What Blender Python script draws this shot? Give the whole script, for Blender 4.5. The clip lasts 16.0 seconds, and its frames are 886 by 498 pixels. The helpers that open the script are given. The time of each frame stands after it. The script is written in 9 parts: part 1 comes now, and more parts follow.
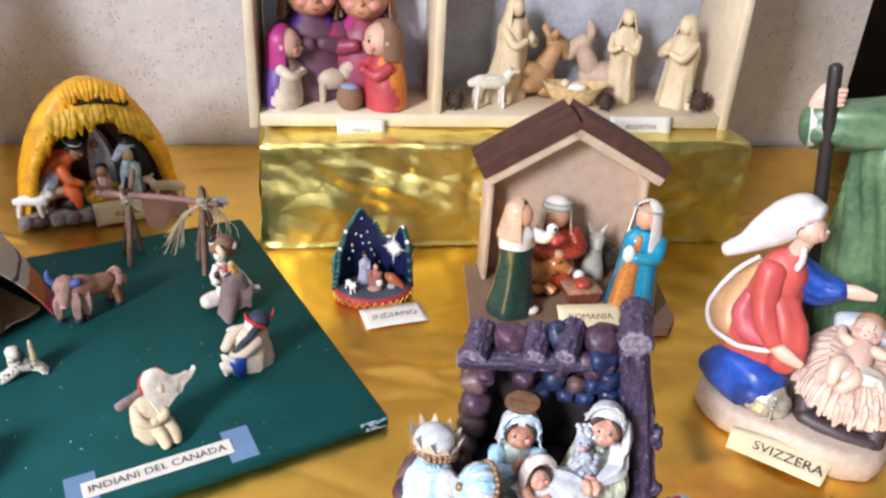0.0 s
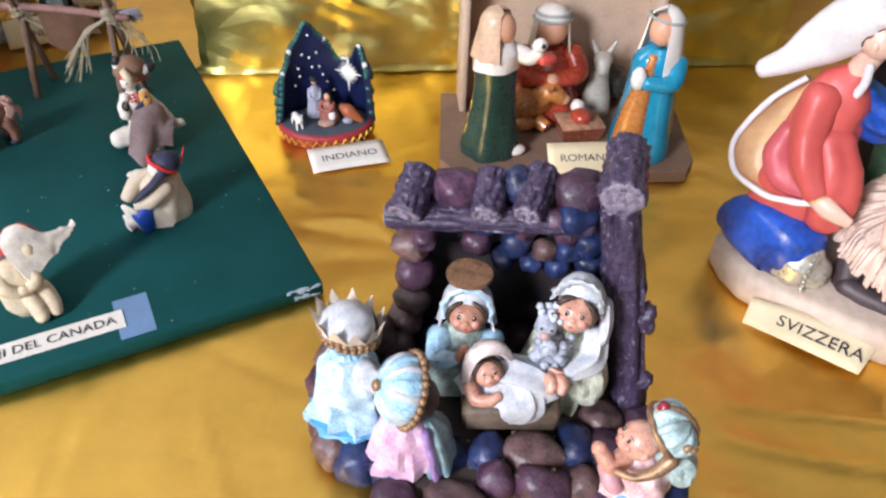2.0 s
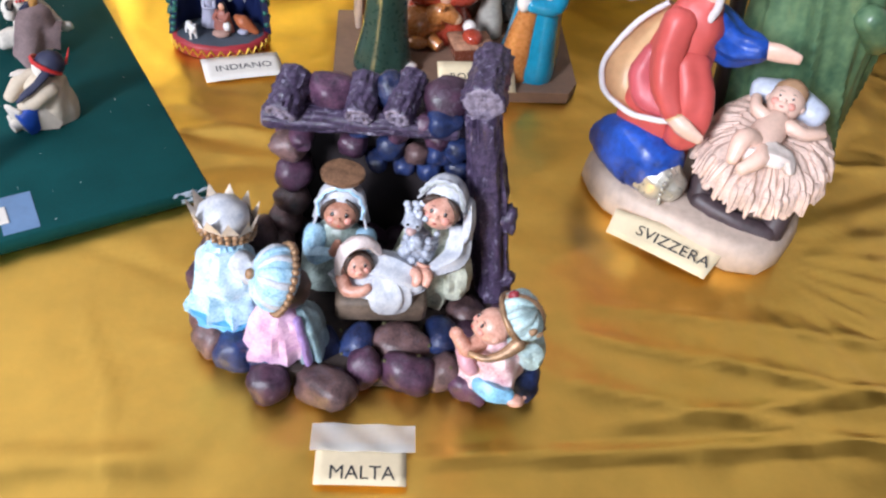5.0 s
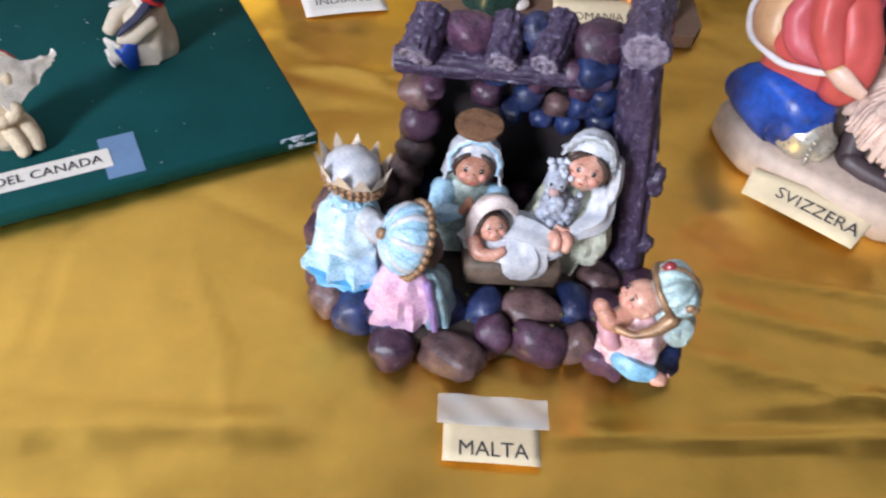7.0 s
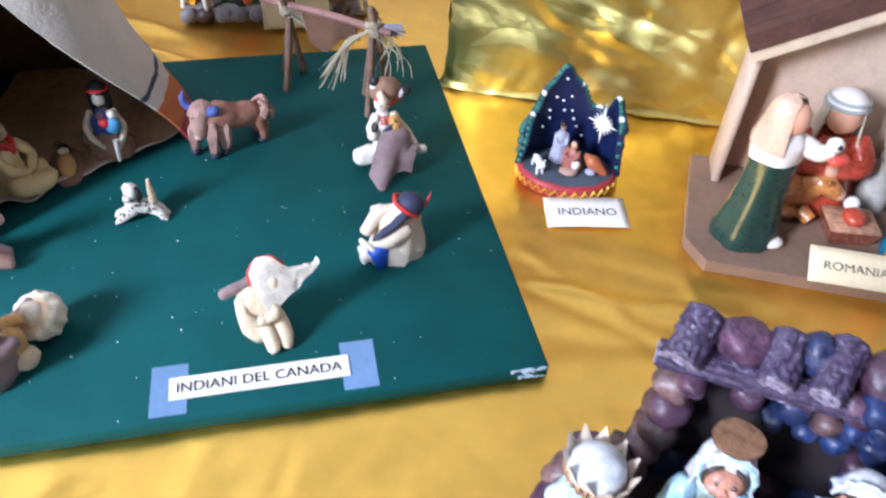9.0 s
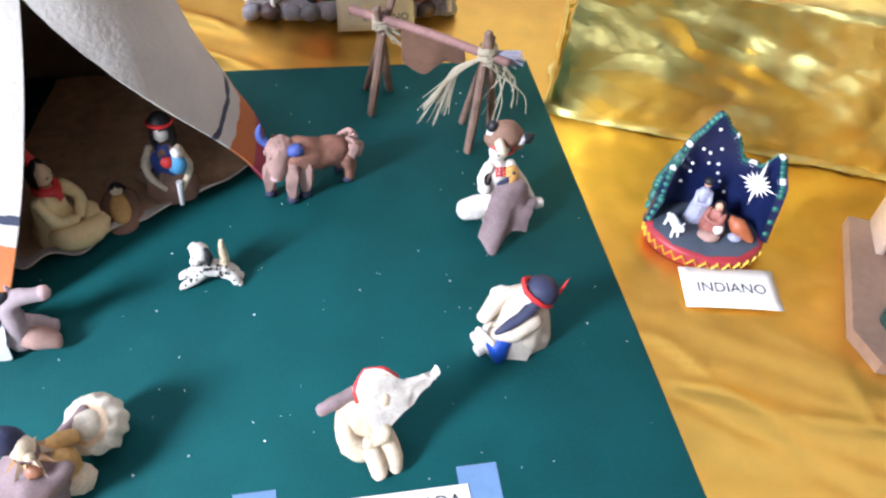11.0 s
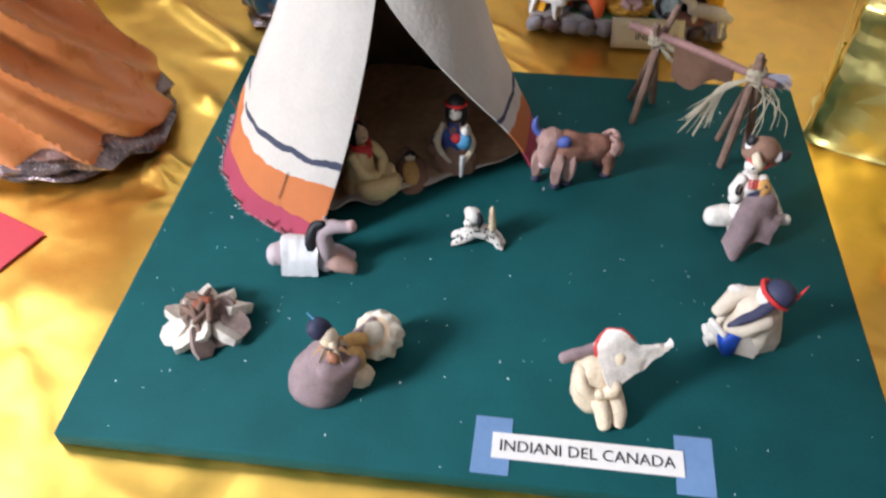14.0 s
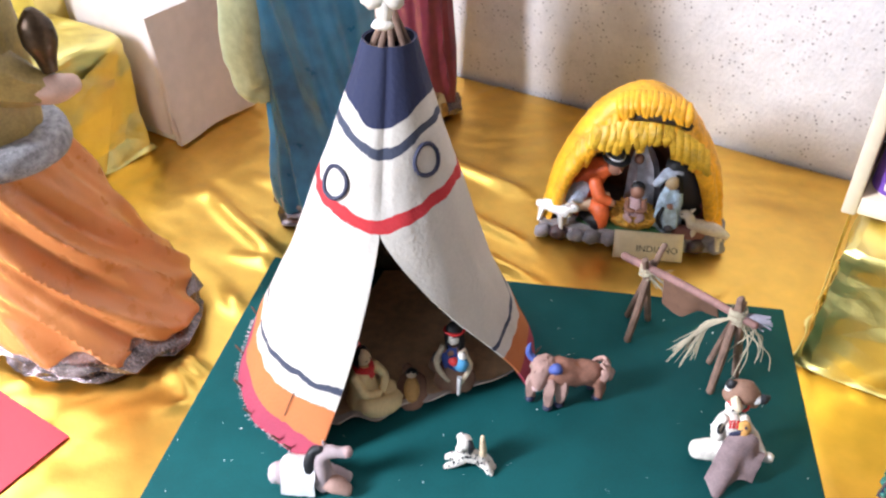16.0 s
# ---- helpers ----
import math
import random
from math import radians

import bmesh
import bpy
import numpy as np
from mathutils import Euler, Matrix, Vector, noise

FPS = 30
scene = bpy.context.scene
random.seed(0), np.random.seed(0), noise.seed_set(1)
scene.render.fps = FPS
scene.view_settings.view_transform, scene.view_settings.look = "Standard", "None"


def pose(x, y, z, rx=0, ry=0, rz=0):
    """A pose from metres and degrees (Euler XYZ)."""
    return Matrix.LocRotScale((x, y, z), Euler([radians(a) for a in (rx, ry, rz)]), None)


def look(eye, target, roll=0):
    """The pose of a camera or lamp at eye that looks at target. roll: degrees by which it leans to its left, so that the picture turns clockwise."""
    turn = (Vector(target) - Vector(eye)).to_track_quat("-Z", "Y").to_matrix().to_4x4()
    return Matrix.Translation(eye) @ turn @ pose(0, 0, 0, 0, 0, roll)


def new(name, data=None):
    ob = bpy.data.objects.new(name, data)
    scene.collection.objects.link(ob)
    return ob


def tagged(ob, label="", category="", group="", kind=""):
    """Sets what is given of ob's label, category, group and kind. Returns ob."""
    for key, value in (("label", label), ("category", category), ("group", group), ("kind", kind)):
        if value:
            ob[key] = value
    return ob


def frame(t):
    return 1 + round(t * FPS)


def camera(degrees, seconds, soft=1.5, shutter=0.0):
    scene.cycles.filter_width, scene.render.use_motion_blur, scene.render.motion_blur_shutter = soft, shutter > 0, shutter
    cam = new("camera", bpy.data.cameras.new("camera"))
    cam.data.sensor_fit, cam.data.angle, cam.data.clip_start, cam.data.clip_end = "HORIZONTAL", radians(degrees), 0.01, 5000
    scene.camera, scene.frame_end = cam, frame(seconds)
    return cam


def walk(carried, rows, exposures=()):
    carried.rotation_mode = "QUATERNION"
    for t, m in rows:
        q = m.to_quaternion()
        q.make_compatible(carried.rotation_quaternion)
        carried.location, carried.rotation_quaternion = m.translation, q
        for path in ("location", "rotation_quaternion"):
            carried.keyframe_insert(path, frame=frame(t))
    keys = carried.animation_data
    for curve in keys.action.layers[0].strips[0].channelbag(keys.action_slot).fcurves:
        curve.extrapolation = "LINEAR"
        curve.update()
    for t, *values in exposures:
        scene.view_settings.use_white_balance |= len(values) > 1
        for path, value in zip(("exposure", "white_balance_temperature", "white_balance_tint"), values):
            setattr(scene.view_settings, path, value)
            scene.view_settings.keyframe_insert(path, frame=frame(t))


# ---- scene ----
cam = camera(58.0, 16.0, soft=2.3, shutter=0.4)
PATH = [
    (0, (0.026, 0.042, 0.447), (0.937, 1.55, -0.5), 3.3),
    (0.5, (0.052, 0.071, 0.418), (0.936, 1.533, -0.622), 3.4),
    (1, (0.084, 0.094, 0.394), (0.894, 1.512, -0.76), 3.1),
    (1.5, (0.114, 0.106, 0.383), (0.864, 1.483, -0.859), 2.2),
    (2, (0.141, 0.118, 0.374), (0.877, 1.461, -0.912), 2.0),
    (2.5, (0.152, 0.12, 0.36), (0.869, 1.406, -0.993), 2.8),
    (3, (0.165, 0.114, 0.357), (0.881, 1.348, -1.045), 3.6),
    (3.5, (0.179, 0.104, 0.373), (0.945, 1.302, -1.033), 5.0),
    (3.7, (0.186, 0.098, 0.381), (0.991, 1.281, -1.016), 6.0),
    (5.8, (0.126, 0.072, 0.372), (0.983, 1.2, -1.041), 9.1),
    (6, (0.125, 0.081, 0.368), (0.937, 1.21, -1.069), 8.5),
    (6.5, (0.127, 0.104, 0.361), (0.889, 1.218, -1.116), 8.2),
    (7, (0.125, 0.127, 0.357), (0.84, 1.23, -1.15), 7.7),
    (7.5, (0.11, 0.146, 0.37), (0.746, 1.303, -1.132), 5.7),
    (8, (0.113, 0.162, 0.384), (0.624, 1.446, -1.063), 3.6),
    (8.5, (0.122, 0.179, 0.403), (0.542, 1.546, -0.994), 3.8),
    (9, (0.109, 0.213, 0.412), (0.479, 1.607, -0.974), 3.9),
    (9.2, (0.105, 0.237, 0.41), (0.477, 1.601, -1.005), 4.4),
    (11.3, (0.057, 0.354, 0.39), (0.382, 1.668, -1.082), 7.1),
    (11.5, (0.054, 0.342, 0.379), (0.264, 1.688, -1.085), 4.9),
    (12, (0.042, 0.32, 0.365), (0.117, 1.661, -1.117), 3.3),
    (12.5, (0.029, 0.313, 0.378), (0.046, 1.639, -1.119), 2.0),
    (13, (0.028, 0.307, 0.385), (-0.019, 1.629, -1.115), 0.5),
    (13.5, (0.026, 0.297, 0.401), (-0.065, 1.621, -1.095), 0.0),
    (14, (0.031, 0.285, 0.421), (-0.144, 1.658, -1.023), -0.5),
    (14.5, (0.038, 0.279, 0.447), (-0.206, 1.737, -0.901), -0.8),
    (15, (0.052, 0.294, 0.48), (-0.245, 1.803, -0.799), -1.6),
    (15.5, (0.058, 0.311, 0.498), (-0.243, 1.844, -0.75), -1.4),
    (16, (0.062, 0.315, 0.506), (-0.246, 1.866, -0.72), -1.3),
]
EXPOSURES = ((0.0, -0.21, 6950, 10), (3.5, -0.40, 6650, 10), (6.0, -0.28, 6450, 10), (7.0, -0.56, 6500, 10), (8.0, 0.01, 6150, 10), (9.0, 0.15, 5900, 10), (11.5, 0.66, 6100, 10), (12.0, 0.85, 5650, 10), (12.5, 0.60, 5750, 10), (13.5, 0.08, 6000, 10), (14.0, -0.18, 6500, 10), (15.0, 0.36, 6450, 10), (16.0, 0.46, 6400, 10))
walk(cam, [(t, look(eye, target, roll)) for t, eye, target, roll in PATH], EXPOSURES)

# ---- light ----
ROOM = pose(0, 0, 0, 0, 0, -22.5)  # the room is turned against the green board: u along the wall, v towards it


def uv(u, v, z=0.0, turn=0.0):
    return ROOM @ pose(u, v, z, 0, 0, turn)


world = bpy.data.worlds.new("sky")
scene.world = world
world.use_nodes = True
sky = world.node_tree.nodes.new("ShaderNodeTexSky")
sky.sky_type, sky.sun_disc, sky.sun_elevation, sky.sun_rotation = "NISHITA", False, radians(40), radians(220)
world.node_tree.links.new(sky.outputs[0], world.node_tree.nodes["Background"].inputs[0])
world.node_tree.nodes["Background"].inputs[1].default_value = 0.12


def window_light(u, v, z, wide, high, watts, colour, turn):
    lamp = bpy.data.lights.new("window_light", "AREA")
    lamp.shape, lamp.size, lamp.size_y, lamp.energy, lamp.color = "RECTANGLE", wide, high, watts, colour
    ob = new("window_light", lamp)
    ob.matrix_world = ROOM @ pose(u, v, z) @ pose(0, 0, 0, 90, 0, turn)
    return ob


window_light(-1.74, -1.45, 1.55, 0.85, 1.05, 300, (0.90, 0.95, 1.09), 270)
window_light(-1.74, 0.72, 1.55, 0.66, 0.95, 20, (0.90, 0.95, 1.09), 270)
window_light(0.4, -5.94, 1.45, 3.0, 2.0, 42, (0.88, 0.94, 1.11), 0)


# ---- making meshes ----
def _ico(level):
    bm = bmesh.new()
    bmesh.ops.create_icosphere(bm, subdivisions=level, radius=1.0)
    v = np.array([x.co[:] for x in bm.verts])
    f = [[x.index for x in p.verts] for p in bm.faces]
    bm.free()
    return v, f


ICO = {n: _ico(n) for n in (1, 2, 3, 4)}


class Shape:
    """Gathers the pieces of one mesh, each with its own material slot."""

    def __init__(self):
        self.v, self.f, self.m, self.tf = [], [], [], Matrix()

    def add(self, verts, faces, mat=0):
        n = len(self.v)
        self.v += [tuple(self.tf @ Vector(p)) for p in verts]
        self.f += [[n + i for i in f] for f in faces]
        self.m += [mat] * len(faces)
        return self

    def ball(self, c, r, mat=0, rot=(0, 0, 0), level=2, rough=0.0, freq=2.0):
        v, f = ICO[level]
        r = np.array(r if hasattr(r, "__len__") else (r, r, r), float)
        if rough:
            off = Vector((random.uniform(-50, 50), random.uniform(-50, 50), 3.1))
            v = v * np.array([[1 + rough * noise.noise(Vector(p) * freq + off)] for p in v])
        m = pose(*c, *rot)
        return self.add([m @ Vector(p * r) for p in v], f, mat)

    def loft(self, pts, radii, mat=0, seg=12, folds=0, depth=0.0, phase=0.0, caps=True, side=None, crumple=0.0, freq=40.0, smooth=True):
        """A tube through pts; radii: a number or (across, other) for each; folds: waves round it. A bent tube is smoothed and its ends rounded."""
        pts = [Vector(p) for p in pts]
        n = len(pts)
        rad = [(r if hasattr(r, "__len__") else (r, r)) for r in (radii if hasattr(radii, "__len__") else [radii] * n)]
        dep = list(depth) if hasattr(depth, "__len__") else [depth] * n
        if smooth and 3 <= n <= 8:
            x, fine = np.arange(n), np.linspace(0, n - 1, (n - 1) * 4 + 1)
            cols = np.array([(*p, *r, d) for p, r, d in zip(pts, rad, dep)])
            ext = np.vstack([2 * cols[0] - cols[1], cols, 2 * cols[-1] - cols[-2]])
            out = []
            for t in fine:
                i = min(int(t), n - 2)
                f = t - i
                p0, p1, p2, p3 = ext[i : i + 4]
                out.append(0.5 * (2 * p1 + (p2 - p0) * f + (2 * p0 - 5 * p1 + 4 * p2 - p3) * f * f + (3 * p1 - p0 - 3 * p2 + p3) * f ** 3))
            pts, rad, dep = [Vector(o[:3]) for o in out], [(max(1e-5, o[3]), max(1e-5, o[4])) for o in out], [o[5] for o in out]
            if caps:
                d0, d1 = (pts[0] - pts[1]).normalized(), (pts[-1] - pts[-2]).normalized()
                r0, r1 = min(rad[0]), min(rad[-1])
                for k, f in ((0.35, 0.90), (0.62, 0.66), (0.74, 0.35)):
                    pts.insert(0, pts[0] * 0 + (Vector(out[0][:3]) + d0 * r0 * k))
                    rad.insert(0, (out[0][3] * f, out[0][4] * f))
                    dep.insert(0, 0.0)
                    pts.append(Vector(out[-1][:3]) + d1 * r1 * k)
                    rad.append((out[-1][3] * f, out[-1][4] * f))
                    dep.append(0.0)
            n = len(pts)
        tang = [(pts[min(i + 1, n - 1)] - pts[max(i - 1, 0)]).normalized() for i in range(n)]
        ref = Vector(side) if side else (Vector((1, 0, 0)) if abs(tang[0].x) < 0.8 else Vector((0, 1, 0)))
        verts, faces = [], []
        for i in range(n):
            a = (ref - tang[i] * ref.dot(tang[i])).normalized()
            ref = a
            b = tang[i].cross(a)
            ra, rb = rad[i]
            for k in range(seg):
                q = 2 * math.pi * k / seg
                w = 1 + dep[i] * math.sin(folds * q + phase + 0.7 * math.sin(i * 0.25)) if folds else 1
                if crumple:
                    p = pts[i] + a * (ra * math.cos(q)) + b * (rb * math.sin(q))
                    w += crumple * (noise.noise(p * freq) + 0.5 * noise.noise(p * freq * 2.3))
                verts.append(pts[i] + a * (ra * w * math.cos(q)) + b * (rb * w * math.sin(q)))
        for i in range(n - 1):
            for k in range(seg):
                faces.append([i * seg + k, i * seg + (k + 1) % seg, (i + 1) * seg + (k + 1) % seg, (i + 1) * seg + k])
        if caps:
            faces += [list(range(seg))[::-1], [(n - 1) * seg + k for k in range(seg)]]
        return self.add(verts, faces, mat)

    def robe(self, rings, mat=0, seg=20, folds=0, depth=0.0, phase=0.0, rows=18):
        """Upright body from rings (z, rx, ry, x, y), with uneven hanging folds where folds are asked for."""
        n = len(rings)
        cols = np.array([[r[0], r[1], r[2], r[3] if len(r) > 3 else 0.0, r[4] if len(r) > 4 else 0.0] for r in rings], float)
        dep = np.array(list(depth) if hasattr(depth, "__len__") else [depth] * n, float)
        run = np.r_[0, np.cumsum(np.hypot(np.diff(cols[:, 0]), np.diff(cols[:, 1])) + 1e-9)]
        ts = np.unique(np.r_[np.linspace(0, run[-1], rows), run])
        seg = max(seg, 30) if folds else seg
        off = random.uniform(0, 50)
        verts, faces = [], []
        slope = np.gradient(cols, run, axis=0) if n > 2 else None
        for t in ts:
            i = min(int(np.searchsorted(run, t, "right")) - 1, n - 2)
            h = run[i + 1] - run[i]
            f = (t - run[i]) / h
            c = cols[i] * (1 - f) + cols[i + 1] * f
            if slope is not None:
                g = (2 * f ** 3 - 3 * f * f + 1) * cols[i] + (f ** 3 - 2 * f * f + f) * h * slope[i] + (3 * f * f - 2 * f ** 3) * cols[i + 1] + (f ** 3 - f * f) * h * slope[i + 1]
                c = 0.4 * c + 0.6 * g
            d = float(np.interp(t, run, dep))
            for k in range(seg):
                q = 2 * math.pi * k / seg
                w = 1.0
                if folds:
                    e = noise.noise(Vector((math.cos(q) * folds * 0.35, math.sin(q) * folds * 0.35, t / run[-1] * 1.6 + off)))
                    w += d * (0.5 * math.sin(folds * q + phase + 2.5 * e) + 1.1 * e)
                verts.append((c[3] + max(1e-5, c[1]) * w * math.cos(q), c[4] + max(1e-5, c[2]) * w * math.sin(q), c[0]))
        m = len(ts)
        for i in range(m - 1):
            for k in range(seg):
                faces.append([i * seg + k, i * seg + (k + 1) % seg, (i + 1) * seg + (k + 1) % seg, (i + 1) * seg + k])
        faces += [list(range(seg))[::-1], [(m - 1) * seg + k for k in range(seg)]]
        return self.add(verts, faces, mat)

    def drapery(self, rings, mat, amp=0.1, freq=2.0, slant=0.0, seg=90, rows=40, seed=0.0):
        """A robe with uneven hanging folds, from rings (z, rx, ry, x, y)."""
        zs = [r[0] for r in rings]

        def at(a, b):
            z = zs[0] + (zs[-1] - zs[0]) * b
            vals = [float(np.interp(z, zs, [r[k] if len(r) > k else 0.0 for r in rings])) for k in (1, 2, 3, 4)]
            q = 2 * math.pi * a
            t = q + slant * b
            n1 = noise.noise(Vector((math.cos(t) * freq, math.sin(t) * freq, b * 1.3 + seed)))
            n2 = noise.noise(Vector((math.cos(t) * freq * 2.4, math.sin(t) * freq * 2.4, b * 1.8 + seed + 9)))
            w = 1 + amp * (0.55 - 2.2 * abs(n1) + 0.8 * n2) * (1.15 - 0.65 * b)
            return (vals[2] + vals[0] * w * math.cos(q), vals[3] + vals[1] * w * math.sin(q), z)

        self.sheet(at, seg, rows, mat)
        return self.ball((rings[-1][3] if len(rings[-1]) > 3 else 0, rings[-1][4] if len(rings[-1]) > 4 else 0, zs[-1] - 0.002), (rings[-1][1], rings[-1][2], 0.004), mat)

    def box(self, c, size, rot=(0, 0, 0), mat=0, bevel=0.08):
        """A block with chamfered edges; bevel: metres."""
        h = [x / 2 for x in size]
        b = min(bevel, *(x * 0.45 for x in h))
        pts = []
        for sx in (-1, 1):
            for sy in (-1, 1):
                for sz in (-1, 1):
                    for k in range(3):
                        p = [sx * h[0], sy * h[1], sz * h[2]]
                        for j, sg in enumerate((sx, sy, sz)):
                            if j != k:
                                p[j] -= sg * b
                        pts.append(p)
        return self.hull([pose(*c, *rot) @ Vector(p) for p in pts], mat)

    def hull(self, pts, mat=0):
        bm = bmesh.new()
        for p in pts:
            bm.verts.new(p)
        res = bmesh.ops.convex_hull(bm, input=bm.verts)
        bmesh.ops.delete(bm, geom=[g for g in res["geom_interior"] if isinstance(g, bmesh.types.BMVert)], context="VERTS")
        bmesh.ops.dissolve_limit(bm, angle_limit=0.02, verts=bm.verts, edges=bm.edges)
        bm.verts.index_update()
        self.add([v.co[:] for v in bm.verts], [[v.index for v in f.verts] for f in bm.faces], mat)
        bm.free()
        return self

    def sheet(self, fn, nu, nv, mat=0, thick=0.0, closed=False):
        """A surface fn(a, b), a and b from 0 to 1, given a thickness."""
        g = [[Vector(fn(i / nu, j / nv)) for j in range(nv + 1)] for i in range(nu + 1)]
        verts = [p for row in g for p in row]
        w = nv + 1
        faces = [[i * w + j, (i + 1) * w + j, (i + 1) * w + j + 1, i * w + j + 1] for i in range(nu) for j in range(nv)]
        if thick:
            back = []
            for i in range(nu + 1):
                for j in range(nv + 1):
                    du = g[min(i + 1, nu)][j] - g[max(i - 1, 0)][j]
                    dv = g[i][min(j + 1, nv)] - g[i][max(j - 1, 0)]
                    nrm = du.cross(dv)
                    back.append(g[i][j] - nrm.normalized() * thick if nrm.length > 1e-12 else g[i][j] - Vector((0, 0, thick)))
            n = len(verts)
            faces += [[n + k for k in f[::-1]] for f in list(faces)]
            verts += back
            rim = [i * w for i in range(nu + 1)] + [nu * w + j for j in range(1, w)] + [i * w + nv for i in range(nu - 1, -1, -1)] + [j for j in range(nv - 1, 0, -1)]
            for a, b in zip(rim, rim[1:] + rim[:1]):
                faces.append([b, a, n + a, n + b])
        return self.add(verts, faces, mat)

    def prism(self, outline, low, high, mat=0):
        """An upright prism over an outline of (x, y)."""
        n = len(outline)
        verts = [(x, y, low) for x, y in outline] + [(x, y, high) for x, y in outline]
        faces = [list(range(n))[::-1], list(range(n, 2 * n))] + [[i, (i + 1) % n, n + (i + 1) % n, n + i] for i in range(n)]
        return self.add(verts, faces, mat)

    def mesh(self, name, mats=(), sharp=50):
        me = bpy.data.meshes.new(name)
        me.from_pydata(self.v, [], self.f)
        used = [mats[m] if isinstance(m, int) else m for m in self.m]
        slots = list(dict.fromkeys(used))
        for m in slots:
            me.materials.append(m)
        me.polygons.foreach_set("material_index", [slots.index(m) for m in used])
        me.polygons.foreach_set("use_smooth", [True] * len(me.polygons))
        me.update()
        me.set_sharp_from_angle(angle=radians(sharp))
        return me

    def hood(self, c, r, mat, face=-90, gap=55, drop=1.6, flare=0.15, thick=0.0012, ripple=0.05):
        """A veil round a head: open towards face (degrees), hanging down by drop radii."""
        r = np.array(r if hasattr(r, "__len__") else (r, r, r), float)

        def at(a, b):
            g = gap * min(1.0, b / 0.3)
            az = radians(face + g + a * (360 - 2 * g))
            if b < 0.5:
                th = b * math.pi
                p = (math.sin(th) * math.cos(az), math.sin(th) * math.sin(az), math.cos(th))
            else:
                k = (b - 0.5) * 2
                w = 1 + flare * k + ripple * k * math.sin(az * 9)
                p = (w * math.cos(az), w * math.sin(az), -k * drop)
            return (c[0] + p[0] * r[0], c[1] + p[1] * r[1], c[2] + p[2] * r[2])

        return self.sheet(at, 22, 14, mat, -thick)

    def ring(self, c, r, tube, mat, rot=(0, 0, 0), seg=20, beads=0):
        m = pose(*c, *rot)
        pts = [m @ Vector((r * math.cos(2 * math.pi * k / seg), r * math.sin(2 * math.pi * k / seg), 0)) for k in range(seg)]
        verts, faces = [], []
        for k in range(seg):
            q = 2 * math.pi * k / seg
            t = tube * (1 + (0.3 * math.sin(k * beads) if beads else 0))
            for j in range(6):
                e = 2 * math.pi * j / 6
                verts.append(m @ Vector(((r + t * math.cos(e)) * math.cos(q), (r + t * math.cos(e)) * math.sin(q), t * math.sin(e))))
        for k in range(seg):
            for j in range(6):
                faces.append([k * 6 + j, ((k + 1) % seg) * 6 + j, ((k + 1) % seg) * 6 + (j + 1) % 6, k * 6 + (j + 1) % 6])
        return self.add(verts, faces, mat)


def lump(shape, amp=0.0008, freq=120.0):
    """Hand-modelled unevenness: shifts every point a little."""
    out = []
    for p in shape.v:
        q = Vector(p)
        d = noise.noise_vector(q * freq) * amp + noise.noise_vector(q * freq * 2.7) * (amp * 0.4)
        out.append((p[0] + d.x, p[1] + d.y, max(p[2] + d.z, 0.0) if p[2] >= 0 else p[2]))
    shape.v = out
    return shape


def features(s, c, r, skin, face=-90.0, pitch=0.0, eye=0.105, hair=None):
    """A modelled head looking along face: skull, cheeks, nose, eyes, brows, mouth, ears and a fringe of hair."""
    keep = s.tf.copy()
    s.tf = keep @ pose(*c, 0, 0, face + 90) @ pose(0, 0, 0, pitch, 0, 0)
    s.ball((0, 0, 0), (r, r * 0.96, r), skin, level=3)
    s.ball((0, -r * 0.62, -r * 0.42), (r * 0.52, r * 0.40, r * 0.40), skin)
    s.ball((0, -r * 0.98, -r * 0.18), (r * 0.12, r * 0.14, r * 0.13), skin)
    for sx in (-1, 1):
        s.ball((sx * r * 0.42, -r * 0.72, -r * 0.28), (r * 0.28, r * 0.22, r * 0.24), C("blushed_cheek_paint", (0.70, 0.30, 0.24), 0.4))
        s.ball((sx * r * 0.36, -r * 0.90, r * 0.06), (r * eye, r * 0.06, r * eye * 1.35), BLACK)
        s.ball((sx * r * 0.34, -r * 0.945, r * 0.11), (r * 0.04, r * 0.03, r * 0.04), WHITE, level=1)
        s.loft([(sx * r * 0.22, -r * 0.93, r * 0.29), (sx * r * 0.38, -r * 0.88, r * 0.33), (sx * r * 0.50, -r * 0.80, r * 0.29)], [r * 0.010, r * 0.016, r * 0.008], hair or BLACK, 6)
        s.ball((sx * r * 0.97, 0, -r * 0.05), (r * 0.12, r * 0.18, r * 0.24), skin)
    s.loft([(-r * 0.16, -r * 0.93, -r * 0.50), (0, -r * 0.99, -r * 0.54), (r * 0.16, -r * 0.93, -r * 0.50)], [r * 0.025, r * 0.05, r * 0.025], C("mouth_paint", (0.45, 0.08, 0.07), 0.4), 6)
    if hair:
        s.ball((0, r * 0.06, r * 0.46), (r * 0.90, r * 0.78, r * 0.62), hair)
        for sx in (-1, 1):
            s.loft([(sx * r * 0.30, -r * 0.62, r * 0.80), (sx * r * 0.74, -r * 0.62, r * 0.50), (sx * r * 0.93, -r * 0.42, r * 0.02), (sx * r * 0.88, -r * 0.36, -r * 0.42)], [r * 0.10, r * 0.15, r * 0.16, r * 0.07], hair, 8)
        s.ball((0, r * 0.14, r * 0.12), (r * 1.03, r * 0.98, r * 1.02), hair)
    s.tf = keep
    return s


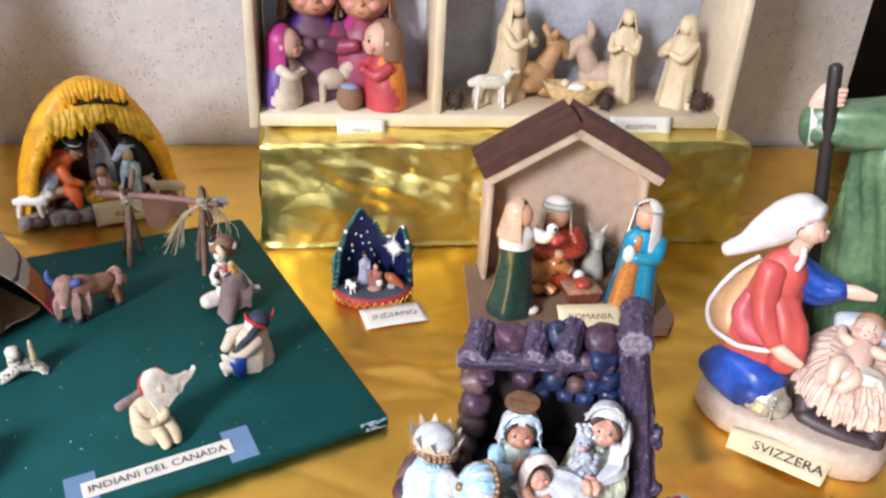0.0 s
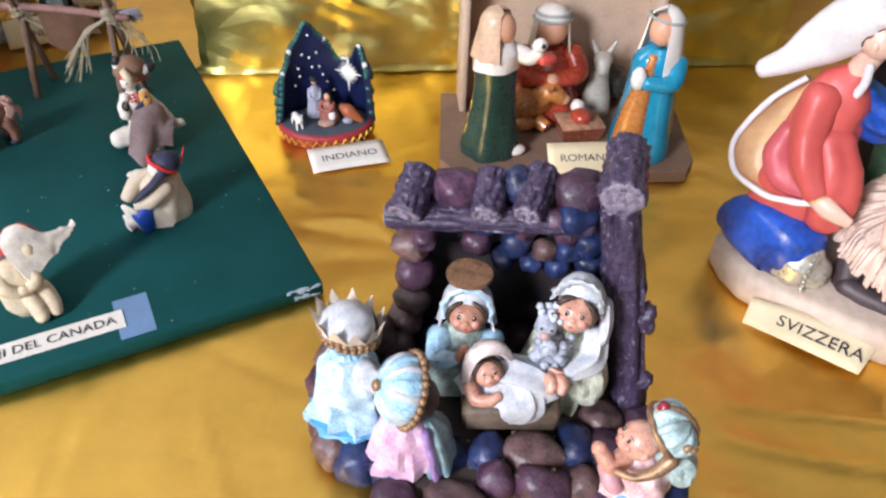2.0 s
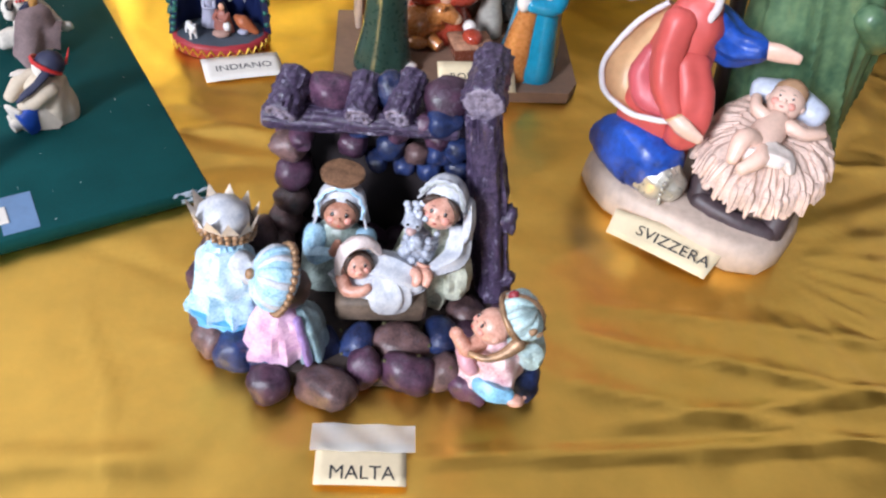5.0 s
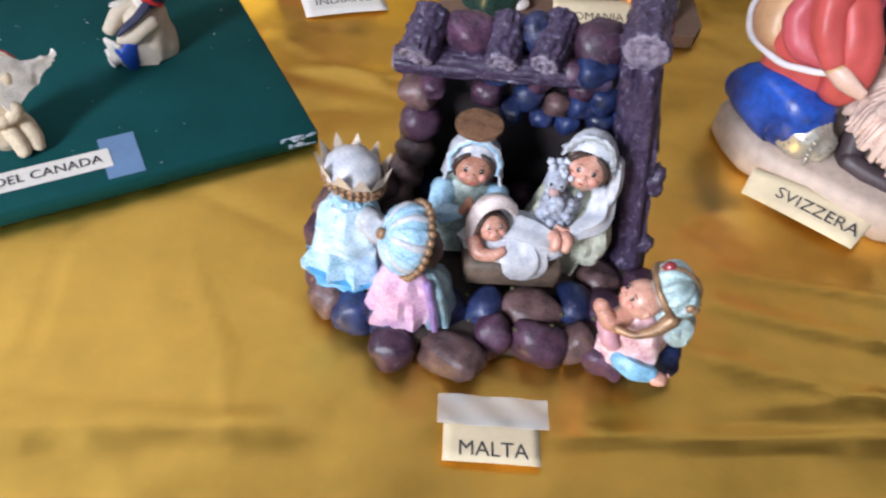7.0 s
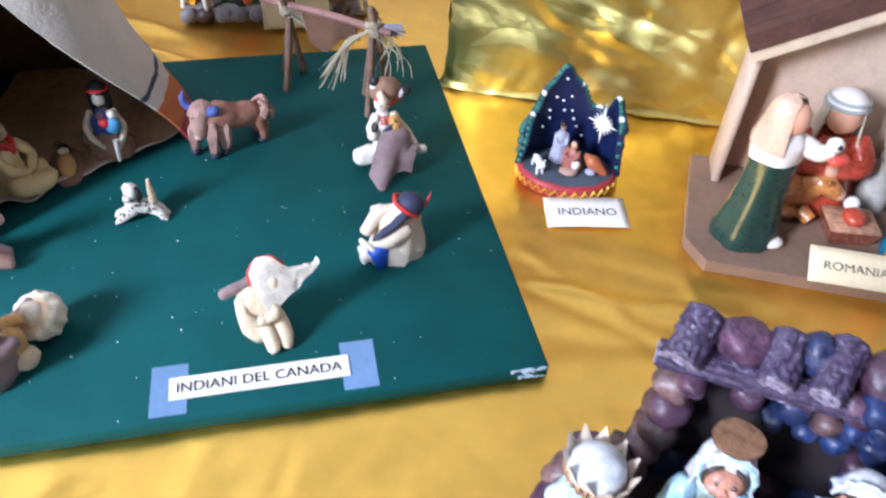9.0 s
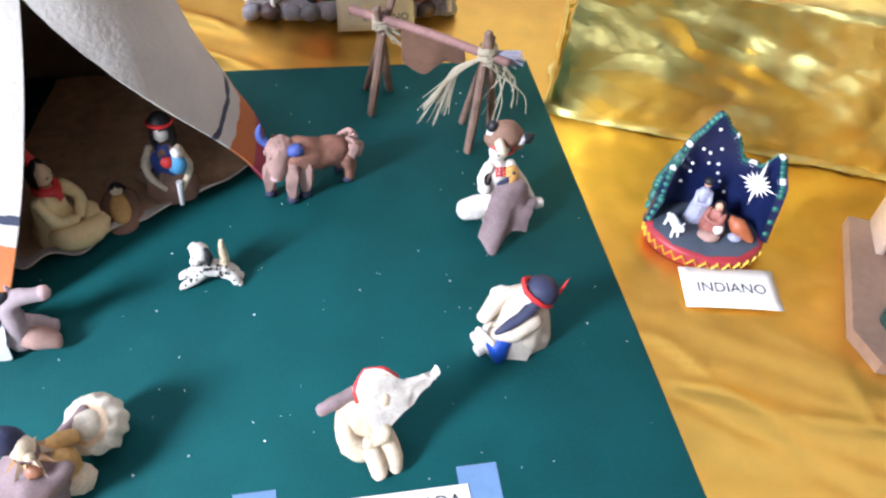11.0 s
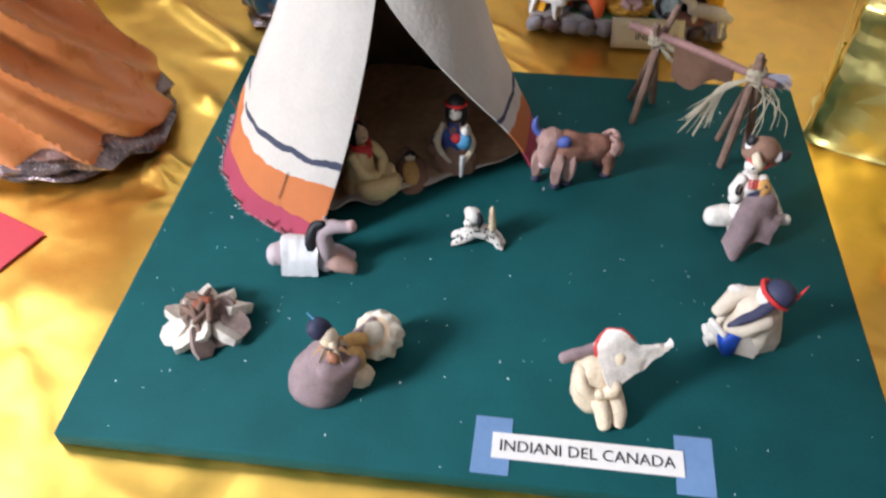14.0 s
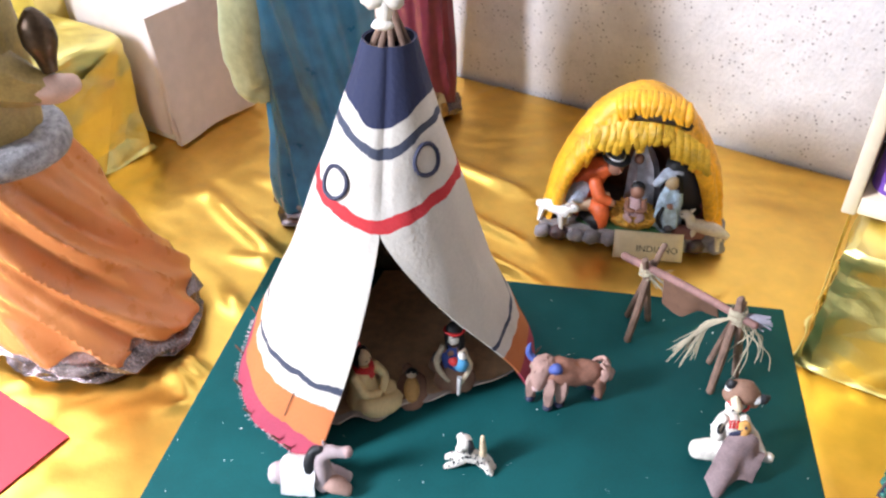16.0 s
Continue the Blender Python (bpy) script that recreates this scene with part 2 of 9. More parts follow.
def bonnet(s, c, r, mat, trim, face=-90.0, pitch=0.0, drop=0.9, sweep=118):
    """A headcloth: round crown, a ruffled brim about the face, lobes hanging at the sides and back."""
    keep = s.tf.copy()
    s.tf = keep @ pose(*c, 0, 0, face + 90) @ pose(0, 0, 0, pitch, 0, 0)
    s.ball((0, r * 0.22, r * 0.26), (r * 1.14, r * 1.02, r * 1.02), mat, level=3, rough=0.05, freq=3)
    s.hood((0, r * 0.12, r * 0.10), (r * 1.18, r * 1.14, r * 1.12), mat, gap=62, drop=drop, flare=0.16, thick=r * 0.10, ripple=0.09)
    for k, (m_, fat, off) in enumerate(((mat, 0.17, 0.0), (trim, 0.07, -0.13))):
        pts = []
        for i in range(25):
            q = radians(-sweep + 2 * sweep * i / 24)
            w = 1.07 + 0.05 * math.sin(i * 1.9)
            pts.append((r * w * math.sin(q), -r * (0.52 + 0.10 * math.cos(q)) + r * off, r * (0.16 + w * 0.98 * math.cos(q))))
        s.loft(pts, [(r * fat, r * fat * 0.8)] * 25, m_, 8)
    s.tf = keep
    return s


def thing(name, label, category, m, group="", kind=""):
    """An Empty at the thing's base, which parents its parts."""
    ob = new(name)
    ob.empty_display_size = 0.02
    ob.matrix_world = m
    return tagged(ob, label, category, group, kind)


def part(name, shape, mats, parent, label="", sharp=50):
    ob = new(name, shape.mesh(name, mats if isinstance(mats, (list, tuple)) else [mats], sharp))
    ob.parent = parent
    return tagged(ob, label)


def solid(name, shape, mats, m, label, category="", group="", kind="", sharp=50):
    """A thing that is one mesh."""
    ob = new(name, shape.mesh(name, mats if isinstance(mats, (list, tuple)) else [mats], sharp))
    ob.matrix_world = m
    return tagged(ob, label, category, group, kind)


def writing(text, wide, high, parent, m, mat):
    """Printed words as a thin mesh of that size, centred, lying in the xy plane of m."""
    cu = bpy.data.curves.new("lettering", "FONT")
    cu.body, cu.size, cu.offset, cu.resolution_u = text, 1.0, 0.0, 3
    tmp = new("lettering_curve", cu)
    bpy.context.view_layer.update()
    me = bpy.data.meshes.new_from_object(tmp)
    bpy.data.objects.remove(tmp)
    bpy.data.curves.remove(cu)
    me.materials.clear()
    me.materials.append(mat)
    xs, ys = [v.co.x for v in me.vertices], [v.co.y for v in me.vertices]
    x0, x1, y0, y1 = min(xs), max(xs), min(ys), max(ys)
    for v in me.vertices:
        v.co = ((v.co.x - (x0 + x1) / 2) / (x1 - x0) * wide, (v.co.y - (y0 + y1) / 2) / (y1 - y0) * high, 0)
    me.transform(m)
    ob = new("lettering", me)
    ob.parent = parent
    return ob


def card(m, wide, high, text, tw, th, paper, label, offset=(0, 0), bend=0.0008):
    """A small printed card; m is the pose of its middle, face up."""
    t = thing("name_card", label, "card", m, group="name cards")

    def at(a, b):
        x, y = (a - 0.5) * wide, (b - 0.5) * high
        return (x, y, bend * (1 - (2 * a - 1) ** 2))

    leaf = part("paper", Shape().sheet(at, 10, 4, paper, 0.0004), [paper], t, sharp=180)
    ob = writing(text, tw, th, leaf, pose(offset[0], offset[1], bend + 0.0002), INK)
    for v in ob.data.vertices:
        v.co.z = bend * (1 - (2 * v.co.x / wide) ** 2) + 0.0002
    return t


# ---- materials ----
def material(name, colour, rough=0.6, metal=0.0, vary=0.25, scale=30.0, bump=0.2, fine=6.0, dark=None, coat=0.0, per_object=0.0, spec=0.5, far=0.0):
    """A surface with a broad and a fine variation of colour and a fine relief. scale: spots per metre."""
    mat = bpy.data.materials.new(name)
    mat.use_nodes = True
    nt = mat.node_tree
    n, l = nt.nodes, nt.links
    b = n["Principled BSDF"]
    tc = n.new("ShaderNodeTexCoord")
    broad, grain = n.new("ShaderNodeTexNoise"), n.new("ShaderNodeTexNoise")
    broad.inputs["Scale"].default_value, broad.inputs["Detail"].default_value = scale, 4
    grain.inputs["Scale"].default_value, grain.inputs["Detail"].default_value = scale * fine, 5
    l.new(tc.outputs["Object"], broad.inputs["Vector"])
    l.new(tc.outputs["Object"], grain.inputs["Vector"])
    mixf = n.new("ShaderNodeMix")
    mixf.data_type = "FLOAT"
    mixf.inputs[0].default_value = 0.4
    l.new(broad.outputs["Fac"], mixf.inputs[2])
    l.new(grain.outputs["Fac"], mixf.inputs[3])
    ramp = n.new("ShaderNodeValToRGB")
    low = dark if dark else tuple(c * (1 - vary) for c in colour)
    high = tuple(min(1.0, c * (1 + vary * 0.6)) for c in colour)
    ramp.color_ramp.elements[0].position, ramp.color_ramp.elements[1].position = 0.34, 0.62
    ramp.color_ramp.elements[0].color, ramp.color_ramp.elements[1].color = (*low, 1), (*high, 1)
    l.new(mixf.outputs[0], ramp.inputs[0])
    out = ramp.outputs[0]
    if per_object:
        info, hsv = n.new("ShaderNodeObjectInfo"), n.new("ShaderNodeHueSaturation")
        mr = n.new("ShaderNodeMapRange")
        mr.inputs[3].default_value, mr.inputs[4].default_value = 1 - per_object, 1 + per_object
        l.new(info.outputs["Random"], mr.inputs[0])
        l.new(mr.outputs[0], hsv.inputs["Value"])
        l.new(out, hsv.inputs["Color"])
        out = hsv.outputs[0]
    l.new(out, b.inputs["Base Color"])
    b.inputs["Metallic"].default_value = metal
    b.inputs["Specular IOR Level"].default_value = spec
    b.inputs["Coat Weight"].default_value = coat
    b.inputs["Coat Roughness"].default_value = 0.15
    rr = n.new("ShaderNodeMapRange")
    rr.inputs[3].default_value, rr.inputs[4].default_value = max(0.03, rough - 0.12), min(1, rough + 0.12)
    l.new(grain.outputs["Fac"], rr.inputs[0])
    l.new(rr.outputs[0], b.inputs["Roughness"])
    if bump:
        bp = n.new("ShaderNodeBump")
        bp.inputs["Strength"].default_value, bp.inputs["Distance"].default_value = bump, 0.12 / scale
        l.new(mixf.outputs[0], bp.inputs["Height"])
        l.new(bp.outputs[0], b.inputs["Normal"])
    return mat


def gold_foil(name, colour, rough, crumple, stretch, crease, satin=0.0):
    """Metallic wrapping foil: broad waves, sharp creases, fine crinkles."""
    mat = material(name, colour, rough, 1.0, 0.12, 9.0, 0.0)
    nt = mat.node_tree
    n, l = nt.nodes, nt.links
    b = n["Principled BSDF"]
    tc, mp = n.new("ShaderNodeTexCoord"), n.new("ShaderNodeMapping")
    mp.inputs["Scale"].default_value = stretch
    l.new(tc.outputs["Object"], mp.inputs[0])
    waves, vor, fine = n.new("ShaderNodeTexNoise"), n.new("ShaderNodeTexVoronoi"), n.new("ShaderNodeTexNoise")
    waves.inputs["Scale"].default_value, waves.inputs["Detail"].default_value, waves.inputs["Distortion"].default_value = 4.0, 3, 0.6
    vor.feature = "DISTANCE_TO_EDGE"
    vor.inputs["Scale"].default_value = 16.0
    fine.inputs["Scale"].default_value, fine.inputs["Detail"].default_value = 60.0, 4
    for t in (waves, vor, fine):
        l.new(mp.outputs[0], t.inputs["Vector"])
    b1, b2, b3 = (n.new("ShaderNodeBump") for _ in range(3))
    b1.inputs["Strength"].default_value, b1.inputs["Distance"].default_value = 1.0, 0.02 * crumple
    b2.inputs["Strength"].default_value, b2.inputs["Distance"].default_value = crease, 0.006
    b3.inputs["Strength"].default_value, b3.inputs["Distance"].default_value = 0.5, 0.0006 * crumple
    l.new(waves.outputs["Fac"], b1.inputs["Height"])
    l.new(vor.outputs["Distance"], b2.inputs["Height"])
    l.new(fine.outputs["Fac"], b3.inputs["Height"])
    l.new(b1.outputs[0], b2.inputs["Normal"])
    l.new(b2.outputs[0], b3.inputs["Normal"])
    l.new(b3.outputs[0], b.inputs["Normal"])
    return mat


def pitted(mat, scale=170.0, colour=(0.30, 0.26, 0.25)):
    """Adds small scattered dark pits to a plaster surface."""
    nt = mat.node_tree
    n, l = nt.nodes, nt.links
    b = n["Principled BSDF"]
    base = b.inputs["Base Color"].links[0].from_socket
    tc, vor, area, ramp, mul, mix = n.new("ShaderNodeTexCoord"), n.new("ShaderNodeTexVoronoi"), n.new("ShaderNodeTexNoise"), n.new("ShaderNodeMapRange"), n.new("ShaderNodeMath"), n.new("ShaderNodeMix")
    vor.inputs["Scale"].default_value = scale
    area.inputs["Scale"].default_value = scale * 0.35
    ramp.inputs[1].default_value, ramp.inputs[2].default_value, ramp.inputs[3].default_value, ramp.inputs[4].default_value = 0.12, 0.30, 1.0, 0.0
    l.new(tc.outputs["Object"], vor.inputs["Vector"])
    l.new(tc.outputs["Object"], area.inputs["Vector"])
    l.new(vor.outputs["Distance"], ramp.inputs[0])
    gate = n.new("ShaderNodeMapRange")
    gate.inputs[1].default_value, gate.inputs[2].default_value = 0.46, 0.56
    l.new(area.outputs["Fac"], gate.inputs[0])
    mul.operation = "MULTIPLY"
    l.new(ramp.outputs[0], mul.inputs[0])
    l.new(gate.outputs[0], mul.inputs[1])
    mix.data_type = "RGBA"
    mix.inputs[7].default_value = (*colour, 1)
    l.new(mul.outputs[0], mix.inputs[0])
    l.new(base, mix.inputs[6])
    l.new(mix.outputs[2], b.inputs["Base Color"])
    return mat


def paint(name, colour, rough=0.45, **k):
    k.setdefault("vary", 0.22)
    k.setdefault("scale", 60.0)
    k.setdefault("bump", 0.15)
    return material(name, colour, rough, **k)


FOIL = gold_foil("gold_table_foil", (0.88, 0.55, 0.115), 0.38, 1.15, (1, 1, 1), 0.14)
WRAP = gold_foil("gold_wrapping_foil", (0.97, 0.81, 0.29), 0.38, 2.2, (1.0, 1.0, 1.6), 0.55)
PLASTER = pitted(material("rough_plaster", (0.70, 0.66, 0.65), 0.9, vary=0.10, scale=45, bump=0.8, fine=5))
# for the unseen walls and ceiling: kept dark so that less light bounces back
UNSEEN_WALL = material("low_bounce_wall", (0.15, 0.138, 0.128), 0.9, vary=0.06, scale=5, bump=0.1)
FLOORMAT = material("floor_tile", (0.20, 0.15, 0.12), 0.5, scale=6, bump=0.1)
GREEN = material("green_board_cloth", (0.005, 0.079, 0.080), 0.75, vary=0.18, scale=25, bump=0.10, fine=20, spec=0.18)
PAPER = material("card_paper", (0.78, 0.74, 0.68), 0.75, vary=0.05, scale=40, bump=0.05)
CREAM = material("cream_card_paper", (0.72, 0.60, 0.40), 0.75, vary=0.08, scale=40, bump=0.05)
INK = paint("black_ink", (0.03, 0.03, 0.035), 0.7, vary=0.1)
BLUETAPE = material("pale_blue_tape", (0.14, 0.25, 0.43), 0.5, vary=0.1, scale=50, bump=0.1)
PINE = material("pale_pine", (0.70, 0.575, 0.42), 0.6, vary=0.12, scale=14, bump=0.1)
DARKBROWN = material("dark_brown_panel", (0.05, 0.028, 0.016), 0.6, scale=20)
REDCARD = material("coral_red_card", (0.72, 0.07, 0.09), 0.6, vary=0.06, scale=20, bump=0.04)
COLOURS = {}


def C(name, colour, rough=0.55, **k):
    """A painted or modelled surface, made once for each name."""
    if name not in COLOURS:
        COLOURS[name] = paint(name, colour, rough, **k)
    return COLOURS[name]


SKIN = C("painted_skin", (0.66, 0.34, 0.22), 0.45, vary=0.1)
TAN = C("brown_painted_skin", (0.36, 0.15, 0.08), 0.5, vary=0.1)
CLAYWHITE = C("white_clay", (0.74, 0.68, 0.60), 0.75, vary=0.25, scale=130, bump=0.4)
CLAYCREAM = C("cream_clay", (0.70, 0.57, 0.40), 0.75, vary=0.28, scale=130, bump=0.4)
MAUVE = C("mauve_brown_clay", (0.27, 0.19, 0.19), 0.75, vary=0.25, scale=120, bump=0.3)
CLAYBROWN = C("brown_clay", (0.26, 0.14, 0.09), 0.75, vary=0.2)
NAVY = C("navy_clay", (0.025, 0.028, 0.065), 0.65)
BLACK = C("black_paint", (0.012, 0.012, 0.014), 0.5)
RED = C("red_paint", (0.60, 0.03, 0.03), 0.5)
BLUE = C("blue_paint", (0.02, 0.08, 0.45), 0.4)
WHITE = C("white_paint", (0.80, 0.78, 0.76), 0.45, vary=0.1)
ORANGE = C("orange_paint", (0.72, 0.22, 0.04), 0.5)
WOODSTICK = C("brown_stick", (0.20, 0.12, 0.085), 0.8, vary=0.35, scale=90)
RAFFIA = C("raffia", (0.42, 0.36, 0.25), 0.8)
LEATHER = C("brown_leather", (0.17, 0.085, 0.05), 0.8, vary=0.25)
STONE = C("grey_stone", (0.30, 0.27, 0.27), 0.8, vary=0.3)


# ---- the room ----
def wall_slab(name, u0, u1, v0, v1, z0, z1, mat, label):
    s = Shape().box(((u0 + u1) / 2, (v0 + v1) / 2, (z0 + z1) / 2), (u1 - u0, v1 - v0, z1 - z0), bevel=0.002)
    return solid(name, s, mat, ROOM.copy(), label, "wall", kind="structure")


def pierced_wall(name, along, u0, u1, at, thick, hole, z0, z1, label, mat):
    """A wall with one opening (a, b, low, high) through it."""
    a, b, lo, hi = hole
    s = Shape()
    for p0, p1, q0, q1 in ((u0, a, z0, z1), (b, u1, z0, z1), (a, b, z0, lo), (a, b, hi, z1)):
        c, d = ((p0 + p1) / 2, at), (p1 - p0, thick)
        if along == "v":
            c, d = c[::-1], d[::-1]
        s.box((*c, (q0 + q1) / 2), (*d, q1 - q0), bevel=0.001)
    return solid(name, s, mat, ROOM.copy(), label, "wall", kind="structure")


U0, U1, V0, V1, Z0, Z1 = -1.8, 5.2, -6.0, 1.217, -0.75, 3.3
pierced_wall("wall_back", "u", U0, U1, V1 + 0.06, 0.12, (0.830, 1.5, Z0 + 0.02, 0.55), Z0, Z1, "rough cream plaster wall behind the table", PLASTER)
wall_slab("wall_recess", 0.7, 1.6, V1 + 0.75, V1 + 0.85, Z0, Z1, DARKBROWN, "dark brown panel at the back of the recess")
wall_slab("wall_recess_left", 0.725, 0.830, V1 + 0.12, V1 + 0.75, Z0, Z1, DARKBROWN, "dark side of the recess")
wall_slab("wall_recess_right", 1.5, 1.6, V1 + 0.12, V1 + 0.75, Z0, Z1, DARKBROWN, "dark side of the recess")
pierced_wall("wall_left", "v", V0, 0.0, U0 - 0.1, 0.2, (-1.88, -1.02, 1.02, 2.08), Z0, Z1, "unseen wall with a window opening, coloured dark to cut bounced light", UNSEEN_WALL)
pierced_wall("wall_left_far", "v", 0.0, V1 + 0.12, U0 - 0.1, 0.2, (0.38, 1.06, 1.06, 2.04), Z0, Z1, "unseen wall with a second window opening, coloured dark to cut bounced light", UNSEEN_WALL)
pierced_wall("wall_front", "u", U0 - 0.2, U1 + 0.2, V0 - 0.1, 0.2, (-1.1, 1.9, 0.45, 2.45), Z0, Z1, "unseen wall with a window opening, coloured dark to cut bounced light", UNSEEN_WALL)
wall_slab("wall_right", U1, U1 + 0.2, V0, V1 + 0.12, Z0, Z1, UNSEEN_WALL, "unseen side wall, coloured dark to cut bounced light")
wall_slab("floor", U0 - 0.2, U1 + 0.2, V0 - 0.2, V1 + 0.9, Z0 - 0.1, Z0, FLOORMAT, "brown tiled floor")
wall_slab("ceiling", U0 - 0.2, U1 + 0.2, V0 - 0.2, V1 + 0.9, Z1, Z1 + 0.1, UNSEEN_WALL, "unseen ceiling, coloured dark to cut bounced light")

# table with its gold cloth
EDGE = 0.300
table = thing("table", "wooden table hidden under a gold foil cloth", "table", uv(0.02, 0.768, Z0))
part("tabletop", Shape().box((0, 0, 0.725), (2.7, 0.866, 0.03), bevel=0.004), PINE, table)
for su in (-1, 1):
    for sv in (-1, 1):
        part("leg", Shape().box((su * 1.25, sv * 0.33, 0.358), (0.06, 0.06, 0.714), bevel=0.004), PINE, table)


STAND = [(0.30, 0.35, 0.12), (0.60, 0.36, 0.11), (0.665, 0.43, 0.08), (0.525, 0.61, 0.135), (0.335, 0.69, 0.05), (0.125, 1.03, 0.11), (-0.385, 0.81, 0.12), (-0.188, 1.006, 0.075), (-0.15, 1.262, 0.06), (0.34, 0.65, 0.04), (0.26, 0.275, 0.035)]


def pressed(u, v):
    """How freely the cloth may rise: 0 under the things that stand on it, 1 away from them."""
    x, y = u * 0.924 + v * 0.383, -u * 0.383 + v * 0.924
    gap = min(math.hypot(x - a, y - b) - r for a, b, r in STAND)
    gap = min(gap, max(abs(x - 0.0165) - 0.245, abs(y - 0.701) - 0.203), max(abs(u - 0.2125) - 0.30, abs(v - 0.975) - 0.095), max(abs(u + 1.0) - 0.22, abs(v - 0.83) - 0.2), max(abs(u + 0.608) - 0.07, abs(v - 0.447) - 0.055))
    return max(0.0, min(1.0, gap / 0.02))


random.seed(5)
CREASES = [(-0.62, 0.62, -0.50, 0.60, 0.004, 0.005), (-0.75, 0.72, -0.45, 0.66, 0.003, 0.008), (-0.70, 0.80, -0.46, 0.72, 0.004, 0.009), (-0.66, 0.86, -0.40, 0.83, 0.003, 0.008),
           (-0.60, 0.95, -0.30, 0.90, 0.003, 0.007), (-0.58, 0.74, -0.36, 0.77, 0.003, 0.006), (-0.56, 0.90, -0.33, 0.86, 0.003, 0.006), (-0.50, 0.56, -0.42, 0.66, 0.003, 0.005), (-0.72, 0.66, -0.50, 0.58, 0.003, 0.006), (-0.64, 1.02, -0.40, 0.99, 0.003, 0.008), (0.16, 0.349, 0.46, 0.336, 0.0030, 0.0035), (-0.34, 0.368, 0.10, 0.356, 0.0024, 0.008), (0.30, 0.36, 0.75, 0.385, 0.0022, 0.004),
           (0.24, 0.40, 0.50, 0.315, 0.0022, 0.004), (0.27, 0.43, 0.55, 0.34, 0.0024, 0.005), (0.30, 0.45, 0.60, 0.38, 0.002, 0.004), (-0.02, 0.47, 0.02, 0.33, 0.0012, 0.003), (0.02, 0.44, 0.09, 0.42, 0.0012, 0.003),
           (0.02, 0.68, 0.10, 0.62, 0.0016, 0.004), (0.06, 0.80, 0.22, 0.72, 0.0018, 0.006), (-0.06, 0.80, 0.02, 0.60, 0.0014, 0.006), (0.45, 0.62, 0.62, 0.58, 0.002, 0.005)]
CREASES = [(*c[:4], c[4] * 2.3, c[5] * 1.1) if c[0] < -0.4 else c for c in CREASES]
for _ in range(90):
    x, y, t, ln = random.uniform(-0.9, 1.1), random.uniform(0.30, 1.1), random.uniform(-0.5, 0.5) + random.choice((0, 0, 0, 1.5)), random.uniform(0.06, 0.26)
    CREASES.append((x, y, x + ln * math.cos(t), y + ln * math.sin(t), random.uniform(-0.0014, 0.0022), random.uniform(0.002, 0.006)))


def cloth_at(a, b):
    """The foil lies on the table, ripples a little, and bends down at the front edge."""
    u, run = -1.35 + 2.75 * a, 1.188 * b
    top = 1.208 - EDGE
    if run < top:
        v, z = 1.208 - run, 0.0
    else:
        over = run - top
        r = 0.03
        q = min(over / r, math.pi / 2)
        v, z = EDGE - r * math.sin(q), -r * (1 - math.cos(q)) - max(0.0, over - r * math.pi / 2)
    p = Vector((u * 3.2, v * 3.2, 0.4))
    lift = 0.0022 * noise.noise(p * 2.3) + 0.0012 * noise.noise(p * 7)
    for a0, b0, a1, b1, hi, wd in CREASES:
        dx, dy = a1 - a0, b1 - b0
        k = ((u - a0) * dx + (v - b0) * dy) / (dx * dx + dy * dy)
        if -0.15 < k < 1.15:
            off = ((u - a0) * dy - (v - b0) * dx) / math.hypot(dx, dy) + 0.006 * noise.noise(Vector((k * 3, a0 * 9, b0 * 9)))
            if abs(off) < 4 * wd:
                lift += hi * math.exp(-(off / wd) ** 2) * max(0.0, min(1.0, 4 * min(k + 0.15, 1.15 - k)))
    fan = math.hypot(u - 0.62, v - 0.42)
    ray = math.atan2(v - 0.50, u - 0.42)
    lift += 0.0011 * math.sin(ray * 26 + 3 * noise.noise(p * 2)) * max(0, 1 - abs(fan - 0.12) / 0.22)
    return (u, v + (0.006 * noise.noise(p * 4) if run >= top else 0), z + min(0.0, lift) + max(0.0, lift) * pressed(u, v) - 0.0006)


cloth = Shape().sheet(cloth_at, 560, 270, thick=0.0004)
solid("tablecloth", cloth, FOIL, ROOM.copy(), "shiny gold foil tablecloth with creases, spread over the table", "tablecloth", sharp=180)


# ---- the green board and what stands on it ----
BT = 0.012
board = thing("green_board", "flat dark green cloth-covered board lying on the gold cloth", "board", pose(0.0165, 0.701, 0))
part("panel", Shape().box((0, 0, BT / 2), (0.487, 0.402, BT), bevel=0.0015), GREEN, board)
specks = Shape()
for _ in range(170):
    x, y, r = random.uniform(-0.24, 0.24), random.uniform(-0.198, 0.19), random.uniform(0.0003, 0.0007) * random.choice((0.6, 0.8, 1, 1.3))
    specks.ball((x, y, BT), (r, r * random.uniform(0.6, 1.4), r * 0.5), level=1)
tagged(part("dust_specks", specks, C("white_dust", (0.75, 0.78, 0.76), 0.9), board, "white specks of glitter and dust"), kind="stuff")
worn = Shape()
for _ in range(34):
    x = 0.2405 - abs(random.gauss(0, 0.011))
    worn.ball((x, -0.2008, random.uniform(0.0035, 0.0118)), (random.uniform(0.0010, 0.0034), 0.0008, random.uniform(0.0004, 0.0013)), level=1)
part("worn_corner", worn, C("bare_board", (0.36, 0.46, 0.58), 0.9), board, "pale worn corner of the board")

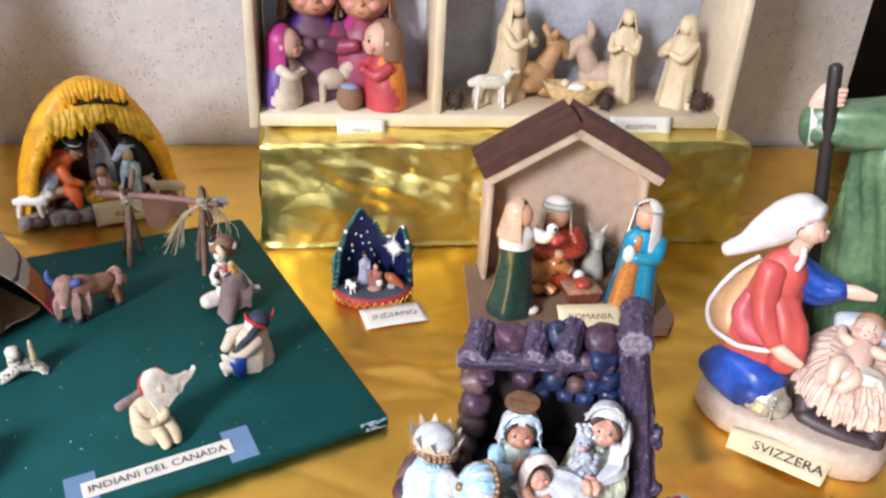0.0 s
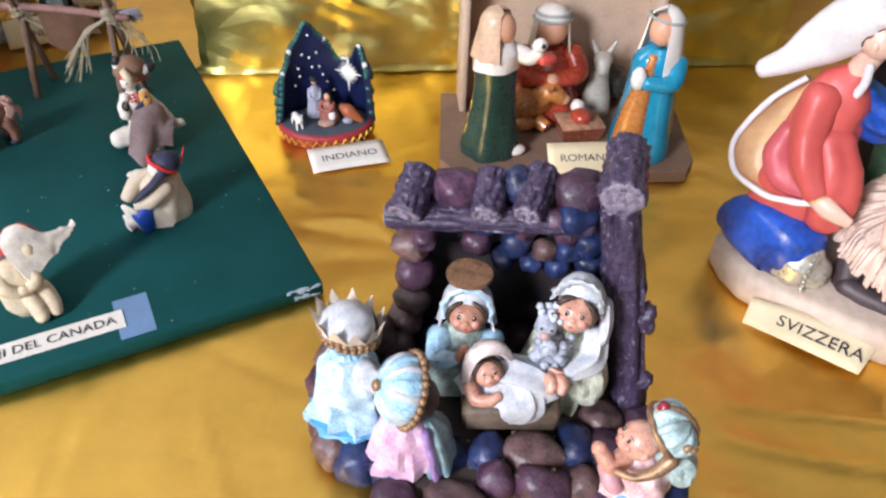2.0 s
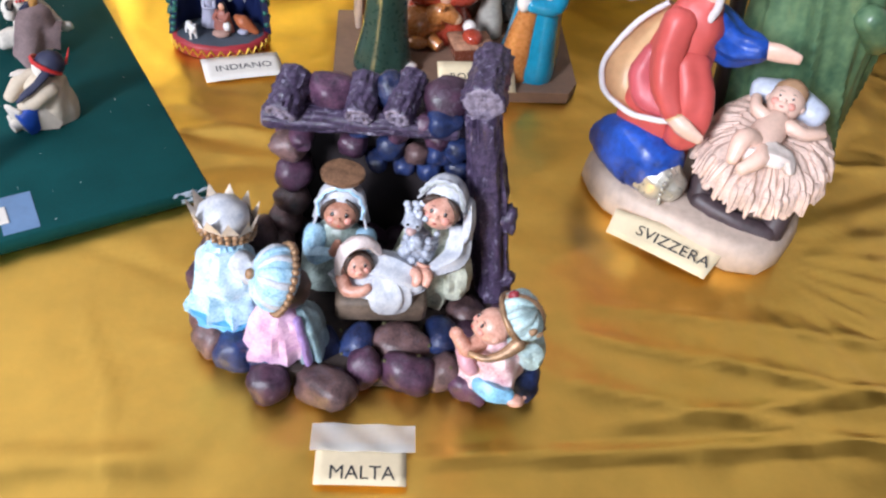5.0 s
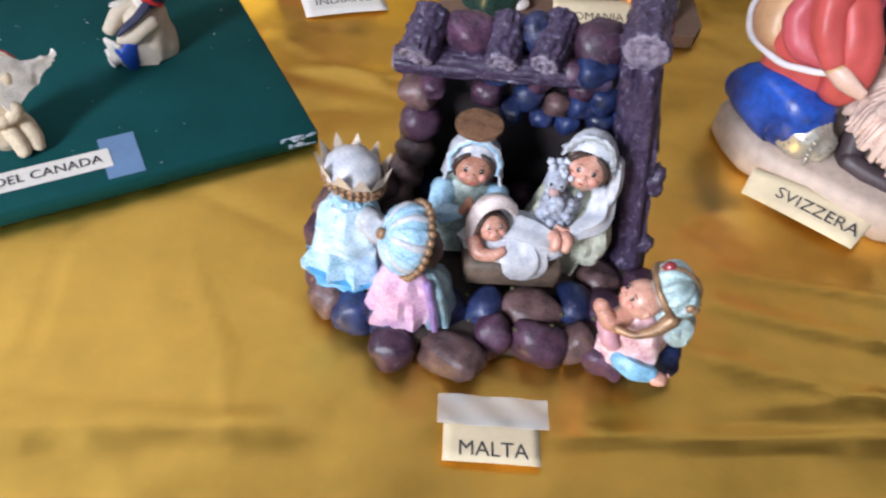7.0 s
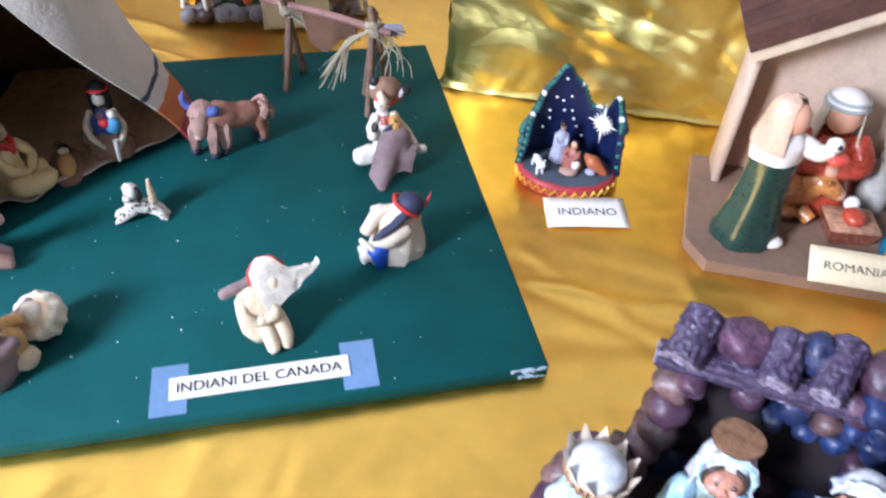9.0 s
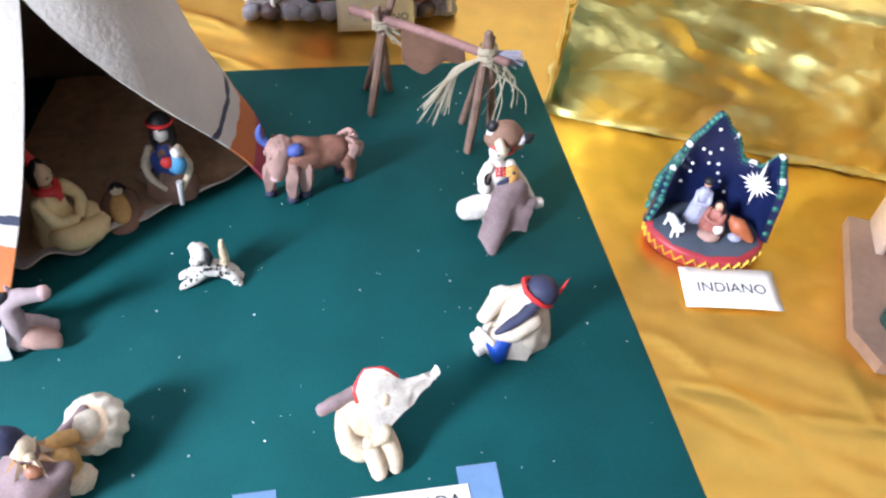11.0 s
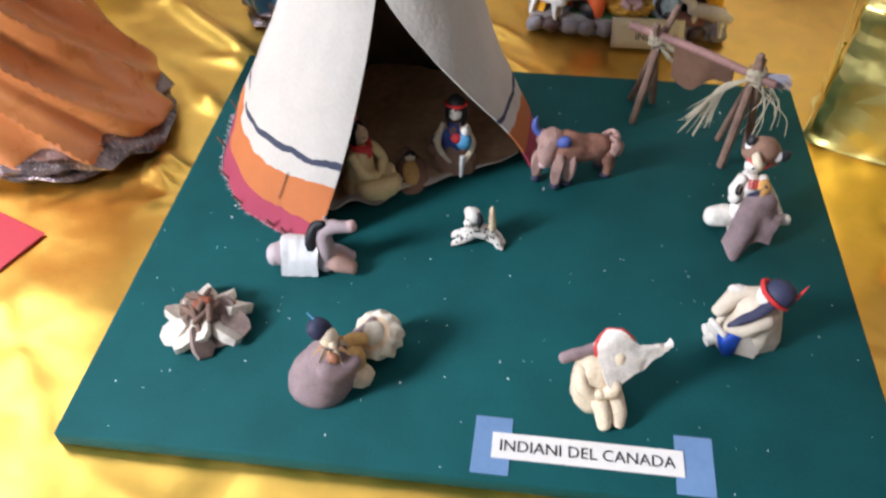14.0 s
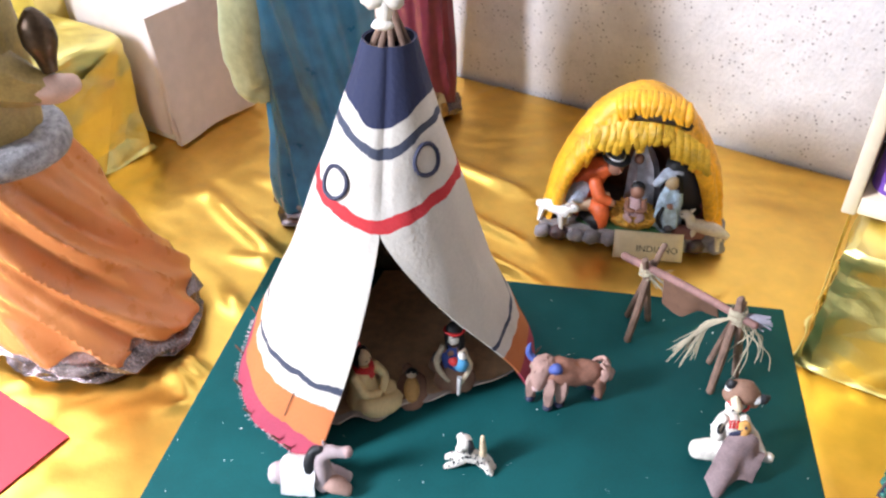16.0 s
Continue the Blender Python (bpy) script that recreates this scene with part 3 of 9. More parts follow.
strip = thing("paper_label", "white paper strip label taped to the green board", "label", pose(0.0820, 0.5225, BT))
part("paper", Shape().sheet(lambda a, b: ((a - 0.5) * 0.108, (b - 0.5) * 0.0165, 0.0009), 6, 2, PAPER, 0.0004), [PAPER], strip)
for x, w in ((-0.0540, 0.0215), (0.0600, 0.0215)):
    part("tape", Shape().sheet(lambda a, b, x=x, w=w: (x + (a - 0.5) * w + 0.0008 * (b - 0.5), (b - 0.5) * 0.037, 0.0003 + 0.0001 * math.sin(9 * b)), 6, 8, BLUETAPE, 0.0002), [BLUETAPE], strip, "pale blue adhesive tape")
writing("INDIANI DEL CANADA", 0.0985, 0.0072, strip, pose(0, 0, 0.0013), INK)


def on_board(x, y, turn=0.0):
    return pose(x, y, BT, 0, 0, turn)


# tepee
def cloth_bands():
    mat = material("painted_tepee_cloth", (0.66, 0.605, 0.53), 0.85, vary=0.34, scale=24, bump=0.35, fine=14)
    nt = mat.node_tree
    n, l = nt.nodes, nt.links
    b = n["Principled BSDF"]
    base = b.inputs["Base Color"].links[0].from_socket
    at, wob, add = n.new("ShaderNodeAttribute"), n.new("ShaderNodeTexNoise"), n.new("ShaderNodeMath")
    at.attribute_name = "height"
    tc = n.new("ShaderNodeTexCoord")
    wob.inputs["Scale"].default_value, wob.inputs["Detail"].default_value = 55.0, 3
    l.new(tc.outputs["Object"], wob.inputs["Vector"])
    add.operation, add.inputs[1].default_value = "MULTIPLY_ADD", 0.03
    l.new(wob.outputs["Fac"], add.inputs[0])
    l.new(at.outputs["Fac"], add.inputs[2])
    ramp = n.new("ShaderNodeValToRGB")
    ramp.color_ramp.interpolation = "CONSTANT"
    cr = ramp.color_ramp
    cream, orange, pink, line, navy, red = (0.64, 0.60, 0.55, 1), (0.60, 0.19, 0.06, 1), (0.45, 0.06, 0.11, 1), (0.05, 0.06, 0.10, 1), (0.018, 0.024, 0.07, 1), (0.55, 0.03, 0.04, 1)
    bands = [(0.0, pink), (0.072, orange), (0.158, cream), (0.200, line), (0.218, cream), (0.646, red), (0.676, cream), (0.818, line), (0.842, cream), (0.884, navy)]
    cr.elements[0].position, cr.elements[0].color = bands[0]
    cr.elements[1].position, cr.elements[1].color = bands[1]
    for p, c in bands[2:]:
        cr.elements.new(p).color = c
    l.new(add.outputs[0], ramp.inputs[0])
    mix = n.new("ShaderNodeMix")
    mix.data_type, mix.blend_type = "RGBA", "MULTIPLY"
    mix.inputs[0].default_value = 0.75
    l.new(ramp.outputs[0], mix.inputs[6])
    white = n.new("ShaderNodeMix")
    white.data_type = "RGBA"
    white.inputs[0].default_value = 0.55
    white.inputs[7].default_value = (1, 1, 1, 1)
    l.new(base, white.inputs[6])
    l.new(white.outputs[2], mix.inputs[7])
    l.new(mix.outputs[2], b.inputs["Base Color"])
    return mat


TEPEE_CLOTH = cloth_bands()
# dark brown stands for the shade on the inside of the tepee cloth
TEPEE_IN = material("shaded_cloth_inside", (0.25, 0.16, 0.10), 0.9, scale=30)
TZ = 0.280


def tepee_at(t, az):
    """A point of the cone at height t (0 to 1) and direction az (degrees), from the tepee's foot."""
    r = 0.127 - t * 0.1085 - 0.006 * math.sin(math.pi * t)
    q = radians(az)
    wave = 1 + 0.010 * math.sin(q * 7 + 4 * t) * (1 - t) + 0.045 * (1 - 0.5 * t) * noise.noise(Vector((math.cos(q) * 2.5, math.sin(q) * 2.5, t * 4))) + 0.016 * noise.noise(Vector((math.cos(q) * 7, math.sin(q) * 7, t * 9)))
    near = min(abs(az + 80), abs(az - 280))
    wave -= 0.06 * math.exp(-(near / 5.0) ** 2) * max(0.0, min(1.0, (t - 0.55) * 8))
    return Vector((0.016 * t + r * wave * math.cos(radians(az)), 0.018 * t + r * wave * math.sin(radians(az)), t * TZ))


tepee = thing("tepee", "toy cloth tepee painted with red, blue and orange bands, door open", "tepee", on_board(-0.085, 0.79))


def tepee_edge(t):
    top = 0.575
    k = min(1.0, t / top)
    return -9 - 73 * k ** 1.5, -101 + 19 * k


def cover(a, b):
    right, left = tepee_edge(b)
    az = right + a * (360 + left - right)
    p = tepee_at(b, az)
    if b == 0 and p.y > 0.108:
        p.z -= BT - 0.002  # hangs over the far edge of the board
    return p


cov = Shape().sheet(cover, 96, 60, TEPEE_CLOTH, 0.0018)
inner_shade = Shape().sheet(lambda a, b: Vector((0.016 * b, 0.018 * b, 0)) + (cover(a, b) - Vector((0.016 * b, 0.018 * b, 0))) * 0.972 + Vector((0, 0, 0.0 + cover(a, b).z * 0.028)), 60, 30, TEPEE_IN)
ob = part("cover", cov, [TEPEE_CLOTH], tepee, "cream cloth with painted bands", sharp=60)
h = ob.data.attributes.new("height", "FLOAT", "POINT")


def band_height(co):
    """Height on the cloth by which its bands are painted: they sag towards the seam in front."""
    t = max(0.0, co.z / TZ)
    az = math.degrees(math.atan2(co.y - 0.018 * t, co.x - 0.016 * t))
    return t + 0.050 * math.exp(-((az + 84) / 42) ** 2) * max(0.0, min(1.0, (t - 0.35) * 6))


h.data.foreach_set("value", [band_height(v.co) for v in ob.data.vertices])
cover_part = ob
part("inner_shade", inner_shade, [TEPEE_IN], tepee, "inside of the cloth, coloured dark brown for its shade")
for az0, t0 in ((-126, 0.680), (-38, 0.735)):
    ringpts = []
    for k in range(18):
        q = 2 * math.pi * k / 18
        p = tepee_at(t0 + 0.037 * math.sin(q), az0 + 14.0 * math.cos(q))
        c = Vector((0.016 * t0, 0.018 * t0, p.z))
        ringpts.append(c + (p - c) * 1.02)
    s = Shape().loft(ringpts + ringpts[:1], [0.0016] * 19, NAVY, 6)
    part("painted_ring", s, [NAVY], cover_part, "dark painted ring")
for k in range(9):
    a = k * 40 + 10
    tip = Vector((0.016, 0.022, TZ)) - (tepee_at(1.0, a) - Vector((0.016, 0.018, TZ))) * random.uniform(0.4, 1.0) + Vector((0, 0, random.uniform(0.03, 0.055)))
    part("pole", Shape().loft([Vector((0.016, 0.018, TZ * 0.97)) + (tepee_at(1.0, a) - Vector((0.016, 0.018, TZ))) * 0.75, tip], [0.0022, 0.0018], WOODSTICK, 7), [], tepee)
bone = Shape()
for c, r in (((0.019, -0.002, 0.306), (0.006, 0.005, 0.010)), ((0.012, -0.004, 0.313), (0.008, 0.004, 0.006)), ((0.026, -0.003, 0.314), (0.007, 0.004, 0.007)), ((0.018, -0.004, 0.297), (0.008, 0.004, 0.004))):
    bone.ball(c, r, CLAYWHITE, level=2, rough=0.25)
part("bone_ornament", bone, [], tepee, "small white bone-like ornament at the top")
for az in (-112, -118, -135, -150, -168, -190, -8, 6):
    p = tepee_at(0, az)
    d = Vector((math.cos(radians(az)), math.sin(radians(az)), 0))
    part("peg", Shape().loft([p * 0.99 + Vector((0, 0, 0.002)), p + d * 0.004 + Vector((0, 0, 0.013))], [0.0009, 0.0007], WOODSTICK, 6), [], tepee)
fringe = Shape()
for k in range(150):
    az = -103 - k * 1.2 + random.uniform(-1, 1)
    p = tepee_at(0.0, az)
    d = Vector((math.cos(radians(az + random.uniform(-40, 40))), math.sin(radians(az)), random.uniform(-0.2, 0.8))).normalized()
    fringe.loft([p + Vector((0, 0, 0.0015)), p + d * random.uniform(0.0012, 0.0034) + Vector((0, 0, 0.0015))], [0.0005, 0.0003], C("frayed_thread", (0.80, 0.70, 0.70), 0.9), 4)
tagged(part("frayed_hem", fringe, [], cover_part), kind="stuff")
part("pin", Shape().loft([tepee_at(0.08, -118) * 1.01, tepee_at(0.15, -116) * 1.012], [0.0004, 0.0004], BLACK, 5), [], cover_part)


def mat_at(a, b):
    """a along the wavy fore edge, b back to the far side of the tepee."""
    x = -0.132 + 0.160 * a
    front = 0.7085 + 0.072 * a ** 1.7 + 0.0035 * math.sin(a * 27) - 0.010 * math.exp(-((a - 0.30) / 0.16) ** 2)
    if b > 0.35:
        x += (-0.085 - x) * 0.42 * (b - 0.35) / 0.65
    far = 0.79 + 0.108 * math.sqrt(max(0.05, 1 - ((x + 0.085) / 0.112) ** 2))
    y = front + (far - front) * b
    edge = max(0.0, 1 - b * 9)
    return (x, y, BT + 0.0022 + 0.006 * edge * (0.5 + 0.5 * math.sin(a * 31)) + 0.0012 * noise.noise(Vector((a * 9, b * 7, 0))))


solid("hide_mat", Shape().sheet(mat_at, 60, 20, 0, 0.0012).sheet(lambda a, b: Vector(mat_at(a, 0.05 * b)) + Vector((0, -0.0006, 0.0007)), 60, 3, 1, 0.0010), [material("tan_hide", (0.70, 0.48, 0.29), 0.85, vary=0.3, scale=22, bump=0.4), C("pale_hide_edge", (0.66, 0.58, 0.52), 0.85, vary=0.2)], Matrix(), "tan hide mat with a wavy edge inside the tepee", "mat")

DRESS = C("ochre_cream_dress", (0.80, 0.61, 0.31), 0.7, vary=0.12)


def seated_woman():
    """Sits with folded legs, a pointed red headdress at the back of the head."""
    s = Shape()
    s.robe([(0, 0.0150, 0.0130), (0.005, 0.0155, 0.0135), (0.012, 0.0120, 0.0105, -0.001), (0.020, 0.0100, 0.0085, -0.002), (0.030, 0.0092, 0.0078, -0.002), (0.037, 0.0042, 0.0042, -0.001)], DRESS, folds=5, depth=0.10)
    s.loft([(-0.006, -0.004, 0.007), (-0.008, -0.014, 0.008), (0.004, -0.020, 0.006), (0.014, -0.018, 0.005)], [0.0070, 0.0075, 0.0070, 0.0050], DRESS, 12)
    s.loft([(0.008, -0.004, 0.007), (0.014, -0.010, 0.008), (0.006, -0.015, 0.006)], [0.0070, 0.0070, 0.0050], DRESS, 12)
    s.loft([(0.009, -0.001, 0.031), (0.013, -0.008, 0.021), (0.005, -0.013, 0.015)], [0.0038, 0.0036, 0.0028], DRESS, 10)
    s.loft([(-0.010, -0.001, 0.031), (-0.010, -0.009, 0.021), (0.001, -0.013, 0.015)], [0.0038, 0.0036, 0.0028], DRESS, 10)
    s.ball((0, -0.0010, 0.0450), (0.0060, 0.0062, 0.0078), C("tan_skin_clay", (0.66, 0.45, 0.27), 0.7))
    for dx in (-0.0022, 0.0022):
        s.ball((dx, -0.0068, 0.0462), 0.0007, BLACK, level=1)
    s.hood((0, 0.0008, 0.0455), (0.0068, 0.0072, 0.0086), BLACK, gap=62, drop=1.3, flare=-0.1, thick=0.0010)
    s.hull([(-0.0045, 0.0045, 0.0470), (0.0045, 0.0045, 0.0470), (0.0030, 0.0020, 0.0535), (-0.0030, 0.0020, 0.0535), (0, 0.0060, 0.0620), (0.0012, 0.0040, 0.0610)], RED)
    s.ring((0, -0.0010, 0.0368), 0.0056, 0.0026, RED, rot=(18, 0, 0))
    s.hull([(-0.003, -0.0065, 0.037), (0.003, -0.0065, 0.037), (0.0035, -0.0085, 0.0295), (-0.0010, -0.0085, 0.0285), (0, -0.0050, 0.033)], RED)
    return s


def standing_mother():
    s = Shape()
    s.robe([(0, 0.017, 0.013), (0.012, 0.016, 0.012), (0.026, 0.010, 0.008), (0.04, 0.0105, 0.008), (0.046, 0.004, 0.004)], CLAYBROWN, folds=6, depth=0.10)
    s.robe([(0.022, 0.0108, 0.0085), (0.038, 0.0112, 0.0088), (0.0455, 0.005, 0.005)], C("blue_shirt", (0.03, 0.06, 0.25), 0.6), seg=14)
    s.loft([(0.009, -0.004, 0.042), (0.0135, -0.008, 0.028), (0.006, -0.012, 0.012)], [0.003, 0.0028, 0.002], CLAYCREAM, 8)
    s.loft([(-0.010, -0.001, 0.042), (-0.014, -0.007, 0.026), (-0.004, -0.011, 0.014)], [0.003, 0.0028, 0.002], CLAYCREAM, 8)
    s.ball((0.007, -0.011, 0.034), (0.006, 0.005, 0.008), C("sky_blue_clay", (0.08, 0.30, 0.52), 0.6))
    s.ball((0.008, -0.011, 0.044), (0.0042, 0.004, 0.0042), CLAYWHITE)
    s.ball((0.001, -0.012, 0.037), (0.0045, 0.003, 0.0045), RED)
    s.loft([(0.006, -0.014, 0.022), (0.005, -0.015, 0.002)], [0.0022, 0.0014], WHITE, 8)
    s.ball((0, -0.0005, 0.055), (0.0064, 0.0066, 0.0085), CLAYWHITE)
    s.hood((0, 0.001, 0.056), (0.0084, 0.0088, 0.0104), BLACK, gap=42, drop=2.6, flare=-0.15, thick=0.0012)
    s.ball((0, 0.0016, 0.0592), (0.0080, 0.0080, 0.0080), BLACK)
    s.ring((0, 0.0010, 0.0605), 0.0081, 0.0011, RED, rot=(-14, 0, 0))
    return s


def baby(cradle, cloth):
    s = Shape()
    s.ball((0, -0.001, 0.0030), (0.0135, 0.0185, 0.0032), cradle, level=3, rough=0.12)
    s.ball((-0.003, 0.017, 0.0045), (0.0050, 0.0060, 0.0024), cradle)
    s.ball((0, -0.002, 0.007), (0.007, 0.012, 0.005), cloth)
    s.ball((0, 0.011, 0.009), (0.0045, 0.0045, 0.0045), CLAYCREAM)
    s.hood((0, 0.0118, 0.0088), 0.005, BLACK, face=-90, gap=75, drop=0.3)
    return s


UP = 0.0045
solid("figurine", lump(seated_woman(), 0.0010, 110), [], on_board(-0.0860, 0.7300, 62) @ pose(0, 0, UP) @ Matrix.Scale(1.08, 4), "seated clay figurine in cream dress with red neckerchief", "figurine", "clay camp figurines")
solid("cradle_figure", baby(CLAYBROWN, C("ochre_clay", (0.62, 0.36, 0.12), 0.7)), [], on_board(-0.0520, 0.7460, 12) @ pose(0, 0, UP, 24) @ Matrix.Scale(0.95, 4), "small ochre swaddled clay baby on a brown cradleboard", "figurine", "clay camp figurines")
solid("figurine", lump(standing_mother(), 0.0010, 110), [], on_board(-0.0190, 0.7600, 2) @ pose(0, 0, UP) @ Matrix.Scale(0.96, 4), "clay mother figurine with red headband holding a blue baby", "figurine", "clay camp figurines")
s = Shape()
s.ball((0, 0, 0.008), (0.008, 0.007, 0.008), CLAYBROWN, rough=0.15)
s.ball((0.001, -0.001, 0.018), 0.0042, CLAYCREAM)
s.hood((0.001, -0.001, 0.018), 0.0048, NAVY, gap=60, drop=0.8)
solid("figurine", s, [], on_board(-0.0350, 0.7700) @ pose(0, 0, UP), "tiny brown clay child figurine on the hide mat", "figurine", "clay camp figurines")


# animals and people of clay round the camp
def bison():
    """Head low and turned aside, shaggy tufts down to the fore feet, a tufted rump."""
    s = Shape()
    fur = C("bison_fur_clay", (0.26, 0.115, 0.075), 0.8, vary=0.35, scale=160, bump=0.5)
    pale = C("bison_pale_clay", (0.38, 0.225, 0.185), 0.8, vary=0.25, scale=140, bump=0.4)
    horn = C("blue_grey_horn", (0.06, 0.09, 0.30), 0.6)
    s.loft([(-0.014, 0.002, 0.031), (-0.006, 0.001, 0.032), (0.008, 0, 0.028), (0.022, -0.001, 0.027), (0.031, -0.003, 0.025)], [0.009, 0.0125, 0.0112, 0.0108, 0.006], fur, 28, crumple=0.10, freq=190)
    s.ball((-0.0185, 0.0045, 0.0375), (0.0105, 0.0100, 0.0098), pale, level=3, rough=0.10, freq=3)
    s.loft([(-0.0200, 0.0030, 0.0360), (-0.0235, 0.0000, 0.0280), (-0.0240, -0.0010, 0.0190)], [0.0090, 0.0072, 0.0040], pale, 16)
    s.ball((-0.0262, -0.0020, 0.0200), (0.0034, 0.0034, 0.0030), C("rose_snout_clay", (0.52, 0.34, 0.32), 0.75))
    s.loft([(-0.0240, 0.0110, 0.0400), (-0.0275, 0.0145, 0.0430), (-0.0285, 0.0165, 0.0485), (-0.0265, 0.0170, 0.0545)], [0.0036, 0.0034, 0.0026, 0.0008], horn, 10)
    s.loft([(-0.0140, -0.0025, 0.0400), (-0.0110, -0.0055, 0.0425), (-0.0085, -0.0060, 0.0400)], [0.0042, 0.0048, 0.0030], horn, 10)
    for x, y, top, r in ((-0.0285, 0.0040, 0.030, 0.0050), (-0.0170, -0.0090, 0.030, 0.0048), (-0.0060, -0.0075, 0.032, 0.0056), (-0.0080, 0.0100, 0.030, 0.0050)):
        s.loft([(x * 0.85, y * 0.85, top), (x, y, top * 0.6), (x * 1.02, y * 1.03, 0.0070)], [r * 0.8, r, r * 0.7], pale, 14, folds=5, depth=0.16)
        s.loft([(x * 0.95, y * 0.95, 0.012), (x * 0.95, y * 0.95, 0.0035)], [r * 0.62, r * 0.55], pale, 10)
        s.ball((x * 0.98 - 0.001, y - 0.001, 0.0032), (0.0046, 0.0042, 0.0034), NAVY)
    for sy in (-1, 1):
        s.loft([(0.025, sy * 0.0055 - 0.001, 0.024), (0.0285, sy * 0.0065 - 0.001, 0.013), (0.0275, sy * 0.0065 - 0.001, 0.004)], [0.0066, 0.0046, 0.0036], fur, 12)
        s.ball((0.0265, sy * 0.0065 - 0.001, 0.0030), (0.0044, 0.0040, 0.0032), NAVY)
    for k in range(34):
        q, e = random.uniform(-1.2, 1.2), random.uniform(0.1, 3.0)
        c = Vector((0.0255 + 0.0085 * math.cos(q) * math.sin(e), -0.002 + 0.0105 * math.cos(e), 0.0285 + 0.0105 * math.sin(e) * math.cos(q * 0.5)))
        s.loft([c, c + Vector((0.0018, 0.0008 * math.cos(e), -0.0022)), c + Vector((0.0026, 0.0010 * math.cos(e), -0.0050))], [0.0016, 0.0019, 0.0007], pale, 6)
    for k in range(26):
        e, f = random.uniform(0, 6.28), random.uniform(0.2, 1.3)
        c = Vector((-0.0185 + 0.0095 * math.cos(e) * math.sin(f), 0.0045 + 0.0092 * math.sin(e) * math.sin(f), 0.0375 + 0.0090 * math.cos(f)))
        s.loft([c, c + Vector((0.0012 * math.cos(e), 0.0012 * math.sin(e), -0.0020)), c + Vector((0.0018 * math.cos(e), 0.0018 * math.sin(e), -0.0048))], [0.0015, 0.0017, 0.0006], pale, 6)
    s.loft([(0.0330, -0.003, 0.031), (0.0385, -0.004, 0.027), (0.0375, -0.005, 0.0185)], [0.0026, 0.0026, 0.0018], pale, 8)
    return s


solid("bison_figurine", lump(bison(), 0.0010, 110), [], on_board(0.0700, 0.7625, 22) @ Matrix.Scale(0.95, 4), "brown clay bison with blue-grey horns standing on the board", "figurine", "clay camp animals")


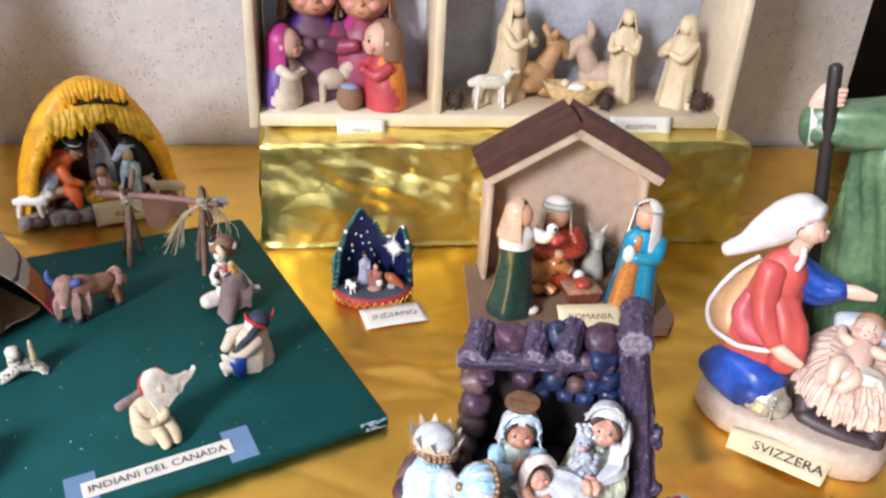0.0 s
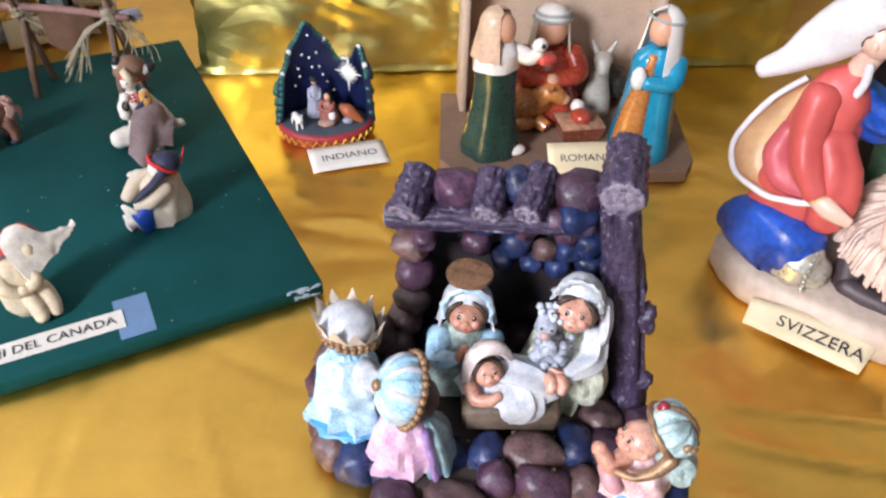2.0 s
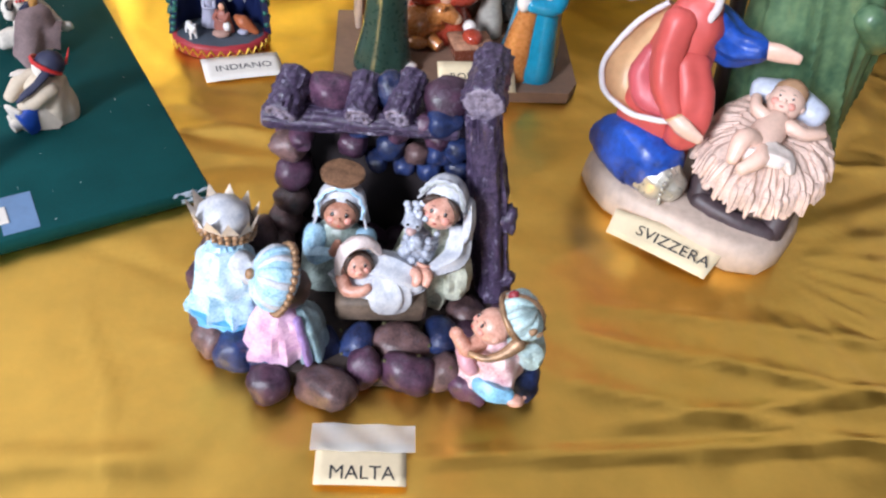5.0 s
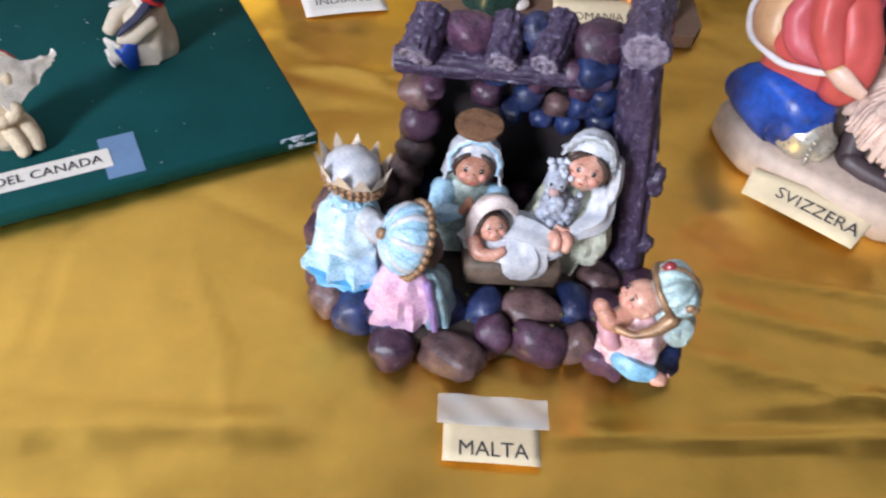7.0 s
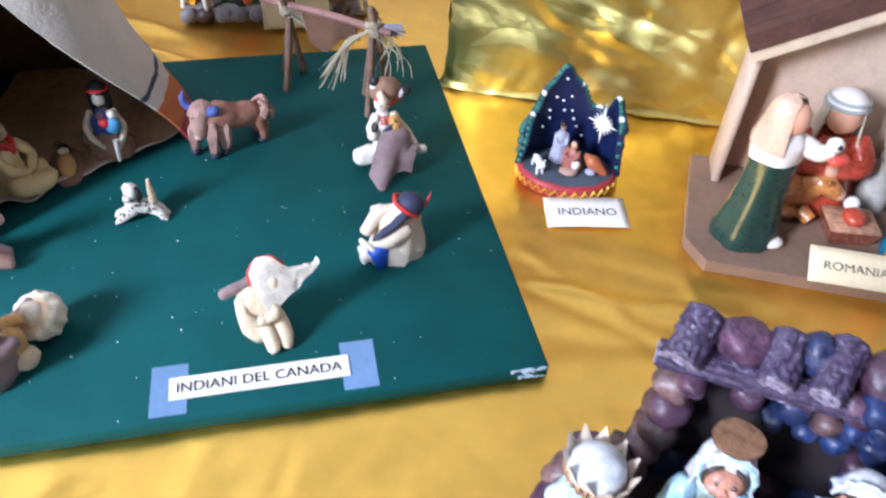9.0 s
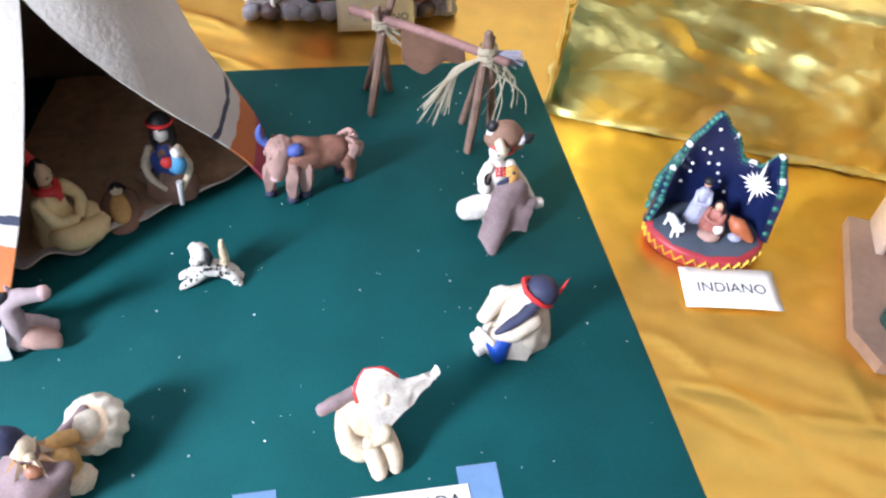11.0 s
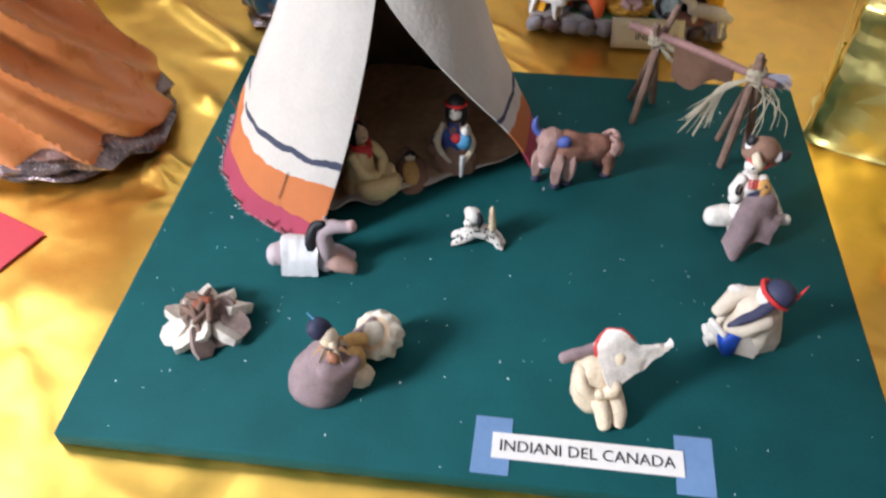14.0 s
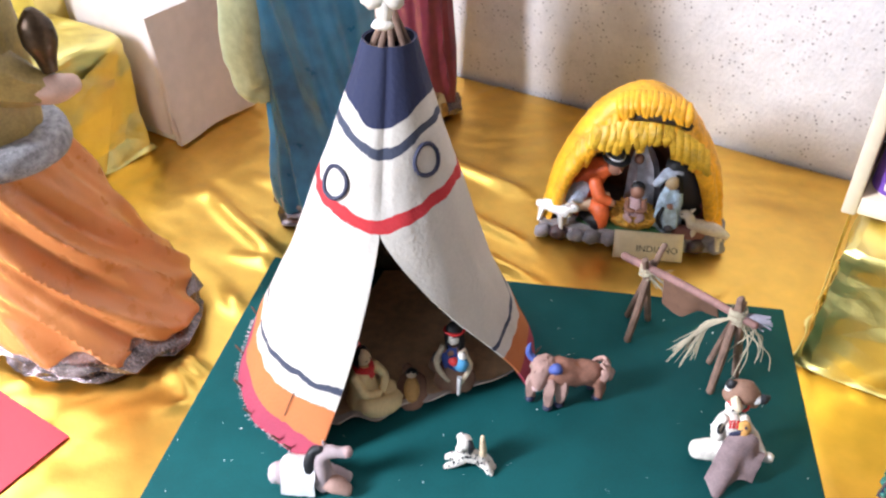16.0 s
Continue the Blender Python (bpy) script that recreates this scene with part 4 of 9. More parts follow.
def dog():
    """Small sitting dog: rounded back, fore legs stretched out, tail upright."""
    s = Shape()
    s.loft([(-0.0090, -0.0015, 0.0150), (-0.0055, -0.0012, 0.0115), (0.0010, -0.0010, 0.0095), (0.0060, -0.0015, 0.0085)], [0.0046, 0.0056, 0.0054, 0.0050], CLAYWHITE, 16)
    s.ball((-0.0072, 0.0005, 0.0225), (0.0058, 0.0056, 0.0070), CLAYWHITE, level=3)
    s.ball((-0.0100, -0.0035, 0.0198), (0.0036, 0.0036, 0.0032), CLAYWHITE)
    s.ball((-0.0112, -0.0062, 0.0196), 0.0010, BLACK, level=1)
    s.ball((-0.0106, -0.0052, 0.0176), (0.0018, 0.0010, 0.0007), C("rose_mouth_clay", (0.60, 0.22, 0.20), 0.7), level=1)
    s.loft([(-0.0032, -0.0015, 0.0270), (-0.0018, -0.0030, 0.0220), (-0.0026, -0.0040, 0.0165)], [0.0015, 0.0026, 0.0014], BLACK, 10)
    s.loft([(-0.0105, 0.0045, 0.0265), (-0.0125, 0.0055, 0.0220), (-0.0125, 0.0050, 0.0180)], [0.0013, 0.0020, 0.0011], CLAYWHITE, 10)
    for sy in (-1, 1):
        s.ball((-0.0098 + 0.0012 * sy, -0.0044 + 0.0008 * sy, 0.0238), 0.0007, BLACK, level=1)
    s.loft([(0.0060, -0.0012, 0.0090), (0.0062, 0.0000, 0.0190), (0.0058, 0.0010, 0.0310)], [0.0030, 0.0028, 0.0014], C("cream_tail_clay", (0.72, 0.56, 0.36), 0.75), 10)
    for pts in (((-0.0080, -0.0005, 0.0085), (-0.0145, 0.0008, 0.0055), (-0.0195, 0.0012, 0.0028)), ((-0.0075, -0.0035, 0.0085), (-0.0130, -0.0060, 0.0055), (-0.0185, -0.0075, 0.0028)), ((0.0055, -0.0035, 0.0075), (0.0100, -0.0055, 0.0055), (0.0120, -0.0075, 0.0028)), ((0.0060, 0.0010, 0.0075), (0.0105, 0.0005, 0.0050), (0.0130, -0.0015, 0.0026))):
        s.loft(pts, [0.0040, 0.0032, 0.0027], CLAYWHITE, 10)
        x, y, _ = pts[-1]
        for k in (-1, 0, 1):
            d = 1 if x > 0 else -1
            s.ball((x + d * 0.0024 - 0.0004 * abs(k) * d, y + 0.0017 * k, 0.0016), (0.0014, 0.0009, 0.0012), CLAYWHITE, level=1)
            s.ball((x + d * 0.0036 - 0.0004 * abs(k) * d, y + 0.0017 * k, 0.0012), 0.0006, BLACK, level=1)
        for k in range(9):
            q, e = random.uniform(0.15, 0.95), random.uniform(0.2, 2.9)
            c = Vector(pts[0]).lerp(Vector(pts[2]), q)
            s.ball(c + Vector((0, math.cos(e), math.sin(e))) * (0.0042 - 0.0012 * q), 0.0008, BLACK, level=1)
    for _ in range(44):
        a, b = random.uniform(0, 1), random.uniform(0, 6.28)
        c = Vector((-0.0088, -0.0015, 0.0148)).lerp(Vector((0.0062, -0.0012, 0.0088)), a)
        s.ball(c + Vector((0.4 * math.sin(b), math.cos(b), math.sin(b) * 0.9)) * 0.0055, 0.0009, BLACK, level=1)
    for _ in range(26):
        q, e = random.uniform(0, 1), random.uniform(0, 6.28)
        r = 0.0029 - 0.0012 * q
        s.ball((0.0061 + r * math.cos(e), -0.001 + 0.002 * q + r * math.sin(e), 0.011 + 0.017 * q), 0.0006, BLACK, level=1)
    return s


solid("dog_figurine", lump(dog(), 0.0004, 110), [], on_board(0.0085, 0.6860, 0), "white clay dog with black spots and upright tail on the board", "figurine", "clay camp animals")


def horse():
    """A resting animal with a white blanket."""
    s = Shape()
    body = C("grey_mauve_clay", (0.40, 0.31, 0.31), 0.75, vary=0.15)
    pink = C("pinkish_clay", (0.42, 0.25, 0.20), 0.75)
    s.loft([(-0.027, -0.003, 0.0095), (-0.020, -0.003, 0.0110), (-0.008, -0.003, 0.0125), (0.006, -0.003, 0.0125), (0.013, -0.004, 0.0110)], [0.0068, 0.0098, 0.0108, 0.0100, 0.0060], body, 16)
    s.ball((-0.0265, -0.004, 0.0100), (0.0065, 0.0080, 0.0080), C("pale_mauve_clay", (0.55, 0.46, 0.46), 0.75, vary=0.15))
    s.loft([(0.0090, -0.0065, 0.0060), (0.0095, -0.0055, 0.0180), (0.0085, -0.0015, 0.0280), (0.0120, 0.0005, 0.0330), (0.0200, 0.0008, 0.0345), (0.0270, 0.0008, 0.0355)], [0.0070, 0.0064, 0.0058, 0.0054, 0.0044, 0.0040], body, 14)
    s.ball((0.0275, 0.0008, 0.0357), (0.0042, 0.0042, 0.0044), C("rose_snout_clay", (0.52, 0.34, 0.32), 0.75))
    s.loft([(0.0100, 0.0045, 0.0345), (0.0090, 0.0060, 0.0395)], [0.0022, 0.0008], body, 8)
    s.loft([(0.0085, 0.0000, 0.0375), (0.0030, -0.0010, 0.0350), (0.0005, -0.0055, 0.0270), (0.0015, -0.0105, 0.0160)], [(0.0030, 0.0030), (0.0038, 0.0036), (0.0034, 0.0044), (0.0020, 0.0026)], BLACK, 12, folds=5, depth=0.10)
    s.loft([(0.0120, -0.0075, 0.0100), (0.0190, -0.0085, 0.0090), (0.0270, -0.0090, 0.0062)], [0.0062, 0.0068, 0.0050], pink, 12)
    s.loft([(0.0100, 0.0030, 0.0100), (0.0180, 0.0030, 0.0075), (0.0250, 0.0020, 0.0050)], [0.0055, 0.0052, 0.0044], body, 12)

    def blanket(a, b):
        q = radians(4 + 172 * b)
        x = -0.0205 + 0.0250 * a + 0.0010 * math.sin(9 * b)
        return (x, -0.003 - 0.0128 * math.cos(q), max(0.0012, 0.0120 + 0.0125 * math.sin(q) - (0.011 if b in (0, 1) else 0) + 0.0004 * math.sin(20 * a)))

    s.sheet(blanket, 12, 18, WHITE, 0.0010)
    return s


solid("horse_figurine", lump(horse(), 0.0010, 110), [], on_board(-0.105, 0.6515, 3), "grey-mauve clay animal with a white blanket resting beside the tepee", "figurine", "clay camp animals")


OCHRE = C("ochre_clay", (0.62, 0.36, 0.12), 0.7)


def drummer():
    """Seated figure in a long cloak, leaning towards the drum."""
    s = Shape()
    s.robe([(0, 0.0185, 0.0170, -0.001, -0.003), (0.005, 0.0200, 0.0185, -0.001, -0.003), (0.016, 0.0185, 0.0165, 0.001, -0.002), (0.026, 0.0140, 0.0125, 0.004, 0.000), (0.033, 0.0095, 0.0088, 0.006, 0.001), (0.038, 0.0045, 0.0045, 0.006, 0.002)], MAUVE, folds=3, depth=0.05)
    s.ball((0.0065, 0.0010, 0.0430), (0.0062, 0.0060, 0.0068), CLAYCREAM)
    s.ball((0.0110, -0.0040, 0.0425), (0.0026, 0.0024, 0.0022), CLAYCREAM)
    s.ball((0.0015, 0.0030, 0.0470), (0.0066, 0.0070, 0.0082), NAVY, rot=(0, -38, 0), level=3)
    s.loft([(-0.001, 0.005, 0.053), (-0.0055, 0.006, 0.0575)], [0.0010, 0.0005], C("sky_blue_clay", (0.08, 0.30, 0.52), 0.6), 6)
    for k in range(8):
        a = -150 + k * 34
        s.hull([(0.0075 + 0.0055 * math.cos(radians(a + d)) * f, 0.0010 + 0.0055 * math.sin(radians(a + d)) * f, z) for d, f, z in ((-20, 1, 0.0365), (20, 1, 0.0365), (0, 2.3, 0.0315), (0, 1.2, 0.0395))], CLAYCREAM if k % 2 else C("tan_feather", (0.50, 0.30, 0.16), 0.75))
    s.ball((0.0105, -0.0065, 0.0345), (0.0040, 0.0032, 0.0036), TAN)
    s.loft([(0.006, -0.011, 0.027), (0.014, -0.009, 0.0245), (0.021, -0.001, 0.0255)], [0.0068, 0.0066, 0.0052], MAUVE, 14)
    s.loft([(0.014, 0.007, 0.030), (0.019, 0.010, 0.0315), (0.0235, 0.012, 0.0310)], [0.0050, 0.0046, 0.0040], OCHRE, 12)
    s.ball((0.0185, 0.0040, 0.0215), (0.0080, 0.0075, 0.0120), OCHRE, rough=0.1)
    s.ball((0.0215, 0.0020, 0.0070), (0.0100, 0.0085, 0.0072), CLAYCREAM, rough=0.1)
    return s


solid("figurine", lump(drummer(), 0.0009, 110), [], on_board(-0.0770, 0.5545, 0), "seated clay drummer in mauve cloak and navy cap beside a drum", "figurine", "clay camp figurines")
drum = thing("drum", "cream clay drum with a brown drumstick, standing on the board", "drum", on_board(-0.0470, 0.5805, 0))
WARMWHITE = C("warm_white_clay", (0.74, 0.66, 0.52), 0.75, vary=0.22, scale=110, bump=0.4)
TILT = pose(0, 0, 0.0165, 30, -16, 0)
s = Shape()
s.tf = TILT
s.loft([(0, 0, -0.0150), (0, 0, -0.0110), (0, 0, -0.0030), (0, 0, 0.0050), (0, 0, 0.0088), (0, 0, 0.0100)], [0.0060, 0.0115, 0.0148, 0.0146, 0.0122, 0.0080], WARMWHITE, 64, folds=11, depth=[0.02, 0.05, 0.05, 0.06, 0.06, 0.02], crumple=0.10, freq=150)
s.tf = Matrix()
lump(s, 0.0006, 140)
drum_body = part("drum_body", s, [], drum)
s = Shape()
s.tf = TILT
s.ball((0.0005, 0, 0.0096), (0.0110, 0.0108, 0.0016), C("peach_drumhead", (0.76, 0.55, 0.36), 0.75, vary=0.2, scale=110))
s.tf = Matrix()
part("drumhead", s, [], drum_body, "cream drumhead")
part("drumstick", Shape().loft([(-0.0120, -0.0080, 0.0255), (-0.0070, -0.0040, 0.0275), (-0.0030, 0.0010, 0.0290)], [0.0034, 0.0028, 0.0030], MAUVE, 12), [], drum, "mauve-brown drumstick")


def singer():
    """Seated cream figure bending under a folded feather headdress that runs out into a point."""
    s = Shape()
    s.robe([(0, 0.0120, 0.0115, -0.002, 0.001), (0.004, 0.0145, 0.0130, -0.002, 0.001), (0.014, 0.0138, 0.0118, -0.004, 0.001), (0.024, 0.0120, 0.0100, -0.006, 0.001), (0.032, 0.0092, 0.0082, -0.006, 0.002), (0.036, 0.0045, 0.0045, -0.005, 0.003)], CLAYCREAM, folds=5, depth=0.10)
    for x, y in ((0.0010, -0.0110), (0.0095, -0.0085)):
        s.loft([(x - 0.004, y + 0.010, 0.0120), (x - 0.001, y + 0.002, 0.0125), (x + 0.001, y - 0.004, 0.0085), (x + 0.002, y - 0.008, 0.0040)], [0.0055, 0.0056, 0.0050, 0.0042], CLAYCREAM, 14)
    s.loft([(-0.0130, -0.001, 0.0300), (-0.0125, -0.008, 0.0240), (-0.0050, -0.010, 0.0205)], [0.0046, 0.0045, 0.0036], CLAYCREAM, 12)
    s.loft([(0.0040, -0.002, 0.0300), (0.0060, -0.008, 0.0250), (0.0005, -0.010, 0.0215)], [0.0044, 0.0042, 0.0034], CLAYCREAM, 12)
    s.ball((-0.002, -0.0105, 0.0215), (0.0046, 0.0036, 0.0040), CLAYCREAM)
    s.ball((0.006, 0.004, 0.0395), (0.0060, 0.0060, 0.0068), CLAYCREAM)

    def feathers(a, b):
        """a from the red brow edge out to the point, b from the crown down to the fore hem."""
        e = a ** 0.85
        back = Vector((-0.0004, 0.0115, 0.0490)).lerp(Vector((0.0358, 0.0130, 0.0440)), e) + Vector((0, 0, 0.0075)) * math.exp(-((a - 0.18) / 0.20) ** 2) - Vector((0, 0.004, 0.003)) * math.sin(math.pi * a)
        hem = Vector((0.0028, -0.0094, 0.0260)).lerp(Vector((0.0356, 0.0122, 0.0430)), e) + Vector((0.0015, 0.001, -0.001)) * math.sin(math.pi * a)
        p = back.lerp(hem, b)
        brow = (1 - a) ** 2
        p += Vector((-0.0075 * brow, 0.0010, 0.0060 * (1 - 0.7 * a))) * math.sin(math.pi * b)
        return p + Vector((0, 0, 0.0007 * math.sin(a * 19 + 2 * b) * b))

    s.sheet(feathers, 28, 18, CLAYWHITE, 0.0018)
    s.loft([Vector(feathers(0.0, i / 12)) + Vector((-0.0006, 0, 0.0002)) for i in range(8)] , [0.0012] * 8, RED, 8)
    s.loft([Vector(feathers(0.05 * i, 0.0)) + Vector((0, 0.0003, 0.0004)) for i in range(8)], [0.0012] * 8, RED, 8)
    s.loft([Vector(feathers(0.10 + 0.06 * i, 0.13)) + Vector((0, 0, 0.0006)) for i in range(6)], [0.0004, 0.0012, 0.0016, 0.0016, 0.0012, 0.0004], C("orange_clay", (0.70, 0.36, 0.10), 0.7), 6)
    for i in range(9):
        s.ball(Vector(feathers(0.30 + 0.075 * i, 0.97)), (0.0015, 0.0012, 0.0012), CLAYCREAM, level=1)
    s.ball((-0.0055, 0.0070, 0.0450), (0.0028, 0.0028, 0.0030), CLAYWHITE)
    s.loft([(-0.0235, 0.0041, 0.0330), (-0.0150, 0.0070, 0.0350), (-0.0065, 0.0105, 0.0360)], [0.0034, 0.0038, 0.0036], MAUVE, 14)
    return s


solid("figurine", lump(singer(), 0.0010, 110), [], on_board(0.0885, 0.5600, 0), "cream clay figurine bending under a white feather headdress with red band", "figurine", "clay camp figurines")


def kneeling_man():
    s = Shape()
    coat = C("beige_clay", (0.62, 0.52, 0.40), 0.75, vary=0.12)
    s.robe([(0, 0.020, 0.016, 0.004), (0.005, 0.0205, 0.0165, 0.004), (0.018, 0.016, 0.014, 0.004), (0.028, 0.0135, 0.0115, 0.005), (0.034, 0.008, 0.008, 0.006)], coat, folds=5, depth=0.10)
    s.box((-0.010, -0.011, 0.011), (0.020, 0.010, 0.020), rot=(0, -20, 24), mat=BLUE, bevel=0.003)
    s.box((-0.019, -0.008, 0.010), (0.0035, 0.015, 0.021), rot=(0, -16, 22), mat=CLAYWHITE, bevel=0.001)
    s.loft([(-0.012, 0.004, 0.005), (-0.024, 0.0, 0.0045)], [0.004, 0.0042], CLAYWHITE, 10)
    s.loft([(-0.012, -0.004, 0.005), (-0.025, -0.008, 0.004)], [0.004, 0.0038], CLAYWHITE, 10)
    s.loft([(0.006, 0.008, 0.030), (-0.008, 0.008, 0.029), (-0.019, 0.002, 0.022)], [0.0058, 0.0055, 0.0045], coat, 10)
    s.loft([(0.006, -0.010, 0.028), (-0.006, -0.013, 0.023), (-0.015, -0.010, 0.020)], [0.0058, 0.0055, 0.004], coat, 10)
    s.ball((-0.008, 0.010, 0.034), (0.006, 0.003, 0.002), CLAYWHITE, rough=0.4)
    s.ball((0.005, -0.002, 0.041), (0.007, 0.007, 0.0075), CLAYWHITE)
    s.ball((0.011, -0.003, 0.0435), (0.0102, 0.0098, 0.0094), NAVY)
    s.ring((0.0085, -0.0025, 0.0425), 0.0101, 0.0017, RED, rot=(0, 38, 0))
    s.loft([(0.0085, -0.0070, 0.0415), (-0.0030, -0.0115, 0.0345), (-0.0125, -0.0135, 0.0295), (-0.0175, -0.0135, 0.0265)], [(0.0040, 0.0026), (0.0034, 0.0022), (0.0028, 0.0018), (0.0014, 0.0010)], NAVY, 10)
    s.hull([(-0.0120, -0.0135, 0.0230), (-0.0175, -0.0125, 0.0010), (0.0030, -0.0195, 0.0010), (0.0160, -0.0080, 0.0080), (0.0110, -0.0080, 0.0260), (0.0000, -0.0060, 0.0200), (0.0060, -0.0060, 0.0010)], C("pale_beige_clay", (0.66, 0.57, 0.47), 0.75, vary=0.12))
    s.hull([(0.019, -0.005, 0.0405), (0.021, -0.003, 0.0405), (0.024, -0.006, 0.049), (0.0255, -0.004, 0.0525), (0.0215, -0.0065, 0.042)], RED)
    return s


solid("figurine", lump(kneeling_man(), 0.0010, 110), [], on_board(0.1800, 0.6200, 6), "kneeling clay figurine in beige coat, blue apron and red headband", "figurine", "clay camp figurines")


def dancer():
    """Kneeling figure under a horned hide hat, a mauve hide spread before it."""
    s = Shape()
    s.robe([(0, 0.0125, 0.0110, 0.002, -0.004), (0.010, 0.0120, 0.0100, 0.001, -0.003), (0.024, 0.0090, 0.0078, -0.002, 0.000), (0.038, 0.0082, 0.0072, -0.003, 0.003), (0.046, 0.0040, 0.0040, -0.002, 0.005)], CLAYWHITE, folds=4, depth=0.08)
    s.loft([(-0.004, -0.001, 0.0090), (-0.014, -0.001, 0.0105), (-0.0215, -0.001, 0.0105)], [0.0070, 0.0078, 0.0072], CLAYWHITE, 14)
    s.loft([(-0.0085, 0.001, 0.0430), (-0.0125, -0.002, 0.0370), (-0.0115, -0.005, 0.0320)], [0.0040, 0.0038, 0.0036], CLAYWHITE, 10)
    s.ball((-0.0120, -0.0055, 0.0310), 0.0044, CLAYWHITE)
    s.ring((-0.0105, -0.0050, 0.0390), 0.0034, 0.0008, BLACK, rot=(70, 0, 40), seg=12)
    s.loft([(0.0055, 0.002, 0.0420), (0.0140, -0.003, 0.0290), (0.0215, -0.008, 0.0180)], [0.0040, 0.0038, 0.0032], CLAYWHITE, 10)
    s.ball((0.0250, -0.0095, 0.0155), (0.0048, 0.0042, 0.0042), CLAYWHITE, rough=0.3)
    s.loft([(0.0040, -0.0055, 0.0460), (0.0050, -0.0075, 0.0400), (0.0060, -0.0080, 0.0350)], [(0.0040, 0.0018), (0.0046, 0.0020), (0.0020, 0.0010)], C("orange_clay", (0.70, 0.36, 0.10), 0.7), 8)
    for k in range(9):
        s.ball((-0.0050 + 0.0024 * (k % 3), -0.0045 - 0.0006 * (k // 3), 0.0460 - 0.0026 * (k // 3)), 0.0012, RED, level=1)
    s.loft([(-0.0040, -0.0075, 0.0340), (0.0020, -0.0080, 0.0390), (0.0060, -0.0075, 0.0430)], [(0.0024, 0.0012)] * 3, NAVY, 8)
    s.ball((-0.0020, 0.0035, 0.0540), (0.0066, 0.0062, 0.0072), CLAYWHITE)
    for dx in (-0.0024, 0.0016):
        s.ball((-0.0030 + dx, -0.0024, 0.0550), 0.0008, BLACK, level=1)
    s.loft([(-0.0060, 0.0070, 0.0600), (0.0000, 0.0080, 0.0630), (0.0060, 0.0080, 0.0610), (0.0100, 0.0080, 0.0540)], [0.0062, 0.0088, 0.0084, 0.0050], CLAYBROWN, 16)
    s.loft([(-0.0050, -0.0005, 0.0635), (-0.0035, -0.0030, 0.0600), (-0.0025, -0.0036, 0.0570)], [0.0030, 0.0034, 0.0024], CLAYCREAM, 10)
    s.ring((-0.0005, 0.0042, 0.0580), 0.0080, 0.0010, RED, rot=(10, 14, 0))
    for x, y, z, dx, dz in ((-0.0065, 0.0085, 0.0660, -0.0010, 0.0046), (0.0110, 0.0040, 0.0600, 0.0052, 0.0006)):
        s.ball((x, y, z), (0.0040, 0.0038, 0.0040), WHITE)
        s.loft([(x + dx * 0.5, y, z + dz * 0.5), (x + dx, y, z + dz), (x + dx * 1.5, y + 0.001, z + dz * 1.35)], [0.0036, 0.0036, 0.0020], BLACK, 10)

    def hide(a, b):
        """a from the shoulder side to the outer hand, b downwards."""
        hi = Vector((-0.0060, -0.0085, 0.0330)).lerp(Vector((0.0225, -0.0105, 0.0185)), a)
        hi += Vector((0.0080, 0.0030, 0.0080)) * math.sin(math.pi * min(1.0, a * 1.25)) * 0.9
        lo = Vector((-0.0200, -0.0235, 0.0120)).lerp(Vector((0.0130, -0.0230, 0.0060)), a)
        lo += Vector((-0.004, -0.0125, -0.0075)) * math.exp(-((a - 0.30) / 0.22) ** 2)
        p = hi.lerp(lo, b) + Vector((0, 0, 0.0040 * math.sin(math.pi * b) + 0.0012 * math.sin(7 * a + 3 * b)))
        p.z = max(p.z, 0.0014)
        return p

    s.sheet(hide, 20, 16, MAUVE, 0.0015)
    return s


solid("figurine", lump(dancer(), 0.0010, 110), [], on_board(0.1920, 0.7220, 6) @ Matrix.Scale(1.02, 4), "clay figurine with horned brown hide hat and mauve hide", "figurine", "clay camp figurines")

fire = thing("campfire", "small campfire of brown sticks ringed by pale wood chips", "campfire", on_board(-0.1625, 0.5890))
CHIP = C("pale_wood_chip", (0.70, 0.62, 0.52), 0.85, vary=0.3, scale=150, bump=0.5, per_object=0.2)
BARKCHIP = C("brown_chip_side", (0.27, 0.19, 0.16), 0.85, vary=0.4, scale=150, bump=0.5)
part("ash_bed", Shape().ball((0, 0, 0.002), (0.025, 0.023, 0.0035), C("brown_ash", (0.26, 0.19, 0.16), 0.9, vary=0.4, scale=120, bump=0.6), rough=0.3), [], fire)
random.seed(21)
for k in range(13):
    ring = k < 10
    a = k * 36 + random.uniform(-9, 9) if ring else k * 120 + 30
    out = random.uniform(0.0185, 0.0215) if ring else 0.011
    s = Shape()
    s.tf = pose(0, 0, 0, 0, 0, a) @ pose(out, 0, 0.0066 if ring else 0.0095, random.uniform(-28, 28), random.uniform(-6, 38) if ring else random.uniform(-30, 10), random.uniform(-42, 42)) @ Matrix.Scale(random.uniform(0.85, 1.12), 4)
    w = random.uniform(0.0060, 0.0078)
    outline = [(-0.0095, 0.45), (-0.0030, 0.95), (0.0050, 1.0), (0.0095, 0.55)]
    pts = [Vector((x + random.uniform(-0.001, 0.001), sy * w * f * random.uniform(0.85, 1.1), z)) for x, f in outline for sy in (-1, 1) for z in (0.0024 * f + 0.0006, -0.0030)]
    part("wood_chip", s.hull(pts, CHIP if k % 4 else BARKCHIP), [], fire)
